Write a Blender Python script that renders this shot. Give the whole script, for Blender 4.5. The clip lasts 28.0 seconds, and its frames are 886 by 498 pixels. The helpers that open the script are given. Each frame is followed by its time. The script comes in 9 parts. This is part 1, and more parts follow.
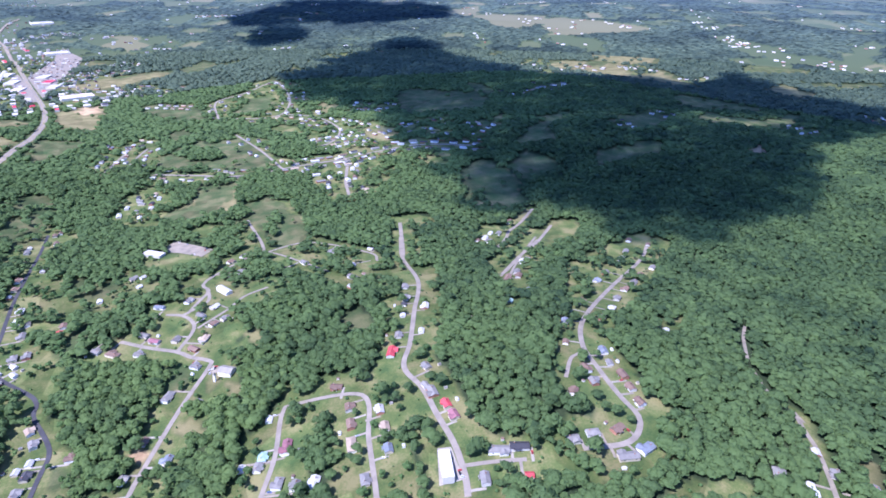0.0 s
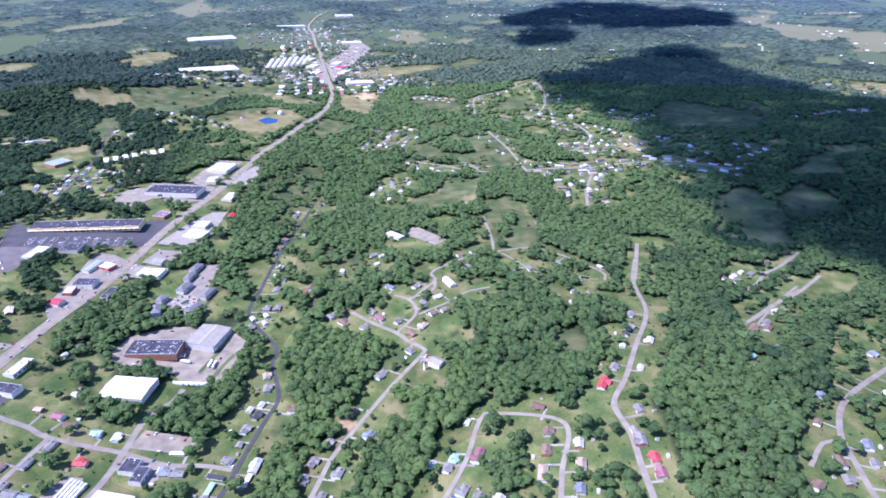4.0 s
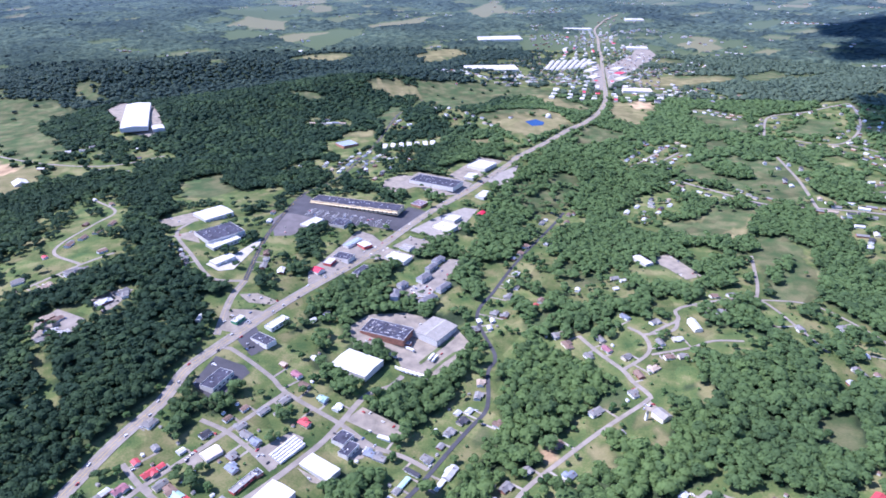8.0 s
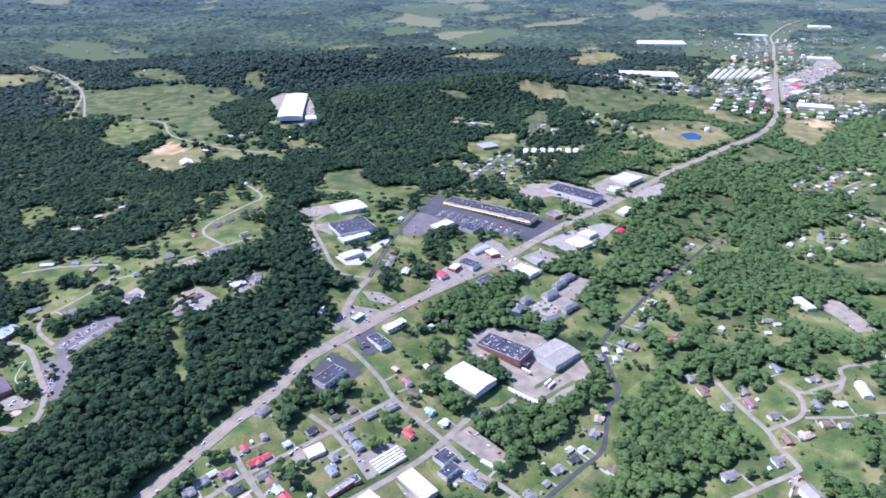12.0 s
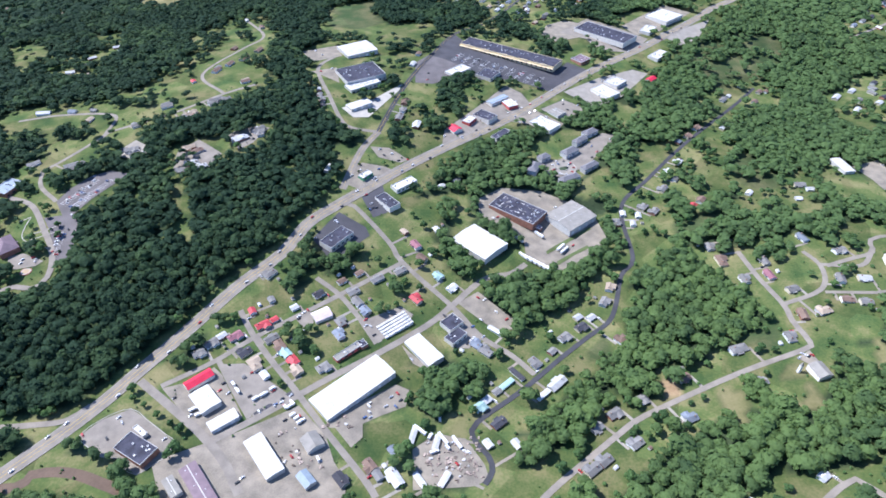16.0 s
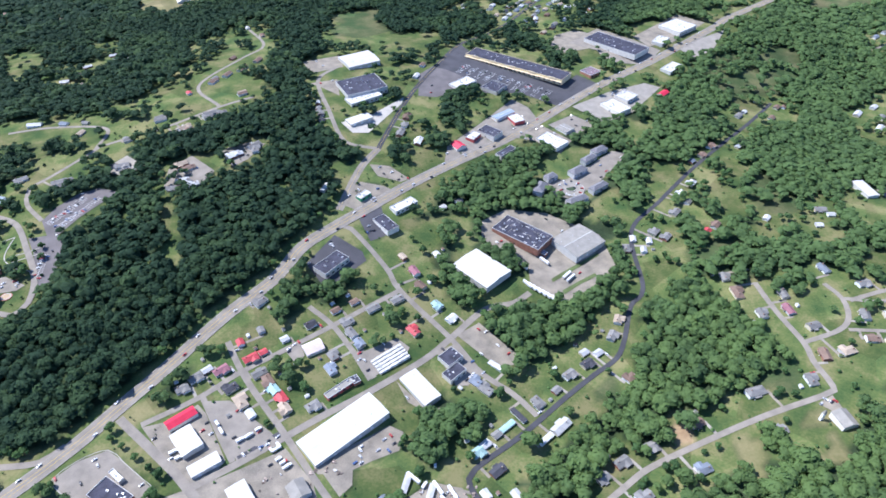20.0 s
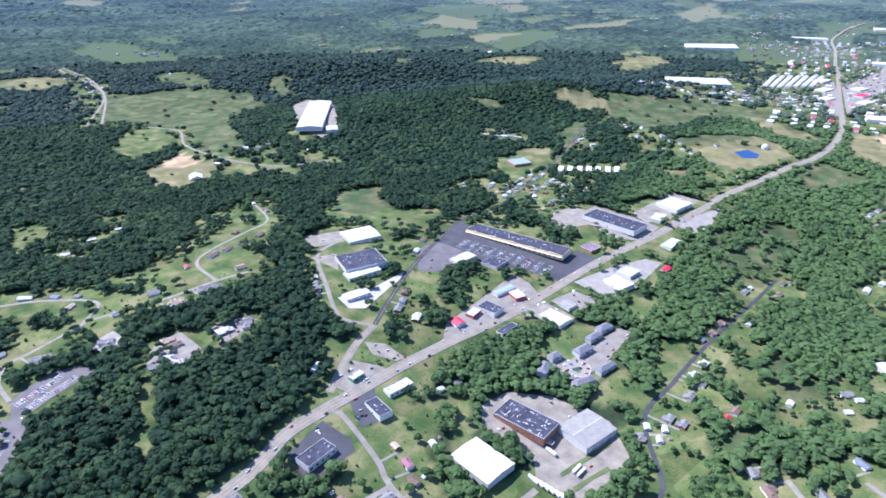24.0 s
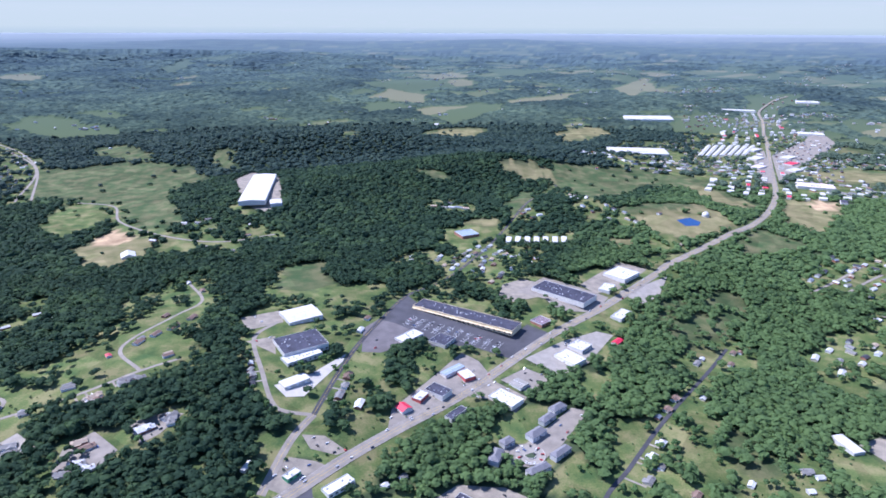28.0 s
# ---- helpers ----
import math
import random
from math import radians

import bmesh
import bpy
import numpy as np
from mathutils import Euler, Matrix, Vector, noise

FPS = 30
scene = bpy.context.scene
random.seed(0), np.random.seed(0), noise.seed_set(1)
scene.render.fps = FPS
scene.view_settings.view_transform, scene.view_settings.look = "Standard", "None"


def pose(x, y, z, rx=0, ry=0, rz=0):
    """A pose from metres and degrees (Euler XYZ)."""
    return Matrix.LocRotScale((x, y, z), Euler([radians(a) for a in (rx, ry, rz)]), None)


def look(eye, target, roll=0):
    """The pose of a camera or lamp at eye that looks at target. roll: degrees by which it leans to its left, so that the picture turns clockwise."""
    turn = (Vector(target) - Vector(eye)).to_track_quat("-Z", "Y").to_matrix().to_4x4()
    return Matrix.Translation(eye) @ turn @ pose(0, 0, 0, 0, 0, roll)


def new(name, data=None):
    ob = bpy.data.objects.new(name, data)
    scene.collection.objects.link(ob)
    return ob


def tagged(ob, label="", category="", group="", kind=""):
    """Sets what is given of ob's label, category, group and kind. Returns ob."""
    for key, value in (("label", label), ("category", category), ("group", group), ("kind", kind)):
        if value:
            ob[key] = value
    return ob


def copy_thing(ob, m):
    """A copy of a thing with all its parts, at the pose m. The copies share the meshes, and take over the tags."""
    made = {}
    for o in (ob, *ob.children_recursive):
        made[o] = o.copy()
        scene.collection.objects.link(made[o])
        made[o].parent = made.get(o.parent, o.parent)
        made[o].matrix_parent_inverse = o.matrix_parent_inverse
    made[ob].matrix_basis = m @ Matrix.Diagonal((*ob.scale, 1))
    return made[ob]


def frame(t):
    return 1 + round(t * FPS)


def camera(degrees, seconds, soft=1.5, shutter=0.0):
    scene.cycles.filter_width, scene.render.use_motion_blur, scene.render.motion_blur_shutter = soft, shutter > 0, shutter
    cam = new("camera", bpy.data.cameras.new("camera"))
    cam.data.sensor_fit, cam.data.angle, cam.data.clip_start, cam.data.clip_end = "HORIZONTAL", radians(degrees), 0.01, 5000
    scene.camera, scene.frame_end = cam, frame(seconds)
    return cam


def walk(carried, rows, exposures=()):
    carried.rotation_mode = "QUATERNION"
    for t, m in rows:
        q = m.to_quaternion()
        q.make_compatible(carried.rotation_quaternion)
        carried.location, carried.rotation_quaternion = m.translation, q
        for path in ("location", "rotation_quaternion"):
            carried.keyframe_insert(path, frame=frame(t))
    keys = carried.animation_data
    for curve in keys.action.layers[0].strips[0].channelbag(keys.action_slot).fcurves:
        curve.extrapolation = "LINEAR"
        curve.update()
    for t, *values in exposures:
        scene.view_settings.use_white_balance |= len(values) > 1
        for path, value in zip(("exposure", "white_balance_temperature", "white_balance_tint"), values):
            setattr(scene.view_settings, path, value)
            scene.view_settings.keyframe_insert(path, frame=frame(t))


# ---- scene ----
cam = camera(70.17, 28.0, 1.7)

# seconds, eye x, y, z, heading, pitch, roll (degrees)
PATH = [
    (0, -105.2, -163.4, 489.8, -63.56, -25.11, 0.7),
    (0.5, -102.8, -161.9, 490.1, -62.33, -25.14, 0.68),
    (1, -100, -160.2, 490.2, -60.22, -25.21, 0.65),
    (1.5, -96.8, -158.2, 490.1, -58.18, -25.16, 0.76),
    (2, -92.9, -155.9, 489.9, -55.78, -25.18, 0.72),
    (2.5, -88.6, -153.2, 489.7, -52.71, -25.23, 0.69),
    (3, -84.1, -150.1, 489.5, -49.42, -25.23, 0.72),
    (3.5, -79.3, -146.6, 489, -45.28, -25.25, 0.79),
    (4, -74.4, -142.6, 488.2, -40.74, -25.23, 0.84),
    (4.5, -69.3, -138.5, 487.2, -35.8, -25.21, 0.82),
    (6.5, -43.6, -124.5, 488.6, -21.17, -25.28, -0.06),
    (7, -41.1, -119.2, 488.3, -20.49, -25.27, -0.03),
    (7.5, -38.1, -114, 488, -17.17, -25.24, 0.01),
    (8, -35.2, -108.7, 487.7, -15.9, -25.22, 0),
    (8.5, -32.3, -103.3, 487.4, -13.36, -25.21, 0.03),
    (9, -29.4, -97.8, 487.3, -10.28, -25.21, 0.02),
    (9.5, -26.4, -92.4, 487.2, -7.06, -25.21, 0.06),
    (10, -23.7, -87.1, 486.9, -4.83, -25.2, 0.01),
    (10.5, -21.6, -81.8, 486.5, -4.05, -25.21, 0.05),
    (11, -20, -76.3, 486.3, -3.38, -25.2, 0.12),
    (11.5, -18.4, -70.7, 486.4, -2.86, -25.23, 0.13),
    (12, -16.8, -65, 486.5, -2.48, -25.29, 0.1),
    (12.1, -16.4, -63.8, 486.5, -2.41, -25.5, 0.1),
    (12.2, -16.1, -62.7, 486.5, -2.35, -27.3, 0.1),
    (12.3, -15.7, -61.5, 486.4, -2.28, -29.1, 0.1),
    (12.4, -15.4, -60.4, 486.4, -2.22, -30.5, 0.1),
    (12.5, -15, -59.2, 486.4, -2.15, -30.83, 0.1),
    (13, -12.8, -53.4, 485.9, -1.81, -30.94, -0),
    (13.1, -12.3, -52.2, 485.8, -1.73, -31.3, -0.02),
    (13.2, -11.8, -51, 485.6, -1.65, -33.4, -0.04),
    (13.3, -11.3, -49.7, 485.5, -1.58, -35.4, -0.05),
    (13.4, -10.8, -48.5, 485.3, -1.5, -36.3, -0.07),
    (13.5, -10.3, -47.3, 485.2, -1.42, -36.72, -0.09),
    (15.5, -3.1, -18.6, 494.2, -0.34, -40.25, -0.39),
    (16, -2, -12.4, 493.2, -0.19, -40.21, -0.37),
    (16.5, -0.9, -6.2, 492.1, -0.08, -40.14, -0.35),
    (17, 0.3, 0, 491.6, 0.02, -40.05, -0.28),
    (17.5, 1.7, 6.4, 492.2, 0.19, -40.16, -0.34),
    (18, 3.1, 12.8, 493.2, 0.38, -40.25, -0.48),
    (18.5, 4.4, 19.1, 493.7, 0.51, -40.28, -0.48),
    (19, 5.5, 25.2, 493.7, 0.61, -40.26, -0.49),
    (19.5, 6.5, 31.4, 493.3, 0.71, -40.22, -0.43),
    (20, 7.5, 37.5, 493.2, 0.75, -40.23, -0.37),
    (20.5, 8.3, 43.5, 493.3, 0.83, -40.22, -0.34),
    (22.5, 7.6, 60.8, 486.9, 0.93, -33.67, -0.33),
    (23, 9.7, 67.2, 487.1, 0.96, -30.83, -0.29),
    (23.5, 12.3, 73.7, 487.3, 1.04, -28.06, -0.24),
    (24, 15.3, 80, 487.4, 1.15, -25.38, -0.22),
    (24.5, 18.3, 85.7, 487.4, 1.26, -22.69, -0.18),
    (25, 20.7, 90.5, 487.3, 1.32, -19.99, -0.15),
    (25.5, 22.6, 94.8, 487.1, 1.4, -19.32, -0.1),
    (26, 24.1, 99.3, 486.9, -0.84, -19.29, -0.07),
    (26.5, 25.4, 104.4, 487, -2.57, -19.32, -0.01),
    (27, 26.5, 109.6, 487.1, -3.02, -19.32, 0.03),
    (27.5, 27.8, 114.8, 487.2, -3.28, -19.31, 0.07),
    (28, 29.5, 120.1, 487.2, -3.38, -19.31, 0.18),
]
walk(cam, [(t, pose(x, y, z, 90 + pitch, 0, heading) @ pose(0, 0, 0, 0, 0, roll)) for t, x, y, z, heading, pitch, roll in PATH],
     exposures=((0, 0.83, 5450, 31), (5, 0.82, 5500, 30), (13, 0.74, 5600, 22), (16, 0.6, 5850, 14), (21, 0.6, 5800, 13), (23, 0.82, 5550, 18), (24.2, 0.85, 5500, 20), (25, 0.66, 5500, 23), (28, 0.61, 5500, 23)))

# light: high summer sun, clear hazy sky
SUN_TO = Vector((-0.94, 0.33, 1.32)).normalized()
world = bpy.data.worlds.new("sky")
scene.world = world
world.use_nodes = True
wn = world.node_tree.nodes
sky = wn.new("ShaderNodeTexSky")
sky.sky_type, sky.sun_disc = "NISHITA", False
sky.sun_elevation = math.asin(SUN_TO.z)
sky.sun_rotation = math.atan2(SUN_TO.x, SUN_TO.y)
sky.altitude, sky.dust_density, sky.air_density = 500, 0.2, 1.0
wn["Background"].inputs[1].default_value = 0.13
tint = wn.new("ShaderNodeMix")
tint.data_type, tint.blend_type = "RGBA", "MULTIPLY"
tint.inputs[0].default_value, tint.inputs[7].default_value = 1.0, (0.74, 0.88, 1.14, 1)
world.node_tree.links.new(sky.outputs[0], tint.inputs[6])
world.node_tree.links.new(tint.outputs[2], wn["Background"].inputs[0])
sun = bpy.data.lights.new("sun", "SUN")
sun.energy, sun.angle, sun.color = 4.8, radians(0.53), (1.0, 0.965, 0.92)
sun_ob = new("sun", sun)
sun_ob.matrix_world = look(SUN_TO * 2000, (0, 0, 0))

# ---------------------------------------------------------------- materials


def mat(name, base, rough=0.85, metal=0.0, var=0.25, scale=0.2, fine=3.0, bump=0.0, rnd=0.0, tint=None, spec=0.3):
    """A painted or mineral surface: two scales of variation, optional relief and per-object change."""
    m = bpy.data.materials.new(name)
    m.use_nodes = True
    nt, nodes = m.node_tree, m.node_tree.nodes
    b = nodes["Principled BSDF"]
    b.inputs["Roughness"].default_value, b.inputs["Metallic"].default_value = rough, metal
    b.inputs["Specular IOR Level"].default_value = spec
    geo = nodes.new("ShaderNodeNewGeometry")
    n1, n2 = nodes.new("ShaderNodeTexNoise"), nodes.new("ShaderNodeTexNoise")
    n1.inputs["Scale"].default_value, n2.inputs["Scale"].default_value = scale, fine
    n1.inputs["Detail"].default_value = n2.inputs["Detail"].default_value = 4
    for n in (n1, n2):
        nt.links.new(geo.outputs["Position"], n.inputs["Vector"])
    mixf = nodes.new("ShaderNodeMath")
    mixf.operation = "MULTIPLY_ADD"
    nt.links.new(n2.outputs["Fac"], mixf.inputs[0])
    mixf.inputs[1].default_value = 0.45
    nt.links.new(n1.outputs["Fac"], mixf.inputs[2])
    ramp = nodes.new("ShaderNodeValToRGB")
    lo = [c * (1 - var) for c in base]
    hi = [min(1, c * (1 + var)) for c in (tint or base)]
    ramp.color_ramp.elements[0].position, ramp.color_ramp.elements[1].position = 0.5, 0.95
    ramp.color_ramp.elements[0].color, ramp.color_ramp.elements[1].color = (*lo, 1), (*hi, 1)
    nt.links.new(mixf.outputs[0], ramp.inputs[0])
    out = ramp.outputs[0]
    if rnd:
        info, hsv = nodes.new("ShaderNodeObjectInfo"), nodes.new("ShaderNodeHueSaturation")
        mr = nodes.new("ShaderNodeMapRange")
        mr.inputs["To Min"].default_value, mr.inputs["To Max"].default_value = 1 - rnd, 1 + rnd
        nt.links.new(info.outputs["Random"], mr.inputs["Value"])
        nt.links.new(mr.outputs[0], hsv.inputs["Value"])
        nt.links.new(out, hsv.inputs["Color"])
        out = hsv.outputs[0]
    nt.links.new(out, b.inputs["Base Color"])
    if bump:
        bp = nodes.new("ShaderNodeBump")
        bp.inputs["Distance"].default_value = bump
        nt.links.new(n2.outputs["Fac"], bp.inputs["Height"])
        nt.links.new(bp.outputs[0], b.inputs["Normal"])
    return m


def foliage(name, dark, light, fine=0.5):
    """Leaves: every crown its own shade, clumps mottled within it."""
    m = bpy.data.materials.new(name)
    m.use_nodes = True
    nt, nodes = m.node_tree, m.node_tree.nodes
    b = nodes["Principled BSDF"]
    b.inputs["Roughness"].default_value = 0.75
    b.inputs["Specular IOR Level"].default_value = 0.15
    geo = nodes.new("ShaderNodeNewGeometry")
    att = nodes.new("ShaderNodeAttribute")
    att.attribute_name = "shade"
    n1 = nodes.new("ShaderNodeTexNoise")
    n1.inputs["Scale"].default_value, n1.inputs["Detail"].default_value = fine, 5
    nt.links.new(geo.outputs["Position"], n1.inputs["Vector"])
    n2 = nodes.new("ShaderNodeTexNoise")
    n2.inputs["Scale"].default_value = 0.012
    nt.links.new(geo.outputs["Position"], n2.inputs["Vector"])
    add = nodes.new("ShaderNodeMath")
    add.operation = "MULTIPLY_ADD"
    add.inputs[1].default_value = 0.8
    nt.links.new(n1.outputs["Fac"], add.inputs[0])
    nt.links.new(att.outputs["Fac"], add.inputs[2])
    add2 = nodes.new("ShaderNodeMath")
    add2.operation = "MULTIPLY_ADD"
    add2.inputs[1].default_value = 1.1
    nt.links.new(n2.outputs["Fac"], add2.inputs[0])
    nt.links.new(add.outputs[0], add2.inputs[2])
    ramp = nodes.new("ShaderNodeValToRGB")
    ramp.color_ramp.elements[0].position, ramp.color_ramp.elements[1].position = 0.45, 1.5
    ramp.color_ramp.elements[1].position = 1.0
    ramp.color_ramp.elements[0].color, ramp.color_ramp.elements[1].color = (*dark, 1), (*light, 1)
    sc = nodes.new("ShaderNodeMath")
    sc.operation = "MULTIPLY"
    sc.inputs[1].default_value = 0.67
    nt.links.new(add2.outputs[0], sc.inputs[0])
    nt.links.new(sc.outputs[0], ramp.inputs[0])
    nt.links.new(ramp.outputs[0], b.inputs["Base Color"])
    n3 = nodes.new("ShaderNodeTexNoise")
    n3.inputs["Scale"].default_value, n3.inputs["Detail"].default_value = fine * 2.2, 4
    nt.links.new(geo.outputs["Position"], n3.inputs["Vector"])
    bp = nodes.new("ShaderNodeBump")
    bp.inputs["Distance"].default_value, bp.inputs["Strength"].default_value = 1.2, 0.8
    nt.links.new(n3.outputs["Fac"], bp.inputs["Height"])
    nt.links.new(bp.outputs[0], b.inputs["Normal"])
    # sunlight that comes through the leaves
    thin, both = nodes.new("ShaderNodeBsdfTranslucent"), nodes.new("ShaderNodeMixShader")
    both.inputs[0].default_value = 0.38
    nt.links.new(ramp.outputs[0], thin.inputs["Color"])
    nt.links.new(bp.outputs[0], thin.inputs["Normal"])
    nt.links.new(b.outputs[0], both.inputs[1])
    nt.links.new(thin.outputs[0], both.inputs[2])
    nt.links.new(both.outputs[0], nodes["Material Output"].inputs["Surface"])
    return m


M = {
    "asphalt_grey": mat("asphalt_grey", (0.256, 0.226, 0.188), 0.9, var=0.2, scale=0.08, fine=1.2),
    "asphalt_dark": mat("asphalt_dark", (0.06, 0.06, 0.066), 0.85, var=0.25, scale=0.06, fine=1.0),
    "asphalt_new": mat("asphalt_new", (0.075, 0.073, 0.08), 0.85, var=0.25, scale=0.05, fine=1.0),
    "gravel": mat("gravel", (0.23, 0.204, 0.166), 0.95, var=0.22, scale=0.07, fine=0.9, tint=(0.28, 0.243, 0.19)),
    "concrete": mat("concrete", (0.31, 0.282, 0.24), 0.9, var=0.15, scale=0.1, fine=1.5),
    "dirt": mat("dirt", (0.42, 0.31, 0.2), 0.95, var=0.3, scale=0.05, fine=0.6),
    "paint_white": mat("paint_white", (0.8, 0.8, 0.78), 0.7, var=0.1),
    "paint_yellow": mat("paint_yellow", (0.6, 0.42, 0.08), 0.7, var=0.15),
    "paint_worn": mat("paint_worn", (0.4, 0.4, 0.38), 0.8, var=0.3, fine=1.0),
    "bark": mat("bark", (0.12, 0.09, 0.065), 0.95, var=0.3, scale=1.0, fine=6.0),
    "forest": foliage("forest", (0.034, 0.07, 0.038), (0.134, 0.216, 0.078)),
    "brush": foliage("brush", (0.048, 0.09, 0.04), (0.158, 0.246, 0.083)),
    # paler and bluer than the near woods: haze painted into the leaves
    "far_forest_hazed": foliage("far_forest_hazed", (0.046, 0.082, 0.066), (0.126, 0.18, 0.116), 0.35),
    "crown": foliage("crown", (0.032, 0.076, 0.038), (0.135, 0.236, 0.082)),
}
M.update({
    "asphalt_red": mat("asphalt_red", (0.15, 0.135, 0.132), 0.9, var=0.2, scale=0.05, fine=1.0),
    "concrete_pale": mat("concrete_pale", (0.45, 0.42, 0.37), 0.9, var=0.12, scale=0.1, fine=1.5),
    "field_hay": mat("field_hay", (0.17, 0.15, 0.105), 1.0, var=0.25, scale=0.01, fine=0.06, spec=0.0),
    "field_grass": mat("field_grass", (0.11, 0.14, 0.06), 1.0, var=0.25, scale=0.05, fine=0.3, spec=0.0),
    "field_green": mat("field_green", (0.075, 0.1, 0.062), 1.0, var=0.25, scale=0.01, fine=0.06, spec=0.0),
    "roof_white": mat("roof_white", (0.6, 0.588, 0.555), 0.6, var=0.14, scale=0.09, fine=1.1),
    "roof_pale": mat("roof_pale", (0.55, 0.53, 0.5), 0.6, var=0.1, scale=0.1, fine=1.2),
    "roof_grey": mat("roof_grey", (0.29, 0.272, 0.24), 0.85, var=0.15, scale=0.15, fine=2.0),
    "roof_slate": mat("roof_slate", (0.2, 0.195, 0.205), 0.9, var=0.15, scale=0.2, fine=3.0),
    "roof_dark": mat("roof_dark", (0.055, 0.055, 0.075), 0.85, var=0.45, scale=0.12, fine=1.1),
    "roof_red": mat("roof_red", (0.62, 0.035, 0.075), 0.5, var=0.1, scale=0.2, fine=1.5),
    "roof_pink": mat("roof_pink", (0.72, 0.6, 0.6), 0.7, var=0.1),
    "roof_purple": mat("roof_purple", (0.22, 0.16, 0.18), 0.7, var=0.15),
    "roof_blue": mat("roof_blue", (0.28, 0.335, 0.38), 0.6, var=0.12),
    "metal_pale": mat("metal_pale", (0.58, 0.57, 0.53), 0.5, metal=0.0, var=0.1, scale=0.3, fine=2.5),
    "paint_wall": mat("paint_wall", (0.7, 0.67, 0.6), 0.8, var=0.12, scale=0.3, fine=2.0, rnd=0.15),
    "paint_red": mat("paint_red", (0.5, 0.1, 0.09), 0.7, var=0.15),
    "brick": mat("brick", (0.33, 0.16, 0.11), 0.9, var=0.25, scale=0.3, fine=3.0, rnd=0.15),
    "trim_green": mat("trim_green", (0.08, 0.3, 0.16), 0.6, var=0.1),
    "mall_cream": mat("mall_cream", (0.72, 0.6, 0.4), 0.8, var=0.12, scale=0.2),
    "mall_yellow": mat("mall_yellow", (0.74, 0.62, 0.36), 0.7, var=0.1),
    "siding_pale": mat("siding_pale", (0.55, 0.54, 0.52), 0.75, var=0.1, rnd=0.1),
    "siding_white": mat("siding_white", (0.78, 0.78, 0.76), 0.7, var=0.08, rnd=0.08),
    "siding_cream": mat("siding_cream", (0.6, 0.54, 0.42), 0.75, var=0.1, rnd=0.15),
    "glass": mat("glass", (0.04, 0.05, 0.06), 0.12, var=0.2, spec=0.6),
    "steel": mat("steel", (0.55, 0.56, 0.57), 0.4, metal=0.6, var=0.1),
    "rubber": mat("rubber", (0.03, 0.03, 0.03), 0.9, var=0.1),
    "water_brown": mat("water_brown", (0.16, 0.11, 0.07), 0.12, var=0.15, scale=0.05, fine=0.4, spec=0.5),
    "water_blue": mat("water_blue", (0.03, 0.08, 0.2), 0.1, var=0.15, scale=0.05, fine=0.4, spec=0.5),
    "cloud": mat("cloud", (0.85, 0.85, 0.86), 1.0, var=0.03, scale=0.003, fine=0.02),
    "scrap": mat("scrap", (0.3, 0.24, 0.2), 0.8, var=0.4, scale=0.5, fine=2.0, rnd=0.6),
})
ROOFS = {k: mat("shingle_" + n, c, r, var=0.16, scale=0.25, fine=2.5, rnd=0.18) for k, n, c, r in (
    ("g", "grey", (0.21, 0.203, 0.192), 0.9), ("d", "dark", (0.06, 0.06, 0.07), 0.9), ("w", "white", (0.52, 0.52, 0.51), 0.7),
    ("r", "red", (0.48, 0.07, 0.08), 0.6), ("b", "brown", (0.19, 0.13, 0.1), 0.9), ("t", "teal", (0.3, 0.44, 0.42), 0.7),
    ("u", "blue", (0.2, 0.225, 0.265), 0.85), ("p", "maroon", (0.26, 0.12, 0.14), 0.85), ("o", "tan", (0.4, 0.32, 0.24), 0.85))}
PAINTS = [mat("car_" + n, c, 0.35, var=0.05, spec=0.6) for n, c in (
    ("white", (0.8, 0.8, 0.8)), ("silver", (0.5, 0.51, 0.53)), ("black", (0.03, 0.03, 0.035)), ("red", (0.45, 0.04, 0.04)), ("blue", (0.07, 0.13, 0.3)))]

# ---------------------------------------------------------------- ground
HILLS = [
    (587, 1076, -35.7),
    (216, 604, -15.3),
    (-600, 1495, 3.7),
    (-374, 1912, 26.3),
    (-51, 404, -4.7),
    (370, 423, 9.4),
    (-125, 679, 7.8),
    (534, -37, 33.0),
    (-46, 527, -0.4),
    (679, 604, -10.2),
    (328, 167, 3.4),
    (41, 1186, -1.6),
    (204, 1052, 4.7),
    (770, 1625, 9.9),
    (936, 513, 6.0),
    (485, 516, 17.8),
    (330, 662, -3.6),
    (94, 401, -12.8),
    (1007, 808, 9.5),
    (42, 635, -3.5),
    (446, 1262, 26.5),
    (-134, 1132, 13.0),
    (-428, 690, 8.4),
    (-271, 704, 5.1),
    (-359, 436, -12.4),
    (-280, 575, -4.1),
    (-223, 773, 9.6),
    (309, 487, -1.9),
    (191, 378, -13.3),
    (260, 314, -6.4),
    (-372, 1021, 23.5),
    (427, 14, 21.9),
]
RIDGES = [
    (330, 2300, 70, 420, 150, 20),
    (560, 1750, 38, 260, 110, -15),
    (-150, 2700, 80, 500, 170, 10),
    (-900, 2900, 90, 500, 200, -10),
    (1750, 300, 60, 300, 420, 0),
    (2300, 700, 70, 300, 500, 10),
    (2100, 1700, 60, 350, 300, 20),
]


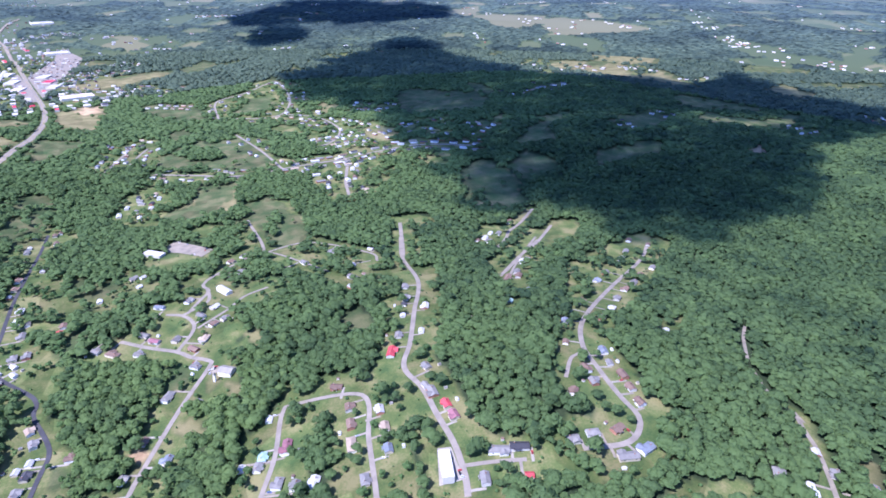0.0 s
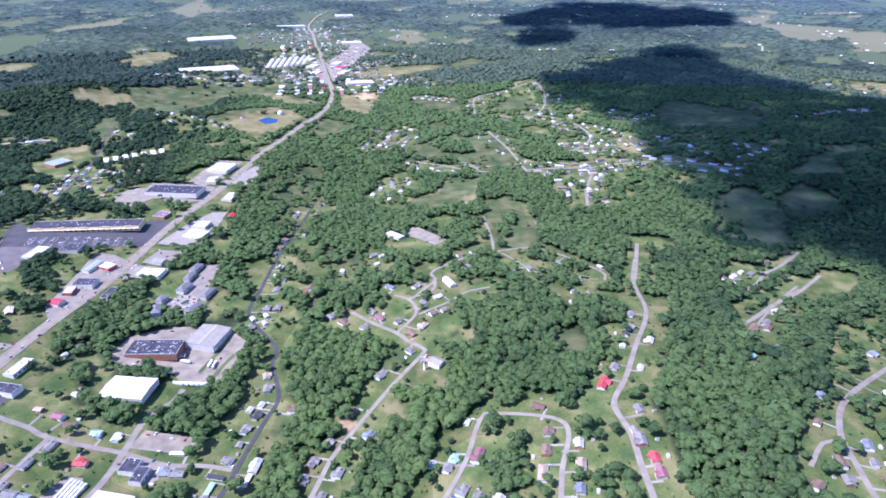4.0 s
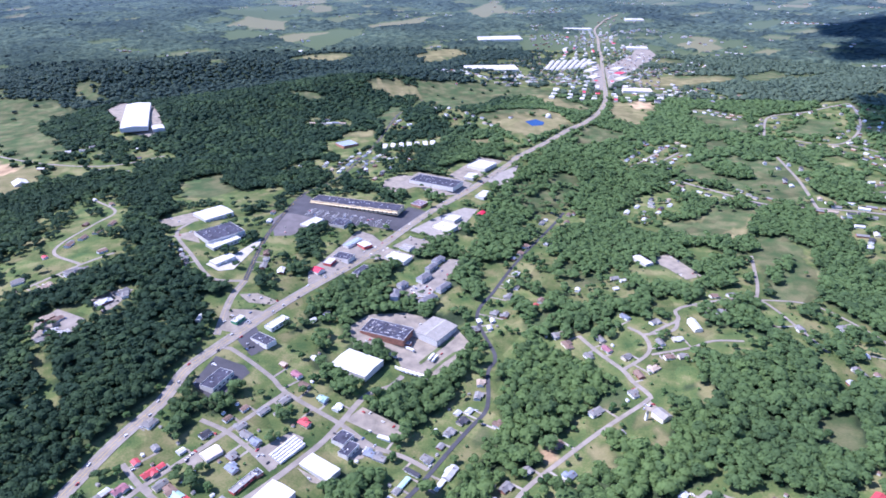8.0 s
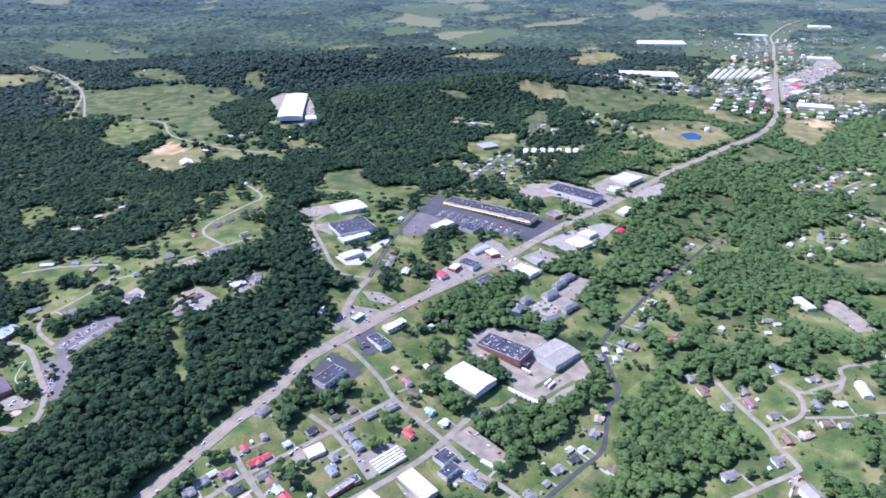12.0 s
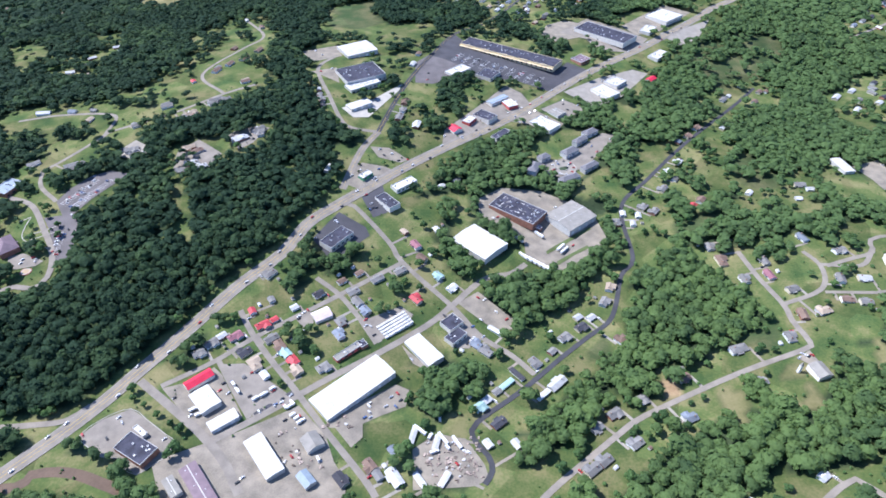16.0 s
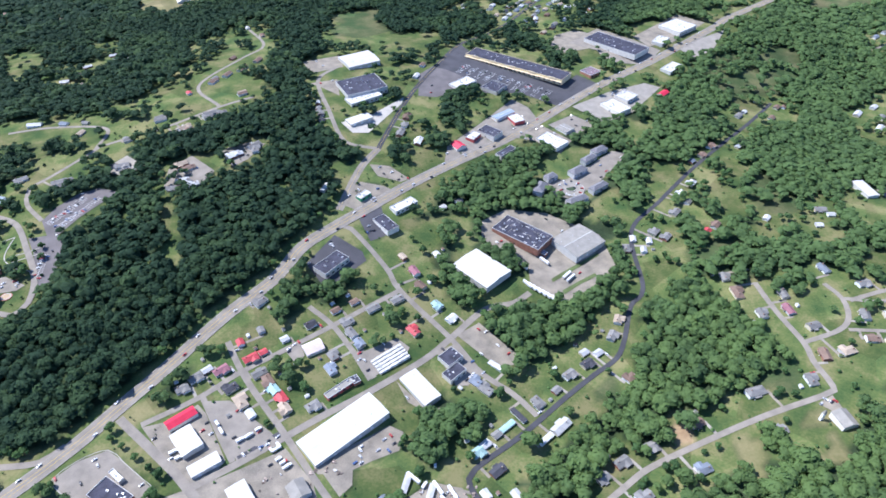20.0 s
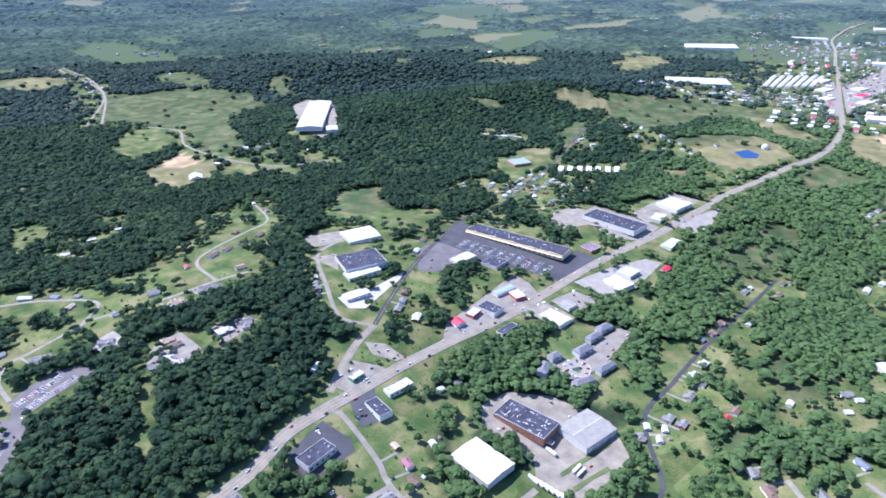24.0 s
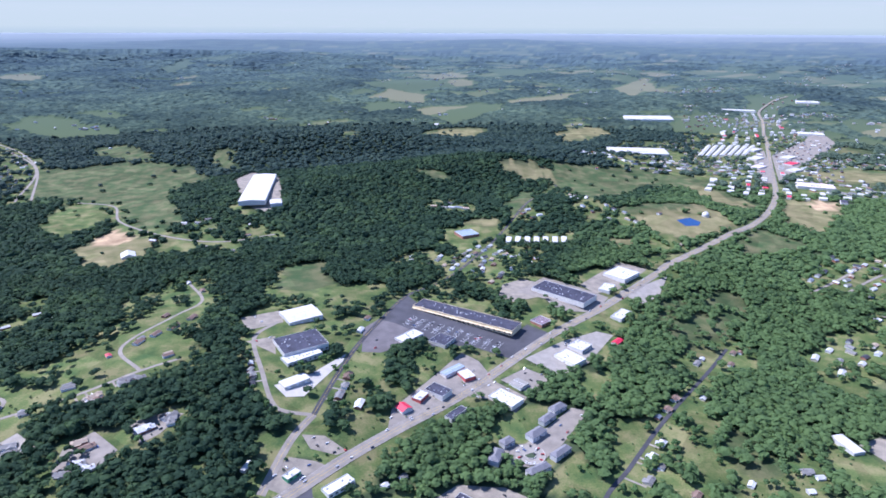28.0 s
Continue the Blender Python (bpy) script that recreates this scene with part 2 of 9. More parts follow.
def terrain(x, y):
    """Height of the land: broad hills, ridges, and the country beyond that climbs to the skyline."""
    z = 0.0 * x
    for hx, hy, h in HILLS:
        z = z + h * np.exp(-((x - hx) ** 2 + (y - hy) ** 2) / 80000.0)
    for hx, hy, h, sx, sy, an in RIDGES:
        c, s = math.cos(radians(an)), math.sin(radians(an))
        z = z + h * np.exp(-0.5 * (((x - hx) * c + (y - hy) * s) / sx) ** 2 - 0.5 * ((-(x - hx) * s + (y - hy) * c) / sy) ** 2)
    return z * (1 - np.clip((np.hypot(x, y) - 2600) / 700, 0, 1))


FAR_FROM, FAR_EDGE, EYE = 3480.0, 4590.0, 486.0


def lumps(x, y, size, seed):
    """Soft noise over places x, y, with swells of the given size in metres."""
    return np.array([noise.noise((a / size, b / size, seed)) for a, b in zip(np.ravel(x), np.ravel(y))]).reshape(np.shape(x))


def far_height(x, y):
    """True height of the land past the valley's edge."""
    d, ang = np.hypot(x, y), np.degrees(np.arctan2(x, y))
    rise = np.clip((d - 3600) / 1500, 0, 1)
    swell = lumps(x, y, 1500, 1.7) * 52 + lumps(x, y, 620, 4.0) * 34 + np.clip((d - 6000) / 4000, 0, 1) * 70 * lumps(x, y, 4700, 8.0)
    west = np.exp(-((ang + 26) / 24.0) ** 2)
    ridge = 190 * west * np.exp(-((d - 11000 - 900 * lumps(x, y, 4000, 6.0)) / 1500) ** 2) * (1 + 0.5 * lumps(x, y, 2600, 3.0)) + 110 * np.exp(-((d - 42000) / 12000) ** 2) * (0.6 + lumps(x, y, 9000, 2.0)) + 150 * np.exp(-((d - 22000) / 4000) ** 2) * (0.3 + lumps(x, y, 6000, 5.0))
    return rise * (swell * np.clip(9000 / d, 0.3, 1) + ridge)


def squeeze(d):
    """Distance at which far country stands, drawn in towards the eye along the line of sight."""
    return np.where(d <= FAR_FROM, d, FAR_EDGE - (FAR_EDGE - FAR_FROM) * FAR_FROM / np.maximum(d, 1))


def beyond(x, y):
    """Where far country stands in the backdrop: place, height and scale."""
    dist = math.hypot(x, y)
    if dist <= FAR_FROM:
        return x, y, ground_z(x, y), 1.0
    near = FAR_EDGE - (FAR_EDGE - FAR_FROM) * FAR_FROM / dist
    k = near / dist
    return x * k + 10, y * k + 40, EYE * (1 - k) + float(far_height(np.array([x]), np.array([y]))[0]) * k + 3, k


def ground_z(x, y):
    return float(terrain(np.float64(x), np.float64(y)))


def axis(lo, hi, step, far_lo, far_hi, grow=1.07):
    mid = list(np.arange(lo, hi + step, step))
    a, s = [mid[-1]], step
    while a[-1] < far_hi:
        s = min(s * grow, 110)
        a.append(a[-1] + s)
    b, s = [mid[0]], step
    while b[-1] > far_lo:
        s = min(s * grow, 110)
        b.append(b[-1] - s)
    return np.array(b[:0:-1] + mid + a[1:])


GX, GY = axis(-760, 1180, 8, -3900, 3900), axis(-220, 1370, 8, -3000, 3900)
XX, YY = np.meshgrid(GX, GY)
OPEN, ROADS = [], []      # open land: (kind, polygon); roads: (name, width, yard, material, points)


def road(name, width, yard, material, points):
    ROADS.append((name, width, yard, material, points))


def open_land(kind, *points):
    OPEN.append((kind, points))


def inside(poly, x, y):
    r = np.zeros(x.shape, bool)
    n = len(poly)
    for i in range(n):
        (ax, ay), (bx, by) = poly[i], poly[(i + 1) % n]
        if ay == by:
            continue
        hit = ((ay > y) != (by > y)) & (x < (bx - ax) * (y - ay) / (by - ay) + ax)
        r ^= hit
    return r


def away(points, x, y):
    """Distance of every place from a polyline."""
    best = np.full(x.shape, 1e9)
    for (ax, ay), (bx, by) in zip(points, points[1:]):
        dx, dy = bx - ax, by - ay
        t = np.clip(((x - ax) * dx + (y - ay) * dy) / (dx * dx + dy * dy + 1e-9), 0, 1)
        best = np.minimum(best, np.hypot(x - ax - t * dx, y - ay - t * dy))
    return best


def smooth_line(points, step):
    """Points along a soft curve through the given ones."""
    p = [Vector((*q, 0)) for q in points]
    p = [p[0] * 2 - p[1]] + p + [p[-1] * 2 - p[-2]]
    out = []
    for i in range(1, len(p) - 2):
        n = max(2, int((p[i + 1] - p[i]).length / step))
        for k in range(n):
            t = k / n
            a, b, c, d = p[i - 1], p[i], p[i + 1], p[i + 2]
            q = 0.5 * (2 * b + (c - a) * t + (2 * a - 5 * b + 4 * c - d) * t * t + (3 * b - a - 3 * c + d) * t ** 3)
            out.append((q.x, q.y))
    out.append((p[-2].x, p[-2].y))
    return out


def mesh_from(name, verts, faces, material, smooth=False):
    """A mesh from arrays; faces all with the same number of corners."""
    me = bpy.data.meshes.new(name)
    verts, faces = np.asarray(verts, np.float32), np.asarray(faces, np.int32)
    k = faces.shape[1]
    me.vertices.add(len(verts))
    me.vertices.foreach_set("co", verts.ravel())
    me.loops.add(faces.size)
    me.loops.foreach_set("vertex_index", faces.ravel())
    me.polygons.add(len(faces))
    me.polygons.foreach_set("loop_start", np.arange(0, faces.size, k, dtype=np.int32))
    me.polygons.foreach_set("loop_total", np.full(len(faces), k, np.int32))
    me.polygons.foreach_set("use_smooth", np.full(len(faces), smooth))
    me.update()
    if material:
        me.materials.append(material)
    return me


def ribbon(name, points, width, material, lift, offset=0.0, step=8.0, parent=None, dash=None):
    """A strip of paving laid over the land along a line."""
    pts = smooth_line(points, step)
    if dash:
        run, gap = dash
    v, f, cross = [], [], 3 if width > 3 else 2
    acc = 0.0
    for i, (x, y) in enumerate(pts):
        a, b = pts[max(i - 1, 0)], pts[min(i + 1, len(pts) - 1)]
        dx, dy = b[0] - a[0], b[1] - a[1]
        n = math.hypot(dx, dy) or 1
        nx, ny = -dy / n, dx / n
        for c in range(cross):
            o = offset + width * (c / (cross - 1) - 0.5)
            px, py = x + nx * o, y + ny * o
            px, py, pz, k = beyond(px, py)
            v.append((px, py, pz + lift))
        if i:
            acc += n / 2
            if dash and acc % (run + gap) > run:
                continue
            for k in range(cross - 1):
                q = (i - 1) * cross + k
                f.append((q, q + 1, q + cross + 1, q + cross)[::-1])
    ob = new(name, mesh_from(name, v, f, material))
    ob.parent = parent
    return ob


LOTS, FAR_FIELDS, SETTLED = [], [], []
town_rnd = random.Random(77)


def settle(count, wide, size, *points):
    """Houses strung on both sides of a line of street, in uneven gaps."""
    runs = [math.hypot(b[0] - a[0], b[1] - a[1]) for a, b in zip(points, points[1:])]
    tries = 0
    done = len(SETTLED) + count
    while len(SETTLED) < done and tries < count * 8:
        tries += 1
        at = town_rnd.uniform(0, sum(runs))
        for (a, b), run in zip(zip(points, points[1:]), runs):
            if at <= run:
                break
            at -= run
        dx, dy = (b[0] - a[0]) / run, (b[1] - a[1]) / run
        off = town_rnd.choice((-1, 1)) * (15 + town_rnd.random() ** 1.6 * wide)
        x, y = a[0] + dx * at - dy * off, a[1] + dy * at + dx * off
        if any(math.hypot(x - q[0], y - q[1]) < 20 for q in SETTLED):
            continue
        SETTLED.append((x, y, math.degrees(math.atan2(dy, dx)) + town_rnd.uniform(-14, 14), town_rnd.choice("gggwwwdobud") + size))


def far_field(kind, *points):
    FAR_FIELDS.append((kind, points))


def lot(material, *points):
    LOTS.append((material, points))
    OPEN.append(("paved", points))


road("highway", 16, 0, "asphalt_grey", [(-515.2, 112.8), (-382.2, 288.1), (-355.8, 322.9), (-329.8, 360.9), (-307.2, 399.9), (-284.1, 436.8), (-237.3, 512.4), (-194.6, 566.8), (-169.9, 618.4), (-135.6, 655.9), (-93.9, 698.1), (-43.7, 750.5), (13.8, 805.0), (108.9, 889.6), (259.4, 1046.3), (391.4, 1163.1), (539.9, 1306.3), (597.1, 1366.5), (791.9, 1518.9), (919.9, 1614.3), (1076.7, 1814.1), (1197.3, 2004.3), (1344.4, 2286.9), (1587.6, 2747.7), (1953.9, 3433.4), (2366.6, 4211.2), (2887.1, 4804.3)])
road("road", 10.1, 0, "asphalt_grey", [(-133.7, 685.3), (-115.5, 769.7), (-94.5, 820.6)])
road("road", 7.4, 0, "asphalt_dark", [(-94.5, 820.6), (-73.5, 912.8), (-51.8, 996.6), (-13.3, 1107.9), (29.5, 1211.2), (103.0, 1290.7), (196.8, 1460.7), (306.0, 1691.8), (516.7, 2085.7)])
road("road", 6.4, 0, "asphalt_grey", [(-184, 1071), (-209, 1008), (-176, 907), (-151, 842), (-132, 824), (-97, 820)])
road("lane", 5.5, 36, "asphalt_grey", [(-396, 1284), (-338, 1173), (-362, 1097), (-400, 987), (-344, 912)])
road("lane", 5.5, 36, "asphalt_grey", [(-299, 943), (-344, 912), (-410, 859), (-486, 822), (-498, 808), (-533, 755), (-554, 730)])
road("lane", 5.5, 39, "asphalt_grey", [(-664, 878), (-599, 886), (-505, 868), (-498, 808)])
road("street", 6.4, 26, "asphalt_grey", [(-135.6, 655.9), (-115.6, 654.6), (-67.6, 596.2), (-49.6, 564.5), (9.1, 501.8), (40.3, 459.3), (72.1, 433.7), (94.6, 407.1)])
road("street", 6.0, 31, "asphalt_grey", [(-49.6, 564.5), (-119.4, 507.8), (-161.8, 474.7), (-204.9, 441.5), (-237.1, 410.8), (-281.1, 379.5)])
road("street", 7.4, 26, "asphalt_grey", [(102.9, 574.5), (82.4, 557.7), (49.0, 546.3), (9.1, 501.8), (-18.0, 471.8), (-73.9, 425.9), (-114.1, 396.5), (-147.8, 369.5), (-182.4, 342.2), (-218.0, 316.7)])
road("street", 6.4, 31, "asphalt_grey", [(-225.7, 479.8), (-206.5, 449.1), (-184.3, 419.8), (-149.5, 378.6), (-112.5, 331.8), (-71.8, 281.9), (-60.2, 264.0)])
road("street", 6.0, 29, "asphalt_grey", [(-148.7, 531.3), (-119.4, 507.8), (-94.7, 476.6), (-69.1, 444.1)])
road("street", 5.5, 0, "asphalt_grey", [(-233.9, 413.3), (-203.2, 367.7), (-186.5, 344.2)])
road("street", 8.3, 0, "asphalt_grey", [(-304.1, 385.9), (-261.3, 353.2), (-228.0, 326.6), (-198.9, 297.6), (-177.0, 265.2)])
road("lane", 6.4, 0, "asphalt_grey", [(-425.7, 330.1), (-385.6, 333.9), (-356.4, 339.2), (-340.7, 356.4)])
road("lane", 5.5, 34, "asphalt_dark", [(563, 1038), (486, 951), (378, 835), (295, 740), (243.5, 678.7), (236.9, 580.1), (216.8, 551.9), (199.8, 503.2), (186.0, 477.8), (158.7, 456.9), (125.0, 428.4), (95.1, 400.5), (73.3, 380.9), (31.0, 345.6), (26.6, 328.1), (39.8, 307.5), (42.2, 291.7), (34.6, 278.2)])
road("lane", 6.0, 39, "asphalt_grey", [(82.7, 261.5), (99.9, 277.7), (163.1, 327.9), (193.1, 348.0), (255.2, 374.3), (309.5, 393.8), (367.6, 410.8), (377.3, 420.0), (373.9, 451.1), (375.2, 477.5), (366.8, 523.4), (361.2, 573.1)])
road("lane", 5.5, 34, "asphalt_grey", [(375.2, 477.5), (414.9, 490.0), (433.0, 506.9), (440.6, 536.5), (432.9, 562.7)])
road("lane", 5.5, 34, "asphalt_grey", [(442.7, 536.3), (484.8, 530.0), (515.8, 562.9)])
road("lane", 4.6, 34, "asphalt_grey", [(425.0, 489.9), (477.9, 483.0), (516.9, 486.7), (555.2, 472.6)])
road("lane", 5.5, 34, "asphalt_grey", [(769, 712), (699, 615), (659, 573), (656, 584), (533.1, 583.2), (509.8, 553.5), (479.6, 543.2), (446.6, 532.9)])
road("lane", 4.6, 34, "asphalt_grey", [(664, 578), (664, 536), (642, 418)])
road("lane", 4.6, 34, "asphalt_grey", [(659, 573), (731, 528), (740, 403), (715, 370)])
road("lane", 6.4, 34, "asphalt_grey", [(828, 390), (747, 339), (669, 265), (567.9, 215.7), (490.3, 178.3), (439.2, 158.1), (410.0, 117.0), (376.4, 80.7), (346.9, 46.4), (315.5, 19.2), (294.9, 6.3)])
road("lane", 4.6, 31, "asphalt_grey", [(324.1, 25.7), (339.9, -0.6), (355.0, -28.9)])
road("lane", 5.5, 39, "asphalt_grey", [(204.3, 190.1), (225.1, 199.9), (275.6, 222.8), (330.3, 257.9), (347.7, 252.0), (381.0, 180.4), (323.4, 134.4), (273.0, 94.3), (255.8, 81.4)])
road("lane", 6.4, 39, "asphalt_grey", [(1025, -28), (941, -30), (793, -12), (645, -7), (568.0, -24.4), (523.9, -54.7), (485.4, -89.8), (465.0, -114.2), (438.5, -118.7), (416.4, -108.1), (392.5, -75.1)])
road("lane", 4.6, 21, "asphalt_grey", [(549.6, -34.3), (529.9, -22.3), (486.1, -27.8)])
road("lane", 4.6, 39, "asphalt_grey", [(950, 166), (768, 155)])
road("lane", 7.4, 39, "asphalt_grey", [(-2106, 3353), (-1756, 2954), (-1314, 2456), (-1121, 1983)])
road("lane", 6.4, 26, "asphalt_grey", [(-959, 1972), (-808, 1910), (-718, 1742), (-561, 1611), (-416, 1559), (-289, 1610)])
road("lane", 5.5, 10, "gravel", [(585.1, -267.5), (554.6, -278.6), (532.1, -289.1), (497.8, -298.5), (466.1, -305.6)])
road("lane", 3.7, 8, "asphalt_grey", [(724, 138), (804, 152), (861, 159), (938, 159)])
road("lane", 8, 0, "asphalt_grey", [(890, 1125), (925, 1019), (946, 939), (979, 881), (1037, 844), (1109, 796), (1165, 755), (1220, 735), (1309, 685), (1366, 613), (1395, 492)])
road("lane", 7, 0, "asphalt_grey", [(1238, 1182), (1147, 1013), (1037, 844)])
road("lane", 7, 0, "asphalt_grey", [(1185, 769), (1142, 726), (1031, 654), (959, 595)])
road("lane", 7, 0, "asphalt_grey", [(1354, 1366), (1500, 1517), (1619, 1505), (1744, 1507), (1785, 1488), (1665, 1333), (1522, 1232), (1443, 1227), (1390, 1297), (1354, 1366)])
road("lane", 7, 0, "asphalt_grey", [(1490, 1206), (1501, 1092), (1417, 945), (1302, 883), (1226, 884)])
road("lane", 6, 0, "asphalt_grey", [(893, 1217), (964, 1261), (1023, 1295)])
road("lane", 6, 0, "asphalt_grey", [(862, 210), (913, 212), (951, 220), (1000, 216), (1082, 219)])
road("lane", 6, 0, "asphalt_grey", [(745, 156), (848, 160), (926, 155), (1019, 158)])
road("lane", 7, 0, "asphalt_grey", [(887, 426), (786, 361), (729, 328)])
road("lane", 6, 0, "asphalt_grey", [(827, 1226), (918, 1279), (1035, 1357)])
road("lane", 7, 0, "asphalt_grey", [(-1076, 1985), (-1293, 2428), (-1572, 2803), (-1811, 3040)])
road("lane", 7, 0, "asphalt_grey", [(-574, 673), (-534, 654), (-497, 607), (-468, 564), (-458, 527), (-468, 509), (-488, 512), (-515, 498)])
road("lane", 5.5, 0, "asphalt_grey", [(-554, 730), (-540, 694), (-504, 660)])
open_land("pasture", (89, 4121), (332, 4750), (681, 4651), (669, 4167), (374, 3506), (138, 3737))
open_land("yard", (780, 2505), (1025, 2952), (1245, 2958), (1391, 2956), (1581, 2897), (2193, 3917), (2829, 4807), (3306, 5083), (2172, 3154), (1868, 2834), (1538, 2573), (1239, 2054), (1443, 1974), (1366, 1935), (1181, 1954), (1282, 2226), (1113, 2348), (914, 2363))
open_land("yard", (256, 1590), (373, 1596), (552, 1541), (672, 1554), (664, 1442), (418, 1401), (249, 1422))
open_land("pasture", (-471, 5978), (-164, 6174), (226, 7170), (498, 7465), (389, 5557), (-147, 5582))
open_land("pasture", (-250, 4564), (-122, 4732), (17, 4435), (-8, 4220), (-206, 4230))
open_land("hay", (-244, 4953), (-78, 5406), (196, 5077), (100, 4722))
open_land("pasture", (193, 4427), (476, 4652), (771, 4768), (1054, 5036), (1362, 5175), (1315, 4879), (812, 4514), (603, 3994), (338, 3441), (185, 3671))
open_land("pasture", (538, 2122), (606, 2184), (750, 2215), (855, 2279), (997, 2280), (1073, 2259), (898, 2171), (762, 2017), (667, 1956), (568, 1945), (517, 2005))
open_land("pasture", (573, 1674), (728, 1751), (859, 1793), (822, 1625), (819, 1576), (739, 1530), (672, 1554), (630, 1600))
open_land("pasture", (953, 2095), (1012, 2067), (1055, 1837), (970, 1746), (938, 1909))
open_land("hay", (743, 4769), (1114, 5033), (1393, 5174), (1315, 4879), (732, 4517))
open_land("hay", (352, 2174), (413, 2229), (528, 2136), (507, 2101), (405, 2100))
open_land("hay", (761, 3215), (1032, 3478), (1049, 3140), (742, 2903))
open_land("hay", (126, 1686), (223, 1728), (285, 1656), (256, 1590), (141, 1607))
open_land("pasture", (971, 163), (1028, 161), (1063, 112), (963, 89), (933, 156))
open_land("hay", (1237, 457), (1285, 424), (1278, 362), (1195, 281), (1088, 255), (1036, 292), (1083, 367))
open_land("yard", (419, -111), (445, -115), (470, -124), (473, -135), (437, -128), (419, -118))
open_land("yard", (875, 236), (968, 230), (918, 180), (852, 182), (859, 229))
open_land("yard", (728, 380), (726, 324), (664, 273), (548, 229), (558, 261), (644, 332))
open_land("pasture", (572, 2143), (806, 2254), (986, 2293), (965, 2163), (759, 2034), (556, 1800), (535, 2005))
open_land("wood", (778, 924), (829, 971), (884, 993), (892, 946), (835, 889), (785, 883), (763, 896))
open_land("wood", (809, 810), (898, 853), (915, 799), (997, 744), (918, 657), (746, 730))
open_land("yard", (798, 1070), (855, 1066), (816, 953), (716, 886), (700, 944), (637, 900), (698, 970))
open_land("scrub", (511, 1178), (592, 1240), (657, 1201), (661, 1167), (567, 1054), (487, 1039), (484, 1098))
open_land("pasture", (-232, 1206), (-210, 1400), (-159, 1419), (-138, 1309), (-165, 1219), (-206, 1170))
open_land("lawn", (-253, 1080), (-206, 1170), (-87, 1263), (-24, 1191), (-28, 1115), (-44, 1072), (-61, 962), (-81, 980), (-123, 1103), (-186, 1088), (-231, 1063))
open_land("yard", (769, 714), (842, 699), (789, 607), (740, 540), (675, 573), (684, 613))
open_land("lawn", (839, 701), (789, 607), (740, 540), (675, 573), (724, 586), (789, 654))
open_land("wood", (774, 677), (807, 697), (789, 654), (734, 597), (712, 597), (739, 641))
open_land("pasture", (507, 697), (544, 675), (577, 639), (636, 660), (630, 714), (591, 747), (537, 729))
open_land("yard", (484, 747), (522, 734), (495, 677), (453, 664))
open_land("hay", (399, 403), (421, 409), (444, 411), (451, 391), (443, 377), (423, 375), (398, 383))
open_land("lawn", (418, 479), (458, 470), (460, 440), (449, 417), (426, 415), (395, 409), (396, 444))
open_land("yard", (356, 405), (379, 377), (350, 334), (336, 348), (335, 370))
open_land("yard", (297, 437), (328, 437), (364, 426), (312, 390), (301, 389))
open_land("yard", (301, 589), (344, 590), (364, 547), (371, 484), (344, 508), (315, 542))
open_land("lawn", (237, 365), (285, 376), (290, 359), (283, 322), (262, 326), (246, 347))
open_land("yard", (664, 536), (717, 547), (730, 481), (727, 407), (652, 342), (637, 363), (658, 395), (683, 449), (672, 485), (657, 513))
open_land("yard", (646, 448), (683, 449), (644, 370), (617, 351), (554, 319), (599, 373), (609, 407))
open_land("lawn", (-698, 870), (-652, 879), (-595, 877), (-504, 860), (-503, 819), (-535, 760), (-578, 779), (-598, 772), (-674, 850))
open_land("yard", (-476, 1035), (-434, 1099), (-368, 1177), (-312, 1124), (-288, 979), (-350, 925), (-424, 921), (-506, 886), (-568, 886), (-572, 938), (-498, 949))
open_land("yard", (-500, 798), (-493, 839), (-455, 833), (-441, 763), (-476, 740), (-517, 744), (-546, 712), (-536, 737))
open_land("yard", (-362, 739), (-356, 756), (-303, 806), (-256, 821), (-239, 793), (-270, 755), (-315, 721), (-350, 714))
open_land("yard", (-600, 691), (-531, 702), (-426, 706), (-414, 686), (-458, 629), (-441, 575), (-540, 577))
open_land("yard", (-555, 606), (-472, 603), (-459, 551), (-466, 498), (-497, 492))
open_land("yard", (-716, 1069), (-713, 1138), (-673, 1132), (-624, 1070), (-630, 1022), (-676, 1031))
open_land("lawn", (-847, 1195), (-768, 1190), (-729, 1140), (-745, 1056), (-785, 1093))
open_land("scrub", (-453, 764), (-446, 777), (-423, 743), (-414, 701), (-439, 728))
open_land("scrub", (-392, 582), (-383, 595), (-334, 607), (-321, 627), (-304, 601), (-336, 582), (-372, 563))
open_land("lawn", (-287, 698), (-246, 721), (-210, 730), (-198, 716), (-218, 698), (-240, 676), (-257, 666), (-277, 687))
open_land("lawn", (-418, 685), (-389, 683), (-357, 660), (-333, 659), (-291, 652), (-312, 630), (-359, 641), (-400, 654))
open_land("lawn", (-334, 679), (-300, 694), (-275, 672), (-252, 652), (-281, 647), (-319, 663))
open_land("yard", (-240, 676), (-223, 687), (-208, 677), (-228, 652), (-250, 647))
open_land("yard", (-337, 774), (-322, 795), (-282, 816), (-256, 823), (-248, 800), (-274, 779), (-285, 746), (-320, 753))
open_land("yard", (-382, 727), (-367, 750), (-328, 741), (-311, 711), (-332, 700), (-368, 697))
open_land("yard", (-487, 1182), (-424, 1305), (-400, 1352), (-345, 1244), (-374, 1158), (-402, 1087), (-429, 1060))
open_land("yard", (-696, 1223), (-648, 1253), (-603, 1180), (-659, 1182))
open_land("yard", (-243, 698), (-228, 704), (-212, 677), (-218, 656), (-234, 671))
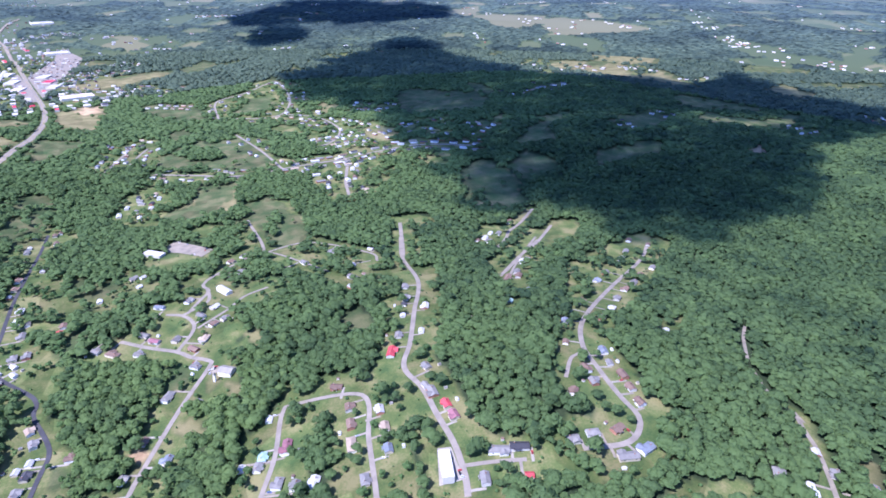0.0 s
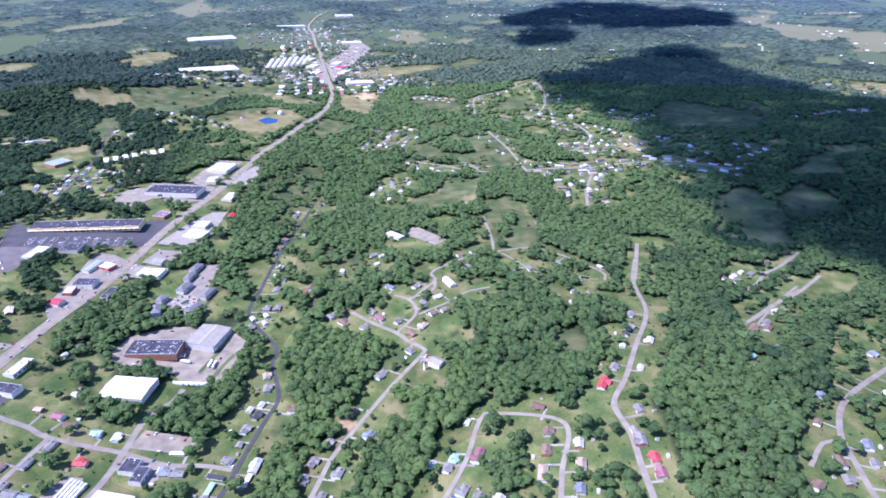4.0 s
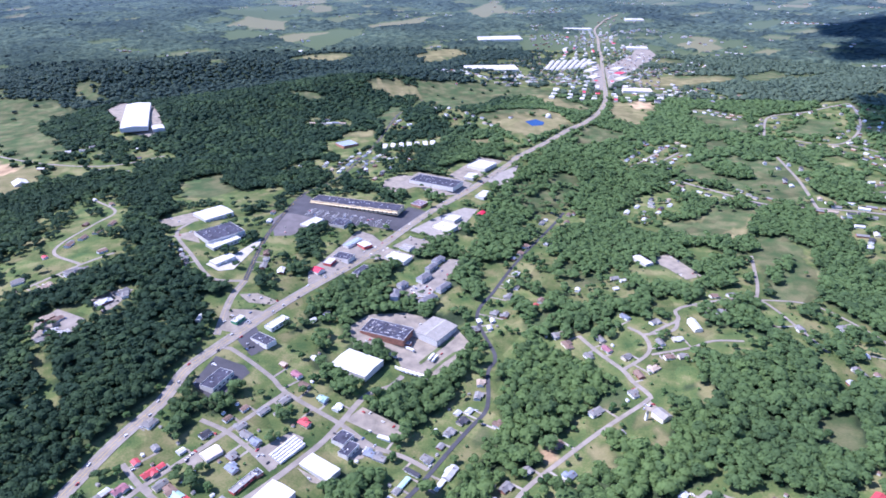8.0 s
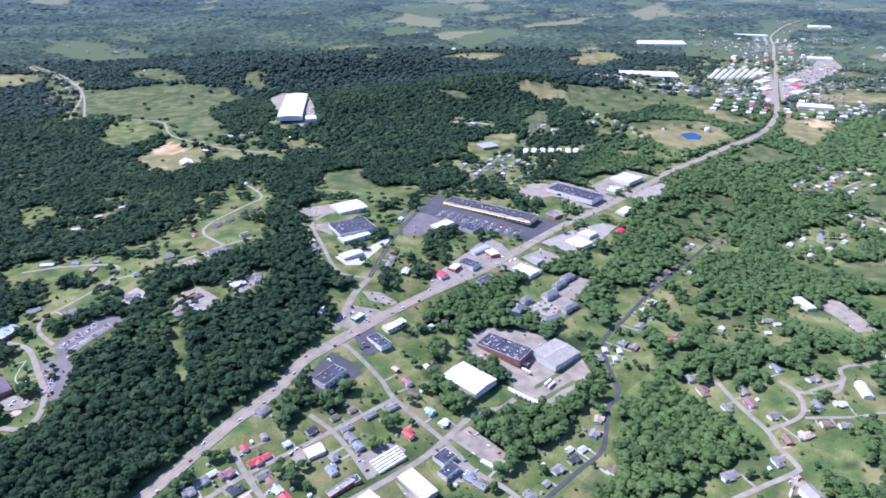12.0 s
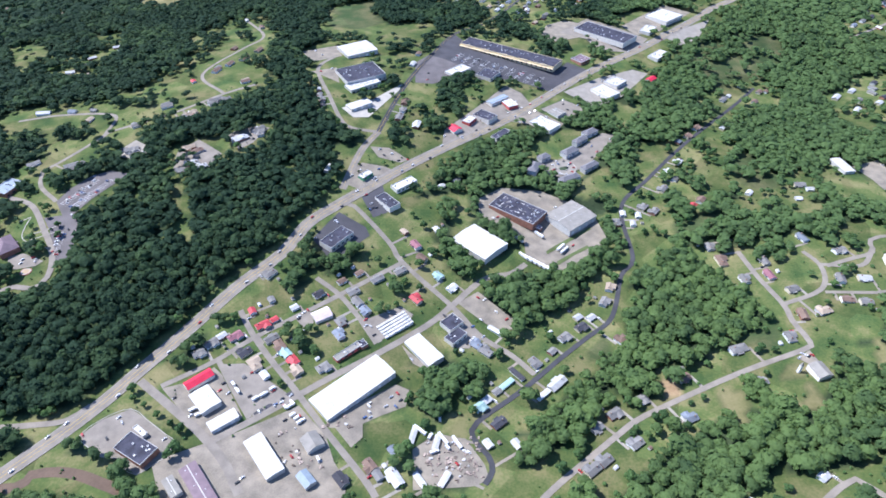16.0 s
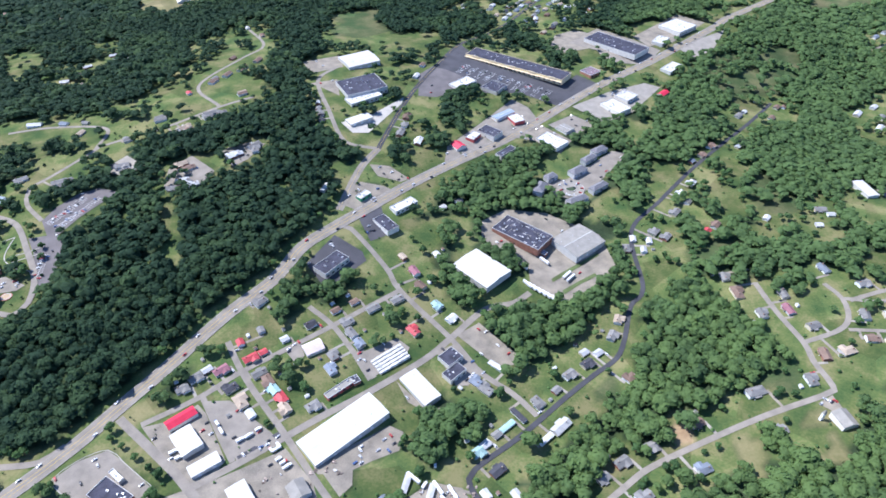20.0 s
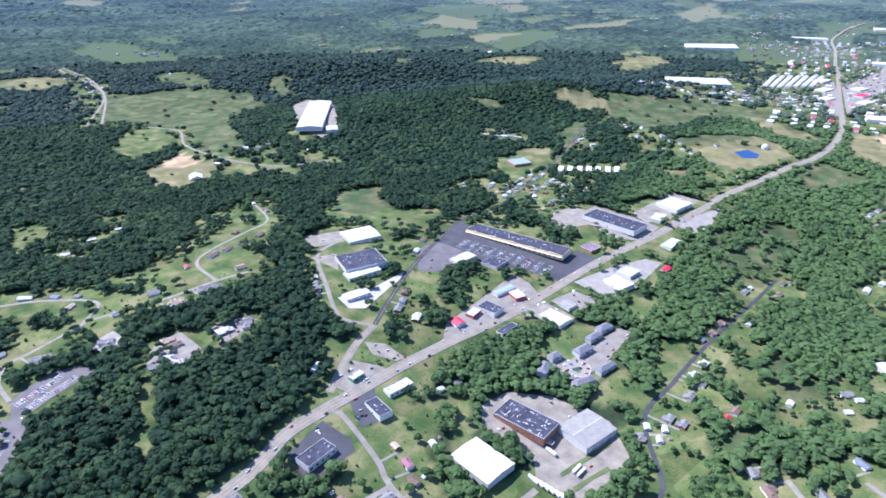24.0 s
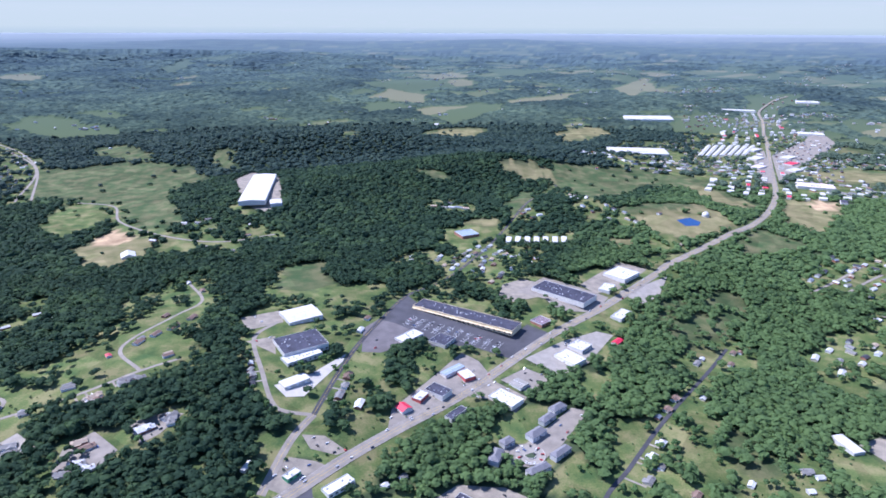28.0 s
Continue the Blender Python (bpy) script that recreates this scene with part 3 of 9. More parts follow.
open_land("yard", (-159, 625), (-130, 690), (-103, 827), (-190, 853), (-252, 1072), (-178, 1207), (-91, 1217), (-45, 1130), (8, 1227), (116, 1330), (261, 1349), (637, 1426), (667, 1369), (526, 1227), (408, 1082), (326, 954), (249, 896), (151, 828), (53, 752), (-18, 706), (-61, 646), (-106, 661))
open_land("lawn", (-159, 773), (-144, 779), (-122, 778), (-130, 750), (-150, 699), (-156, 706), (-146, 748))
open_land("wood", (-12, 718), (21, 774), (74, 818), (137, 866), (197, 903), (254, 943), (298, 997), (329, 988), (347, 952), (286, 910), (231, 883), (190, 849), (162, 818), (124, 796), (115, 759), (76, 755), (19, 684), (-12, 658))
open_land("wood", (-37, 1132), (-16, 1155), (13, 1103), (46, 1042), (52, 999), (24, 942), (-1, 891), (-31, 874))
open_land("wood", (103, 1291), (141, 1266), (183, 1222), (201, 1184), (223, 1240), (247, 1220), (238, 1134), (214, 1117), (171, 1184), (122, 1224))
open_land("lawn", (181, 790), (231, 811), (282, 832), (368, 930), (394, 933), (303, 772), (277, 736), (230, 687), (196, 738), (169, 746))
open_land("lawn", (118, 795), (167, 858), (242, 873), (216, 792), (174, 781), (129, 787))
open_land("hay", (275, 886), (320, 949), (328, 925), (289, 865), (270, 864))
open_land("yard", (381, 931), (453, 994), (558, 1093), (594, 1054), (556, 994), (496, 960), (410, 860), (359, 812), (289, 718), (247, 670), (226, 641), (268, 630), (288, 651), (259, 678), (317, 743), (350, 781))
open_land("wood", (74, 722), (126, 760), (169, 746), (215, 721), (233, 704), (220, 664), (204, 688), (165, 712), (123, 726))
open_land("yard", (-308, 386), (-284, 431), (-236, 505), (-193, 558), (-158, 615), (-120, 657), (-62, 666), (5, 698), (36, 713), (41, 649), (18, 596), (38, 552), (139, 503), (227, 581), (238, 570), (201, 465), (162, 421), (98, 379), (49, 326), (35, 269), (-262, 264), (-315, 300))
open_land("lawn", (-303, 384), (-282, 417), (-271, 408), (-274, 380), (-259, 358), (-265, 353))
open_land("lawn", (-105, 593), (-78, 609), (-62, 579), (-88, 554), (-111, 555))
open_land("lawn", (-54, 514), (-23, 528), (-1, 512), (-27, 482), (-53, 496))
open_land("lawn", (-70, 426), (-55, 442), (-33, 408), (-13, 390), (-36, 389), (-48, 393))
open_land("lawn", (-85, 337), (-46, 361), (-31, 352), (-49, 339), (-74, 301), (-88, 304))
open_land("lawn", (-375, 263), (-371, 292), (-350, 319), (-320, 296), (-289, 278), (-264, 257))
open_land("lawn", (-363, 323), (-349, 339), (-333, 361), (-302, 366), (-255, 345), (-259, 336), (-300, 350), (-321, 340), (-342, 331), (-347, 319))
open_land("wood", (46, 528), (63, 547), (82, 558), (144, 559), (170, 575), (208, 600), (234, 612), (215, 565), (173, 536), (151, 512), (122, 495), (116, 484), (83, 461), (79, 486), (56, 505))
open_land("wood", (-6, 435), (14, 421), (42, 412), (37, 397), (13, 386), (-10, 371), (-18, 409))
open_land("wood", (-33, 366), (-17, 385), (8, 389), (8, 354), (-16, 340))
open_land("wood", (-184, 555), (-163, 569), (-123, 585), (-99, 575), (-111, 555), (-122, 530), (-145, 540), (-151, 517), (-185, 509), (-183, 538))
open_land("wood", (-17, 621), (12, 666), (18, 606), (31, 570), (44, 544), (30, 543), (4, 567))
open_land("wood", (247, 676), (256, 652), (300, 625), (282, 585), (244, 569), (238, 600), (215, 592), (207, 623))
open_land("wood", (-284, 437), (-262, 445), (-248, 453), (-250, 428), (-264, 422), (-262, 403), (-272, 403))
open_land("pasture", (526, 2247), (630, 2268), (753, 2272), (850, 2236), (1007, 2263), (1092, 2130), (976, 2035), (873, 2072), (755, 2061), (620, 1937), (509, 1928), (488, 2137))
open_land("pasture", (862, 3400), (938, 3199), (905, 2968), (743, 2859), (711, 2885))
open_land("hay", (579, 1651), (695, 1681), (812, 1712), (861, 1606), (782, 1532), (700, 1504), (618, 1559))
open_land("hay", (1229, 451), (1277, 446), (1306, 404), (1266, 345), (1193, 288), (1111, 254), (1048, 285), (1036, 339), (1142, 399))
open_land("hay", (780, 941), (929, 888), (902, 861), (798, 774), (724, 874))
open_land("yard", (446, 2012), (450, 1740), (508, 1640), (528, 1555), (402, 1472), (329, 1622))
open_land("yard", (2545, 5599), (2698, 4773), (1285, 2342), (1142, 2442), (1312, 2940), (1783, 4068))
open_land("pasture", (82, 4186), (247, 4329), (713, 4824), (692, 4179), (389, 3577), (203, 3477))
open_land("pasture", (541, 2071), (572, 2126), (764, 2218), (943, 2289), (1053, 2271), (928, 2150), (718, 2065), (662, 1943), (552, 1910))
open_land("pasture", (480, 2034), (553, 2045), (497, 1889), (416, 1817))
open_land("lawn", (-240, 1229), (-237, 1374), (-169, 1419), (-130, 1297), (-104, 1261), (-13, 1270), (-11, 1189), (-245, 1174))
open_land("lawn", (36, 1512), (97, 1693), (119, 1555), (86, 1425))
open_land("hay", (323, 2196), (407, 2258), (492, 2193), (538, 2141), (439, 2099), (373, 2146))
open_land("hay", (793, 4823), (1242, 5215), (1236, 5008), (830, 4576))
open_land("hay", (1074, 4039), (1325, 3985), (1201, 3791))
open_land("hay", (599, 1660), (736, 1683), (844, 1825), (857, 1627), (809, 1552), (701, 1517), (678, 1563), (590, 1583))
open_land("hay", (951, 2116), (1009, 2045), (993, 1902), (1060, 1873), (981, 1755), (928, 1771), (924, 1970))
open_land("hay", (112, 1692), (159, 1732), (250, 1736), (281, 1688), (250, 1612), (191, 1596))
open_land("yard", (200, 1549), (272, 1670), (366, 1798), (509, 2007), (548, 1789), (558, 1617), (517, 1520), (426, 1474), (272, 1487))
open_land("yard", (-11, 1426), (76, 1511), (192, 1469), (392, 1441), (354, 1329), (238, 1269), (126, 1291), (10, 1222))
open_land("wood", (184, 724), (226, 787), (259, 830), (259, 875), (307, 894), (365, 942), (454, 982), (492, 1008), (422, 886), (357, 816), (324, 787), (287, 734), (244, 677), (205, 667))
open_land("wood", (495, 988), (625, 1019), (651, 914), (577, 802), (503, 785), (430, 785), (376, 771), (344, 744), (382, 817), (443, 869))
open_land("wood", (321, 746), (388, 756), (389, 714), (326, 706))
open_land("wood", (306, 660), (390, 638), (445, 620), (421, 594), (343, 578), (291, 606))
open_land("scrub", (474, 1172), (570, 1214), (667, 1174), (623, 1101), (564, 1066), (508, 1026), (464, 1081))
open_land("scrub", (422, 785), (461, 801), (476, 723), (451, 682), (401, 686), (406, 741))
open_land("scrub", (287, 645), (366, 647), (386, 627), (325, 607))
open_land("lawn", (270, 888), (291, 943), (337, 942), (284, 868))
open_land("lawn", (279, 788), (330, 809), (332, 773), (288, 741), (276, 754))
open_land("lawn", (193, 734), (243, 772), (243, 730), (210, 695), (197, 710))
open_land("lawn", (548, 760), (599, 713), (564, 651), (527, 658), (525, 707))
open_land("lawn", (691, 1015), (790, 1064), (668, 834), (665, 872), (653, 955))
open_land("lawn", (464, 662), (512, 672), (487, 628), (444, 626))
open_land("yard", (485, 987), (528, 1052), (567, 1047), (597, 998), (569, 956), (514, 961))
open_land("yard", (344, 832), (413, 885), (405, 833), (344, 772))
open_land("yard", (244, 677), (286, 697), (305, 684), (287, 618), (237, 612), (232, 655))
open_land("yard", (328, 700), (381, 715), (359, 660), (322, 656))
open_land("yard", (457, 689), (497, 753), (532, 744), (508, 679), (457, 662))
open_land("yard", (392, 681), (448, 676), (427, 634), (383, 645))
open_land("yard", (492, 604), (550, 626), (518, 569), (485, 577))
open_land("yard", (427, 959), (471, 1004), (495, 988), (438, 905))
open_land("wood", (238, 724), (262, 781), (280, 774), (275, 735), (251, 711))
open_land("wood", (239, 331), (288, 344), (319, 328), (369, 353), (414, 375), (358, 272), (196, 287))
open_land("wood", (200, 548), (236, 573), (264, 579), (303, 554), (327, 513), (354, 474), (358, 456), (329, 453), (289, 436), (267, 401), (232, 413), (196, 402), (179, 425), (201, 446), (204, 486), (228, 510), (221, 537))
open_land("wood", (87, 340), (125, 378), (149, 364), (134, 339), (87, 298), (67, 298))
open_land("wood", (170, 411), (196, 402), (219, 386), (195, 354), (174, 376))
open_land("hay", (273, 372), (295, 363), (278, 327), (262, 328))
open_land("hay", (337, 391), (364, 395), (352, 336), (324, 334))
open_land("hay", (-303, 388), (-282, 418), (-270, 398), (-285, 378), (-262, 359), (-269, 352))
open_land("scrub", (316, 447), (355, 449), (348, 419), (318, 424))
open_land("scrub", (154, 450), (185, 456), (177, 418), (154, 419))
open_land("lawn", (-153, 902), (-157, 860), (-122, 843), (-81, 865), (-59, 955), (-49, 920), (-79, 835), (-120, 821), (-155, 845))
open_land("lawn", (-350, 332), (-351, 312), (-288, 291), (-282, 276), (-342, 275), (-364, 317))
open_land("lawn", (-348, 362), (-325, 368), (-278, 356), (-245, 336), (-245, 322), (-254, 333), (-291, 348), (-319, 354), (-341, 345))
open_land("pasture", (-224, 1375), (-155, 1416), (-119, 1261), (-149, 1222), (-216, 1235))
open_land("yard", (-119, 814), (-37, 800), (-12, 765), (-51, 747), (-105, 750))
open_land("yard", (-78, 952), (-5, 1025), (-1, 848), (-38, 842), (-74, 899))
open_land("lawn", (836, 785), (882, 746), (876, 680), (762, 555), (681, 575), (711, 642))
open_land("lawn", (568, 772), (642, 674), (582, 626), (526, 714))
open_land("lawn", (966, 163), (1031, 162), (1055, 117), (961, 90), (943, 150))
open_land("lawn", (392, -161), (433, -214), (439, -234), (414, -231), (371, -160))
open_land("hay", (762, 926), (894, 907), (872, 868), (744, 791), (718, 877))
open_land("hay", (527, -329), (574, -358), (525, -353), (507, -332))
open_land("hay", (985, 246), (1082, 222), (1020, 212), (977, 231))
open_land("yard", (637, 615), (758, 532), (725, 363), (656, 341), (598, 367), (636, 439), (630, 568))
open_land("yard", (916, 283), (958, 236), (864, 209), (847, 240))
open_land("yard", (720, 146), (868, 146), (797, 112), (691, 94), (680, 116))
open_land("yard", (653, 119), (669, 86), (615, 75), (614, 100))
open_land("yard", (698, -94), (749, -126), (670, -135), (663, -103))
open_land("yard", (847, 78), (992, 34), (951, -45), (768, -59), (664, -23), (699, 35))
open_land("wood", (840, 773), (877, 758), (815, 675), (681, 575), (758, 669))
open_land("wood", (993, 585), (865, 436), (730, 354), (758, 532), (896, 712), (964, 641))
open_land("scrub", (615, 1272), (687, 1201), (613, 1103), (534, 1141))
open_land("paved", (747, -197), (778, -212), (652, -216), (637, -220), (630, -211), (692, -203))
open_land("paved", (621, -232), (597, -255), (586, -250), (606, -234))
open_land("paved", (579, -268), (590, -282), (577, -279), (574, -270))
open_land("pasture", (801, 1494), (905, 1559), (949, 1518), (966, 1461), (897, 1424), (853, 1405), (786, 1416))
open_land("hay", (1170, 1900), (1257, 1873), (1290, 1803), (1186, 1689), (1054, 1543), (1006, 1624), (1048, 1718))
open_land("soil", (1185, 1816), (1253, 1883), (1301, 1817), (1212, 1762))
far_field("hay", (2217, 3015), (2660, 3536), (2821, 3510), (2400, 2849), (2222, 2811), (2225, 2922))
far_field("wood", (2255, 2952), (2536, 3264), (2517, 3098), (2367, 2942))
far_field("green", (2562, 3175), (2885, 3300), (2593, 2841), (2494, 2778), (2568, 2972), (2441, 2904))
open_land("pasture", (1845, 2135), (2200, 2297), (2185, 2136), (2380, 2167), (2046, 1931), (1925, 1945), (1762, 1936), (1876, 2128))
open_land("pasture", (1287, 1649), (1376, 1708), (1423, 1551), (1364, 1435), (1367, 1341), (1286, 1408), (1285, 1555))
open_land("yard", (1370, 1397), (1523, 1537), (1634, 1519), (1755, 1558), (1822, 1541), (1785, 1456), (1623, 1290), (1464, 1203), (1402, 1284), (1360, 1339))
open_land("pasture", (1459, 1385), (1559, 1425), (1648, 1426), (1569, 1329), (1482, 1291), (1441, 1343))
open_land("wood", (1539, 1471), (1584, 1468), (1563, 1416), (1506, 1415))
open_land("pasture", (1137, 1358), (1220, 1366), (1185, 1286), (1102, 1301))
open_land("pasture", (915, 1143), (1029, 1225), (1089, 1222), (1132, 1236), (1156, 1174), (1227, 1163), (1154, 1014), (1062, 897), (1039, 842), (982, 920), (992, 1003), (957, 1043))
open_land("wood", (1014, 1187), (1076, 1213), (1103, 1153), (1060, 1050), (1023, 1052), (1001, 1108))
open_land("lawn", (1307, 1136), (1390, 1137), (1396, 1061), (1325, 1000), (1300, 1063))
open_land("yard", (853, 1252), (925, 1308), (1035, 1391), (1074, 1381), (1051, 1292), (988, 1201), (912, 1150), (899, 1194))
open_land("scrub", (598, 1245), (647, 1209), (685, 1180), (599, 1075), (562, 1098), (519, 1117))
open_land("yard", (527, 1062), (589, 1070), (620, 1027), (565, 966), (472, 908), (452, 942))
open_land("yard", (713, 1002), (808, 1040), (873, 1096), (937, 1115), (901, 1000), (852, 1021), (754, 934), (691, 896), (666, 932))
open_land("pasture", (696, 888), (747, 906), (795, 885), (871, 951), (904, 900), (925, 888), (861, 838), (790, 814), (731, 818), (705, 859))
open_land("wood", (745, 907), (825, 977), (883, 1003), (897, 991), (840, 922), (786, 901))
open_land("pasture", (826, 767), (883, 755), (859, 697), (830, 643), (776, 563), (720, 542), (686, 553), (706, 610), (751, 671), (771, 711))
open_land("wood", (731, 632), (801, 681), (823, 679), (774, 634), (714, 597))
open_land("lawn", (548, 751), (593, 736), (610, 653), (572, 654), (527, 718))
open_land("yard", (682, 792), (720, 783), (737, 736), (670, 699), (648, 723))
open_land("yard", (1432, 1088), (1536, 1096), (1456, 927), (1415, 821), (1356, 705), (1260, 740), (1198, 756), (1226, 884), (1338, 1004))
open_land("hay", (1429, 876), (1483, 808), (1431, 743), (1370, 740), (1355, 786))
open_land("yard", (993, 728), (1071, 771), (1146, 737), (1248, 753), (1350, 710), (1390, 626), (1401, 479), (1357, 459), (1303, 630), (1202, 635), (1089, 629), (988, 580), (912, 558), (907, 600), (976, 683))
open_land("yard", (1031, 575), (1137, 615), (1186, 610), (1079, 561), (1005, 549))
open_land("lawn", (1130, 681), (1219, 720), (1215, 683), (1132, 633))
open_land("yard", (1200, 592), (1288, 588), (1339, 528), (1227, 490), (1172, 557))
open_land("pasture", (1229, 458), (1305, 436), (1301, 389), (1219, 309), (1149, 263), (1096, 224), (1054, 262), (1076, 322), (1054, 359))
open_land("wood", (1069, 346), (1120, 357), (1108, 339), (1068, 325))
open_land("lawn", (1000, 177), (1031, 170), (1067, 118), (956, 89), (943, 139))
open_land("lawn", (896, 457), (933, 436), (943, 380), (903, 353), (884, 389))
open_land("yard", (899, 278), (955, 276), (969, 226), (905, 207), (852, 220), (842, 244))
open_land("pasture", (1828, 986), (1905, 979), (1897, 827), (1883, 708), (1814, 617), (1705, 613), (1653, 685), (1613, 824), (1705, 917))
open_land("pasture", (1996, 801), (2021, 752), (1931, 656), (1842, 629), (1912, 725))
open_land("pasture", (1432, 398), (1550, 399), (1679, 411), (1737, 352), (1805, 341), (1639, 335), (1581, 352), (1528, 307), (1497, 274), (1445, 353))
open_land("pasture", (1539, 543), (1648, 533), (1652, 504), (1534, 503))
open_land("pasture", (1299, 369), (1398, 351), (1377, 258), (1319, 232), (1221, 285))
far_field("hay", (5099, 2000), (5570, 2078), (5594, 1547), (4937, 1402), (4259, 1383), (4426, 1593), (4594, 1773))
far_field("hay", (5763, 2567), (6267, 2472), (5334, 2122), (5248, 2250))
far_field("hay", (4062, 1100), (5181, 1354), (5179, 1096), (4814, 499), (4492, 702), (4405, 839), (4164, 937))
far_field("green", (3777, 1034), (4033, 979), (4094, 773), (3601, 628), (3422, 696), (3750, 834))
far_field("green", (3324, 1307), (3635, 1416), (3525, 1298), (3293, 1229))
open_land("pasture", (3324, 1307), (3635, 1416), (3525, 1298), (3293, 1229))
far_field("green", (3098, 1195), (3296, 1223), (3295, 1141), (3095, 1123))
open_land("pasture", (3098, 1195), (3296, 1223), (3295, 1141), (3095, 1123))
open_land("yard", (2809, 905), (3131, 985), (3103, 841), (2300, 545), (2193, 577))
far_field("hay", (5798, 3397), (6316, 3657), (6380, 3424), (5769, 3172))
open_land("yard", (2056, 1647), (2636, 1949), (2903, 1838), (2533, 1726), (2067, 1543))
open_land("pasture", (1878, 1545), (1998, 1576), (1977, 1483), (1901, 1499))
open_land("hay", (1619, 1185), (1665, 1179), (1633, 1092), (1555, 1087))
far_field("green", (4750, 152), (4618, 21), (4428, -150), (3984, -323), (3833, -451), (3548, -509), (3529, -381), (3749, -234), (3983, -62))
far_field("green", (3186, -48), (3448, -49), (3549, -178), (3488, -304), (3362, -409), (3276, -264), (3194, -124))
open_land("pasture", (3186, -48), (3448, -49), (3549, -178), (3488, -304), (3362, -409), (3276, -264), (3194, -124))
open_land("pasture", (3093, -260), (3082, -373), (3148, -482), (3248, -631), (3126, -619), (2968, -471), (2963, -349))
far_field("green", (3586, -478), (3989, -571), (4584, -720), (4806, -840), (4552, -854), (3927, -695), (3596, -629), (3815, -747), (3534, -706), (3277, -490), (3423, -453))
open_land("pasture", (2262, 123), (2332, 50), (2328, -83), (2338, -214), (2204, -144), (2100, -12), (2050, 70))
open_land("pasture", (1691, 241), (1798, 181), (1876, 112), (1910, 56), (1759, 76), (1668, 121), (1698, 159))
open_land("pasture", (1857, 15), (2070, -15), (2065, -100), (2108, -181), (2283, -254), (2323, -301), (2081, -265), (1970, -185), (1936, -93))
open_land("pasture", (1396, 184), (1474, 180), (1560, 114), (1612, 51), (1540, 21), (1481, 54), (1432, 113), (1366, 152))
open_land("soil", (1688, -161), (1754, -178), (1696, -211), (1661, -189))
open_land("hay", (2753, -158), (2989, -221), (2779, -367), (2608, -301), (2653, -225))
open_land("yard", (2022, -259), (1894, -290), (2026, -333), (2175, -346))
open_land("yard", (2752, 136), (2985, 98), (2999, 24), (2842, 33))
open_land("yard", (3182, 497), (3260, 369), (2969, 287), (2849, 370))
far_field("green", (6018, 802), (5815, 549), (5616, 671), (5797, 754))
far_field("green", (5887, 529), (5652, 272), (5314, 118), (5191, 239))
far_field("hay", (6662, -188), (6093, -417), (5872, -234))
far_field("green", (7914, -700), (7784, -882), (7207, -700))
far_field("green", (5603, -649), (5384, -822), (5163, -944), (5031, -838), (5170, -722))
open_land("yard", (973, 20), (1046, 20), (1052, -16), (936, -62), (800, -62), (687, -50), (594, -40), (556, -35), (542, -10), (631, 28), (687, 15), (854, 22))
far_field("green", (-2066, 3531), (-2139, 3893), (-2016, 3962), (-1804, 3712), (-1686, 3552), (-1583, 3548), (-1363, 3219), (-1266, 2970), (-1414, 3046), (-1579, 3130), (-1766, 3188))
far_field("green", (-1966, 3910), (-1915, 4092), (-1780, 4086), (-1514, 3839), (-1599, 3727), (-1830, 3903))
open_land("pasture", (-1246, 2681), (-1205, 2774), (-1103, 2777), (-917, 2529), (-884, 2435), (-983, 2472), (-1118, 2550))
open_land("pasture", (-1109, 2032), (-1293, 2428), (-1133, 2402), (-1038, 2458), (-844, 2425), (-724, 2357), (-619, 2204), (-671, 2124), (-683, 2008), (-616, 1857), (-546, 1723), (-565, 1662), (-623, 1670), (-716, 1780), (-802, 1939), (-923, 1987))
open_land("lawn", (-895, 1684), (-959, 1852), (-965, 1941), (-857, 1949), (-761, 1789), (-768, 1716), (-794, 1652), (-814, 1610))
open_land("yard", (-1273, 2174), (-1757, 3004), (-1548, 2800), (-1299, 2428), (-1158, 2062), (-1190, 2031))
open_land("pasture", (-688, 2466), (-636, 2528), (-602, 2484), (-608, 2414), (-540, 2342), (-598, 2323), (-666, 2394))
far_field("hay", (-4009, 6923), (-3820, 7080), (-3378, 6618), (-3254, 6098), (-3612, 6222))
far_field("green", (-2849, 8073), (-2876, 9152), (-2612, 8635), (-2601, 7657))
far_field("green", (-2765, 9278), (-2582, 10045), (-2466, 10390), (-2352, 9136))
far_field("hay", (-2367, 7127), (-2320, 7758), (-2196, 7375), (-2207, 6804))
far_field("hay", (-2177, 6307), (-2071, 6719), (-1979, 6503), (-2058, 6176))
open_land("hay", (-744, 1522), (-726, 1562), (-714, 1689), (-668, 1661), (-629, 1612), (-569, 1589), (-554, 1504), (-564, 1431), (-593, 1401), (-621, 1387), (-661, 1423))
open_land("soil", (-717, 1553), (-717, 1694), (-624, 1591), (-655, 1548))
open_land("lawn", (-559, 1561), (-485, 1582), (-449, 1515), (-478, 1479), (-536, 1479))
open_land("lawn", (-453, 1788), (-447, 1870), (-375, 1824), (-352, 1764), (-402, 1743))
far_field("green", (76, 4102), (187, 4482), (349, 4582), (563, 4723), (691, 4428), (592, 4054), (416, 3741), (301, 3450), (211, 3567), (130, 3930))
far_field("hay", (76, 4102), (187, 4482), (470, 4611), (279, 4123), (161, 3851))
far_field("hay", (-150, 4985), (-52, 5401), (196, 5018), (117, 4776))
far_field("green", (-250, 4264), (-245, 4675), (-87, 4743), (20, 4288), (-75, 4077), (-211, 3997))
far_field("green", (-247, 5451), (-112, 6256), (213, 6452), (463, 6117), (804, 6239), (432, 5701), (136, 5544), (-52, 5349))
far_field("hay", (191, 7079), (468, 8018), (675, 7156), (493, 6521), (334, 6674))
far_field("hay", (-300, 6689), (-128, 7161), (-81, 6750), (-221, 6332))
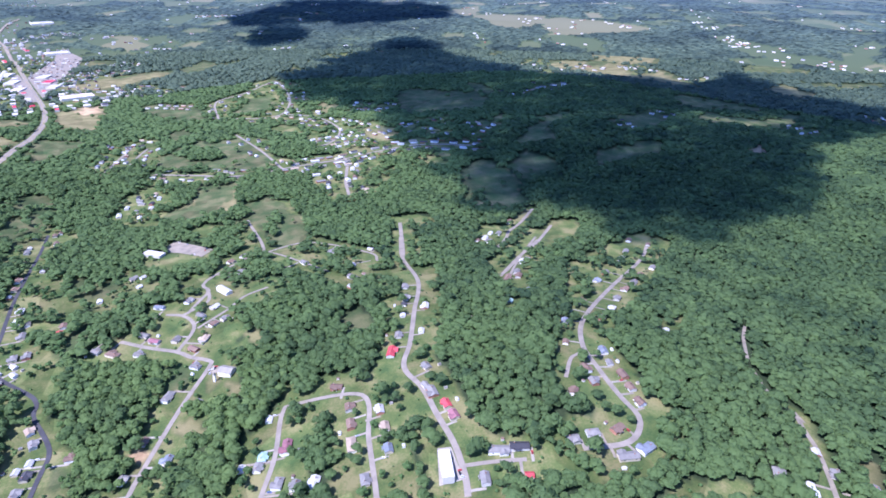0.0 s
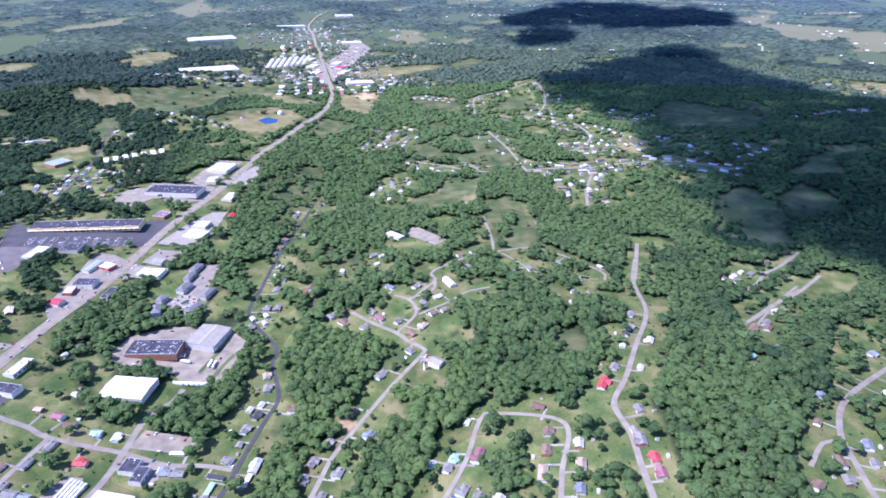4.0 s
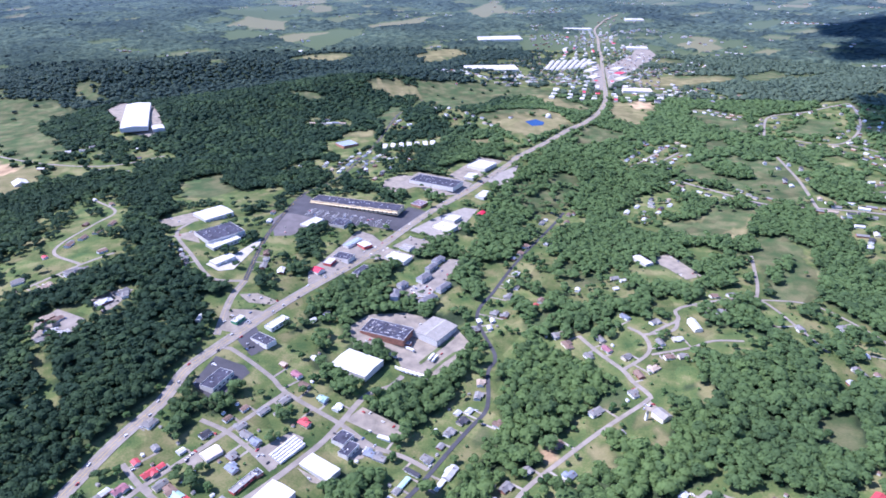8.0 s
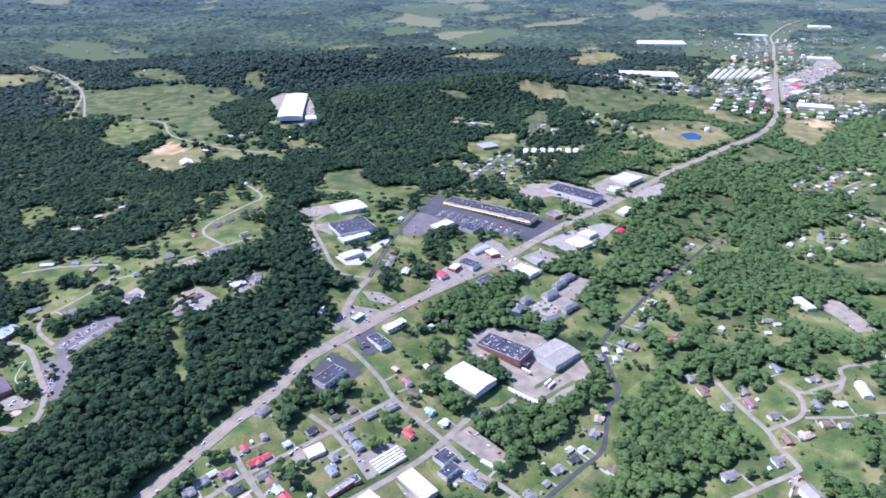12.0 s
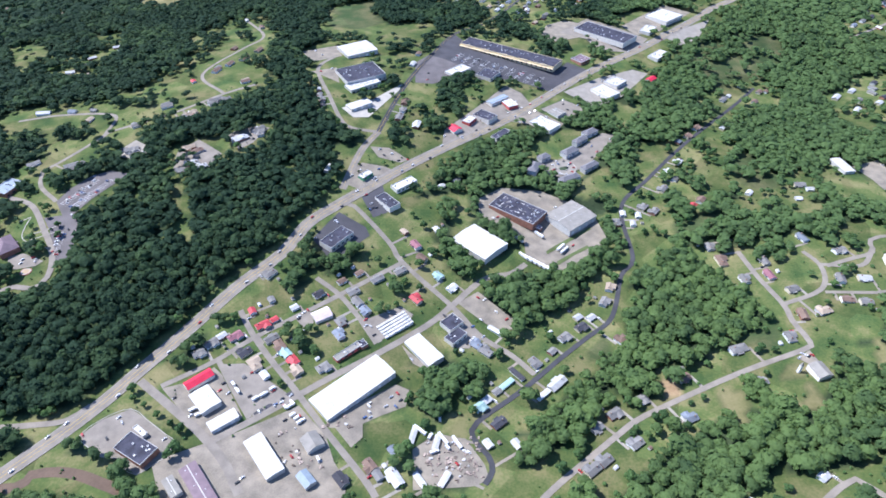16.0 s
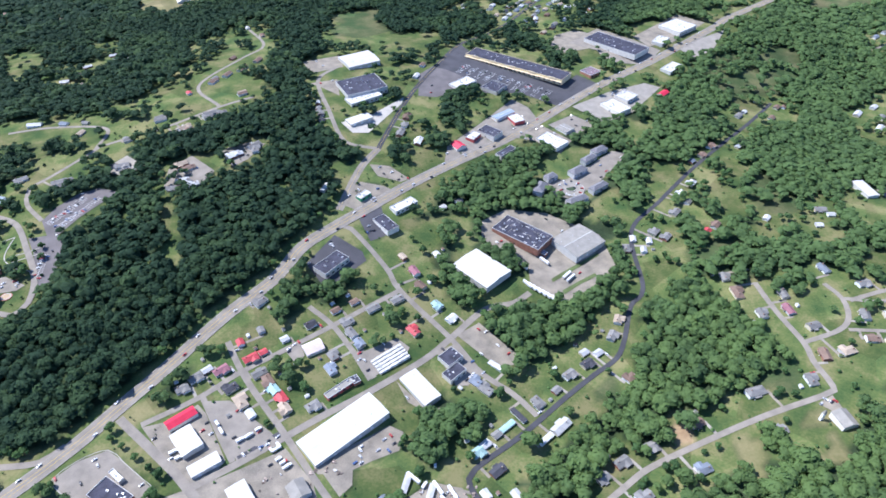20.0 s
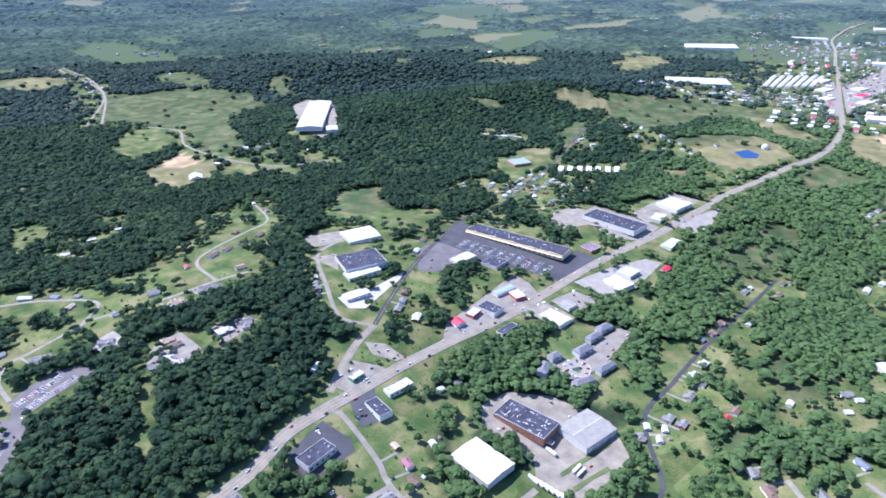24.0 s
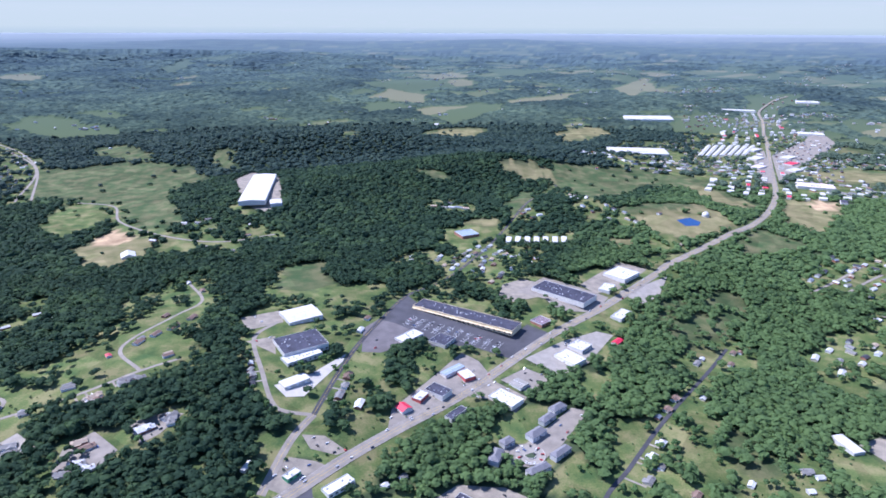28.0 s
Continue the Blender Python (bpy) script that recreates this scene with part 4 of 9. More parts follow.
far_field("green", (934, 8024), (1382, 8593), (1500, 7600), (1276, 6808), (1140, 7064))
far_field("green", (-570, 4682), (-515, 5001), (-432, 4644))
open_land("pasture", (-231, 2607), (-248, 3537), (-149, 2654), (-185, 2576))
open_land("pasture", (45, 2144), (122, 2136), (177, 2085), (154, 2056), (84, 2086))
open_land("hay", (335, 2163), (418, 2244), (476, 2236), (527, 2135), (470, 2108), (390, 2127))
far_field("hay", (764, 4881), (1082, 5038), (1407, 5267), (1608, 5622), (1281, 4949), (998, 4636), (733, 4497))
open_land("hay", (734, 3205), (902, 3330), (1012, 3285), (849, 3024), (745, 2927))
far_field("green", (1891, 5960), (2049, 5779), (2052, 5349), (1824, 5407))
far_field("green", (2030, 7226), (2336, 6964), (2240, 6023), (2080, 6353))
far_field("green", (4538, 8005), (5323, 8872), (5174, 8124), (4512, 7499))
far_field("green", (3987, 8229), (4461, 8735), (4241, 8012), (3817, 7589))
far_field("hay", (4287, 10996), (4891, 11887), (4516, 10621), (4136, 10251))
far_field("green", (2537, 8474), (2881, 8856), (2610, 7796), (2376, 7589))
open_land("wood", (-387, 602), (-352, 602), (-340, 561), (-373, 561))
open_land("wood", (-403, 684), (-357, 678), (-342, 626), (-385, 628))
open_land("wood", (-332, 681), (-271, 689), (-259, 632), (-318, 628))
open_land("wood", (-293, 722), (-213, 718), (-203, 655), (-277, 650))
open_land("lawn", (-364, 706), (-358, 705), (-334, 657), (-318, 614), (-301, 576), (-313, 583), (-333, 596), (-353, 584), (-358, 592), (-339, 606), (-342, 646), (-357, 682))
open_land("scrub", (-308, 579), (-287, 549), (-265, 520), (-272, 516), (-296, 548), (-312, 570))
open_land("yard", (491, 1011), (538, 1058), (617, 1046), (589, 992), (537, 998), (417, 877), (336, 779), (289, 720), (247, 672), (237, 679), (285, 738), (357, 825), (446, 936))
open_land("lawn", (270, 870), (288, 927), (327, 956), (329, 933), (300, 879))
open_land("lawn", (281, 794), (303, 815), (337, 801), (306, 759), (284, 751))
open_land("lawn", (191, 727), (227, 773), (251, 766), (239, 729), (215, 705))
open_land("yard", (415, 747), (424, 710), (472, 698), (438, 633), (411, 637), (401, 689))
open_land("lawn", (523, 724), (579, 757), (603, 703), (580, 664), (545, 692))
open_land("yard", (448, 663), (491, 673), (483, 638), (443, 630))
open_land("yard", (482, 582), (513, 603), (554, 618), (526, 567))
open_land("soil", (220, 395), (233, 394), (239, 377), (226, 367), (220, 385))
open_land("hay", (268, 375), (289, 378), (282, 323), (264, 321))
open_land("lawn", (336, 378), (360, 373), (336, 341), (325, 348))
open_land("lawn", (404, 422), (437, 405), (423, 381), (394, 390))
open_land("lawn", (-460, 834), (-496, 846), (-534, 911), (-458, 883), (-455, 955), (-409, 980), (-408, 1037), (-359, 1153), (-347, 1167), (-325, 1107), (-343, 1026), (-295, 984), (-280, 910), (-351, 915), (-379, 890), (-408, 843))
open_land("lawn", (283, 796), (302, 831), (346, 835), (344, 810), (300, 767), (283, 770))
open_land("lawn", (193, 718), (217, 749), (248, 761), (251, 722), (271, 720), (253, 695), (179, 700))
open_land("yard", (321, 767), (373, 823), (442, 892), (464, 834), (411, 772), (417, 726), (385, 689), (322, 697), (297, 719))
open_land("yard", (292, 739), (316, 725), (300, 615), (264, 543), (229, 570), (194, 477), (148, 429), (126, 470))
open_land("scrub", (522, 313), (564, 302), (510, 248), (465, 254))
open_land("yard", (-530, 1662), (-523, 1731), (-472, 1704), (-405, 1592), (-409, 1547), (-468, 1569))
open_land("yard", (-403, 1671), (-346, 1686), (-285, 1610), (-351, 1579))
open_land("yard", (-409, 1513), (-391, 1581), (-353, 1554), (-349, 1462))
open_land("wood", (15, 1526), (77, 1765), (194, 1909), (317, 1972), (536, 2039), (562, 1697), (623, 1578), (548, 1372), (415, 1322), (349, 1282), (218, 1295), (92, 1263), (17, 1205))
open_land("yard", (254, 1602), (434, 1570), (409, 1474), (235, 1469))
open_land("yard", (121, 1352), (157, 1481), (241, 1513), (256, 1383), (320, 1450), (312, 1350), (221, 1319), (139, 1281))
open_land("yard", (39, 1364), (44, 1484), (95, 1483), (95, 1374))
open_land("lawn", (104, 1527), (115, 1644), (215, 1689), (276, 1675), (244, 1586), (185, 1502), (139, 1480))
open_land("hay", (175, 1690), (219, 1728), (278, 1687), (252, 1648))
open_land("pasture", (288, 1773), (379, 1986), (430, 1991), (347, 1738), (309, 1709))
open_land("yard", (482, 1976), (543, 2069), (561, 1719), (620, 1592), (593, 1541), (534, 1636), (467, 1726))
open_land("yard", (77, 1825), (90, 1906), (171, 1898), (221, 1821), (204, 1781))
open_land("lawn", (480, 1663), (530, 1685), (525, 1630), (479, 1616))
open_land("hay", (506, 1516), (567, 1519), (547, 1463), (496, 1447))
open_land("yard", (191, 1187), (211, 1257), (255, 1282), (301, 1260), (280, 1194), (221, 1170))
open_land("wood", (94, 1308), (117, 1295), (206, 1200), (193, 1162), (132, 1200), (99, 1260))
open_land("yard", (734, 2373), (821, 2379), (1152, 2771), (1133, 2401), (1247, 2225), (1159, 2062), (971, 2222), (789, 2281))
open_land("yard", (1431, 2328), (1712, 2475), (1806, 2336), (1729, 2233), (1607, 2318), (1375, 2217))
far_field("green", (2546, 3654), (2768, 3776), (2612, 3420), (2252, 3044), (2300, 3264))
far_field("green", (1393, 3358), (1740, 3801), (1858, 3555), (1741, 3149), (1529, 2974), (1345, 3113))
open_land("yard", (1393, 3358), (1740, 3801), (1858, 3555), (1741, 3149), (1529, 2974), (1345, 3113))
lot("gravel", (195, 1189), (213, 1253), (254, 1277), (295, 1252), (276, 1195), (222, 1173))
lot("asphalt_new", (-22.1, 1097.7), (29.4, 1204.8), (50.5, 1159.8), (205.2, 1053), (231, 1087), (261.8, 1060.5), (226.1, 1009.3), (181.9, 979.5), (125.9, 1014.3), (65.3, 1007.8), (53.3, 1042.6), (6, 1084.4))
lot("asphalt_red", (-45.5, 1059.6), (-22.1, 1097.7), (6, 1084.4), (53.3, 1042.6), (25.5, 1012.3), (-14.1, 982.1), (-43.3, 981.1))
lot("asphalt_grey", (4.5, 843), (54.5, 910.9), (110.7, 992.4), (134.9, 968.9), (150.9, 924.4), (89.5, 876.4), (-1.5, 786.7))
lot("concrete", (208.2, 979.2), (277.4, 1031.7), (348.3, 1070.7), (374.4, 1061.1), (305.4, 969.7), (252.8, 934.1))
lot("gravel", (102.1, 881.2), (149.1, 919.6), (194, 880.9), (172.2, 845.9), (138.1, 874.2))
lot("asphalt_grey", (161.8, 920.7), (204.4, 952.8), (238.8, 927), (195.6, 892))
lot("asphalt_grey", (235.4, 1216.5), (300.5, 1283), (406.8, 1195.7), (363.1, 1136.9), (297, 1137.2), (283.3, 1184.7))
lot("gravel", (363.9, 1245.6), (481.5, 1363.5), (530.1, 1328.8), (439, 1231.9), (386.8, 1208.9))
lot("concrete", (436.9, 1223.6), (501.4, 1257.8), (562.9, 1300.8), (512.3, 1212.9), (462.8, 1174.9))
lot("asphalt_grey", (144.5, 781), (174.8, 786.4), (201.4, 810.1), (251.1, 857.6), (274.4, 853.3), (290.2, 864.9), (265.7, 840.4), (212.6, 773.1), (193.5, 759.2), (172, 745.6), (150.3, 748.9))
lot("gravel", (48.9, 690.1), (82.9, 716.6), (137.6, 713.9), (201.4, 674.7), (212.3, 620.9), (195.7, 593.2), (147.6, 561.1), (104.8, 579.4), (104.6, 613.3), (84.4, 632.1), (48.6, 649.4))
lot("asphalt_new", (-161.6, 593.1), (-134.1, 642), (-97.9, 618.9), (-92, 605.1), (-121.7, 570.3), (-134.1, 558.2))
lot("asphalt_new", (-107.2, 672.2), (-81.1, 699.9), (-70.6, 649.7), (-89.5, 636.8))
lot("gravel", (-128.9, 695.1), (-124.6, 726.1), (-112.5, 743.2), (-81.3, 739.4), (-62.4, 730.4), (-72.2, 715.1), (-93.7, 699.7), (-115.1, 689.2))
lot("gravel", (-104, 782.2), (-76.2, 782.7), (-47.3, 759.4), (-58.7, 751.4), (-90.4, 758.7))
lot("gravel", (-220.1, 995.3), (-178.9, 1016.5), (-167.3, 958.6), (-198.9, 982.7))
lot("gravel", (-248, 1083.2), (-189.4, 1119.2), (-176, 1068.3), (-226.2, 1033.7))
lot("concrete_pale", (-154.8, 878.3), (-110, 911), (-65.8, 972.7), (-69.1, 949.2), (-111.7, 857.4), (-134.6, 853.5))
lot("asphalt_red", (-504, 660), (-497, 685), (-478, 711), (-454, 721), (-427, 712), (-439, 692), (-458, 664), (-471, 635), (-485, 633))
lot("asphalt_red", (-507, 629), (-485, 633), (-471, 635), (-452, 608), (-448, 564), (-444, 545), (-463, 550), (-471, 574), (-489, 605))
lot("asphalt_grey", (-520, 561), (-503, 566), (-474, 553), (-480, 545), (-508, 538))
lot("asphalt_grey", (-336.6, 323.4), (-323.6, 340.6), (-301, 352.9), (-282, 341.4), (-259.4, 325), (-247, 315.6), (-250.9, 301), (-258.2, 294.7), (-270.5, 283.4), (-284.8, 290.5), (-292.7, 299.5), (-307.9, 301.3), (-329, 314))
lot("gravel", (-114, 346.6), (-54.7, 385.1), (-35.4, 381.3), (-38.5, 362.9), (-63.2, 350.3), (-78.8, 340.9), (-77.5, 325.8), (-86.9, 314.1), (-105.3, 336.8))
lot("gravel", (-279.6, 377.2), (-256.4, 384.5), (-235.2, 403.7), (-225, 394.5), (-193.2, 345.3), (-202.7, 324.3), (-225.9, 319.8), (-258.8, 356.7))
lot("asphalt_grey", (-230.4, 407.6), (-205.6, 409.3), (-160.5, 377.2), (-150.6, 368.5), (-183.2, 345.5), (-203.2, 367.7))
lot("asphalt_new", (-184.2, 349.8), (-152.3, 377.5), (-147.3, 370.9), (-178.7, 341.4))
lot("gravel", (-262.4, 295.9), (-193.3, 328.6), (-161.9, 347.1), (-142.4, 359.9), (-111.8, 326.9), (-100.9, 299.3), (-88.3, 280.7), (-84.8, 253.1), (-234, 244.3))
lot("gravel", (-114.3, 343.6), (-49.7, 389.6), (-35.9, 383.3), (-39.1, 369.2), (-74.9, 349.6), (-91.6, 336), (-109.5, 335.3))
lot("asphalt_grey", (-94.1, 470.2), (-49, 496.9), (-34.7, 485.9), (-39.4, 474.5), (-75, 440))
lot("asphalt_grey", (-165.8, 473.4), (-150.8, 485.1), (-143.1, 466.8), (-150.5, 455.8))
lot("gravel", (-46.4, 442), (-17.1, 413.4), (6.9, 412.2), (-5.1, 401.7), (-33.2, 417.4))
lot("gravel", (15.8, 507), (41.2, 526.4), (72.7, 493.1), (89.6, 476.5), (61.9, 464.6))
lot("asphalt_grey", (-6.3, 482.6), (15.6, 495.5), (44.5, 458.4), (27, 441.5), (14.5, 440.8))
lot("gravel", (-30.4, 314.1), (-9.4, 330.6), (19.4, 327.1), (35.8, 298.7), (39, 283.2), (24.5, 276.3), (-28.7, 271.8))
lot("gravel", (356, 401.1), (372.3, 409), (374.2, 393.3), (367.5, 386.7))
lot("concrete", (335.1, 59.4), (341.3, 46.8), (310.5, 17.8), (295.8, 36.8))
lot("gravel", (595.6, 760.6), (642.3, 777.1), (638.2, 672.6), (604.4, 667.2), (603.4, 719.8))
lot("asphalt_grey", (-317, 795), (-286, 759), (-270, 775), (-253, 813), (-273, 816))
lot("asphalt_grey", (-367, 717), (-319, 722), (-308, 750), (-349, 784), (-372, 755))
lot("concrete", (-469, 757), (-425, 743), (-407, 763), (-443, 791))
lot("asphalt_grey", (-394, 835), (-362, 840), (-376, 868), (-394, 855))
open_land("yard", (-325, 780), (-290, 745), (-250, 790), (-240, 825), (-275, 830), (-310, 812))
open_land("yard", (-385, 720), (-350, 705), (-310, 715), (-300, 752), (-345, 790), (-380, 770))
open_land("wood", (-580, 837), (-568, 812), (-525, 800), (-531, 838))
open_land("wood", (-642, 834), (-614, 783), (-585, 792), (-599, 834))
open_land("wood", (-549, 891), (-537, 872), (-526, 875), (-532, 894))
open_land("yard", (-670, 1120), (-640, 1020), (-605, 1030), (-600, 1160), (-630, 1175))
lot("gravel", (-535, 2190.4), (-508.7, 2300.5), (-391.3, 2208.3), (-320, 1861.1), (-345.2, 1755.1), (-423, 1827.7))
lot("asphalt_grey", (1506.4, 2573.5), (2095.1, 3157.9), (1954.7, 2829.3), (1539.5, 2416), (1269.8, 2107.7))
lot("asphalt_grey", (1425.8, 2574.1), (1545.3, 2702.4), (1344.4, 2286.9), (1244.2, 2109.7), (1205.7, 2112.3))
lot("concrete", (195.9, 766.6), (193.4, 775.1), (186.4, 781.3), (176.9, 783.6), (167.4, 781.3), (160.4, 775.1), (157.9, 766.6), (160.5, 758.1), (167.5, 751.9), (177, 749.6), (186.5, 751.9), (193.4, 758.2))
far_field("hay", (5265, 2164), (5802, 2134), (5357, 1556), (4386, 1428), (4818, 1934))
far_field("hay", (5196, 1503), (5512, 1380), (4811, 582), (4511, 938), (4196, 1150))
far_field("green", (3950, 1143), (4160, 1039), (4014, 788), (3467, 631), (3707, 903))
far_field("hay", (5430, 2540), (6014, 2537), (5440, 2242), (5298, 2399))
far_field("green", (3935, -52), (4168, -129), (3863, -254), (3762, -128))
far_field("green", (-445, 5927), (-60, 6676), (391, 6801), (478, 6065), (107, 5252), (-306, 5532))
far_field("hay", (-96, 5156), (218, 5127), (142, 4751), (-70, 4864))
far_field("green", (-224, 4653), (28, 4462), (46, 4236), (-163, 4000))
far_field("hay", (403, 6447), (627, 6480), (692, 6091), (464, 5903))
far_field("hay", (-244, 4953), (-78, 5406), (196, 5077), (100, 4722))
far_field("green", (-471, 5978), (-164, 6174), (226, 7170), (498, 7465), (401, 5741), (-147, 5582))
far_field("hay", (-3924, 6815), (-3711, 6907), (-3355, 6547), (-3446, 6283))
far_field("green", (-228, 4636), (-122, 4732), (17, 4481), (-8, 4262), (-208, 4271))
far_field("hay", (2256, 3050), (2791, 3607), (2528, 3056), (2375, 2890), (2243, 2927))
far_field("green", (3543, 4120), (4052, 4291), (3967, 3999), (3479, 3801))
far_field("green", (2527, 4725), (2821, 4814), (2715, 4509), (2440, 4434))
far_field("hay", (1832, 5674), (2457, 6523), (2205, 5656), (1824, 5153))
far_field("hay", (311, 7473), (626, 8159), (761, 7146), (450, 6876))
far_field("green", (2574, 6517), (3296, 7339), (3364, 6744), (2779, 6172))
far_field("green", (1239, 7766), (1775, 8108), (1758, 7408), (1308, 7121))
far_field("green", (3428, 28), (3588, -88), (3390, -164), (3317, -72))

settle(28, 26, "m", (1354, 1366), (1500, 1517), (1619, 1505), (1744, 1507), (1785, 1488), (1665, 1333), (1522, 1232), (1443, 1227), (1390, 1297))
settle(46, 60, "m", (1474, 1179), (1492, 1085), (1449, 968), (1393, 849), (1344, 742))
settle(22, 40, "m", (1245, 899), (1307, 867), (1374, 817))
settle(44, 30, "l", (1037, 844), (1152, 758), (1309, 685), (1366, 613), (1392, 475))
settle(8, 30, "l", (1165, 746), (964, 603))
settle(6, 20, "l", (1013, 724), (1049, 686), (987, 634))
settle(20, 60, "m", (1422, 753), (1544, 707), (1483, 515))
settle(14, 40, "m", (1642, 1058), (1678, 904))
settle(12, 26, "m", (886, 1116), (925, 1019), (946, 939), (979, 881))
settle(14, 30, "m", (864, 1266), (1016, 1368), (1058, 1314))
settle(6, 24, "m", (893, 1217), (1017, 1288))
settle(8, 30, "m", (802, 1038), (686, 940))
settle(10, 26, "m", (1225, 1165), (1042, 852))
settle(8, 30, "m", (1797, 1465), (1719, 1330), (1628, 1284))
settle(10, 60, "l", (1573, 2448), (1706, 2489))
settle(24, 80, "l", (1457, 2147), (1508, 1868), (1554, 1716))
settle(16, 80, "l", (1920, 2584), (1980, 2280))
settle(18, 10, "m", (1365, 1679), (1415, 1538))
settle(12, 60, "l", (2985, 956), (2411, 590))
settle(8, 60, "l", (3007, 644), (2933, 516))
settle(12, 60, "l", (3151, 485), (3007, 293))
settle(8, 40, "l", (2806, 136), (2963, 25))
settle(40, 60, "l", (5047, 190), (4234, -119), (3765, -447), (3460, -543))
settle(7, 40, "m", (1991, -262), (2123, -329))
settle(8, 40, "m", (2439, -504), (2334, -538))
settle(5, 30, "m", (1894, 132), (1882, 64))
settle(5, 40, "l", (3939, 1532), (3338, 1288))
settle(14, 50, "l", (1893, 613), (2050, 528), (2071, 429))
settle(4, 30, "m", (1654, 228), (1719, 164))
settle(5, 60, "l", (2861, 1781), (3039, 1656))
settle(14, 40, "l", (2031, 1662), (2462, 1817), (2845, 1807))
settle(30, 120, "l", (3986, 4188), (3909, 3858), (4201, 3883))
settle(16, 60, "l", (6778, 617), (5510, 178))
settle(10, 60, "l", (6081, -738), (6009, -1004))
settle(26, 30, "m", (135, 1327), (177, 1422), (246, 1482))
settle(10, 20, "m", (266, 1393), (317, 1414))
settle(8, 20, "m", (49, 1397), (89, 1447))
settle(16, 22, "m", (491, 1955), (536, 1677), (601, 1570))
settle(6, 10, "l", (96, 1864), (202, 1817))
settle(8, 20, "m", (228, 1360), (169, 1278))
settle(5, 20, "m", (338, 1700), (372, 1715))
settle(60, 90, "l", (1031, 2474), (1121, 2327), (1284, 2315))
settle(44, 90, "l", (3546, 6000), (4855, 7400), (6256, 9009))
settle(40, 90, "l", (2126, 5201), (2755, 5437))
settle(26, 60, "l", (1943, 4395), (1584, 3246))
settle(40, 70, "l", (1452, 2346), (1690, 2442), (1783, 2304))
settle(26, 60, "l", (1359, 2063), (1478, 1899))
settle(26, 60, "l", (702, 2489), (806, 2333), (966, 2309))
settle(20, 60, "l", (1953, 3549), (1629, 3155))
settle(24, 90, "l", (2321, 3787), (2755, 3911))

# ---------------------------------------------------------------- land cover
NEAR_ROADS = [(w, yd, smooth_line(p, 14)) for n, w, yd, m, p in ROADS]


# gardens round the houses of the far villages, on a grid of 10 m
GARDEN = np.zeros((720, 720), bool)
gi, gj = np.meshgrid(np.arange(-3, 4), np.arange(-3, 4))
disc = np.hypot(gi, gj) < 2.9
for hx, hy, ha, code in SETTLED:
    ii, jj = (gi + int((hx + 3600) / 10))[disc], (gj + int((hy + 3600) / 10))[disc]
    ok = (ii >= 0) & (ii < 720) & (jj >= 0) & (jj < 720)
    GARDEN[ii[ok], jj[ok]] = True


def cover_at(x, y):
    """For places x, y: the chance of a tree (1 in the woods), and weights of mown grass, pasture and hay."""
    tree = np.ones(x.shape)
    lawn, pasture, hay, soil = (np.zeros(x.shape) for _ in range(4))
    nz = np.array([noise.noise((a * 0.0009 + 3.1, b * 0.0009, 0.0)) + 0.5 * noise.noise((a * 0.0026, b * 0.0026, 5.0)) for a, b in zip(x.ravel(), y.ravel())]).reshape(x.shape)
    clear = (np.hypot(x, y) > 2500) & (nz > 0.42)
    tree[clear] = 0.012
    pasture[clear] = 1
    hay[clear & (nz > 0.5)] = 1
    for w, yd, line in NEAR_ROADS:
        d = away(line, x, y)
        if yd:
            s = d < w / 2 + yd
            tree[s] = np.minimum(tree[s], 0.2)
            lawn[s] = 1
    reach = np.clip(np.hypot(x, y) / 250, 2.5, 11)
    wx = x + reach * (np.sin(y * 0.071 + 1.3 * np.sin(x * 0.043)) + 0.6 * np.sin(x * 0.19 + y * 0.13))
    wy = y + reach * (np.sin(x * 0.063 + 1.3 * np.sin(y * 0.051)) + 0.6 * np.sin(y * 0.17 - x * 0.15))
    for kind, poly in OPEN:
        s = inside(poly, x, y) if kind in ("paved", "yard") else inside(poly, wx, wy)
        if kind == "wood":
            tree[s], lawn[s], pasture[s], hay[s] = 1, 0, 0, 0
        elif kind == "scrub":
            tree[s], lawn[s], pasture[s], hay[s] = 0.45, 0.3, 0.6, 0
        else:
            tree[s] = {"yard": 0.15, "lawn": 0.015, "pasture": 0.008, "hay": 0.005, "soil": 0.0, "paved": 0.0}[kind]
            lawn[s], pasture[s], hay[s], soil[s] = kind in ("yard", "lawn"), kind == "pasture", kind == "hay", kind == "soil"
    s = GARDEN[np.clip((x + 3600) / 10, 0, 719).astype(int), np.clip((y + 3600) / 10, 0, 719).astype(int)]
    tree[s] = np.minimum(tree[s], 0.2)
    lawn[s] = np.maximum(lawn[s], 1 - pasture[s])
    clump = np.array([noise.noise((a * 0.022, b * 0.022, 9.0)) for a, b in zip(x.ravel(), y.ravel())]).reshape(x.shape)
    thin = (tree > 0.05) & (tree < 0.5)
    tree = np.where(thin, np.where(clump > np.where((x < -280) | ((np.hypot(x, y) > 1230) & (np.hypot(x, y) < 2100) & (x < 620)), 0.08, 0.18), 0.72, np.where(clump > 0.0, 0.14, 0.045)), tree)
    for w, yd, line in NEAR_ROADS:
        d = away(line, x, y)
        tree[d < w / 2 + 3.5] = 0
        s = d < w / 2 + 10
        tree[s] = np.minimum(tree[s], 0.22)
        lawn[s] = 1
    return tree, lawn, pasture, hay, soil


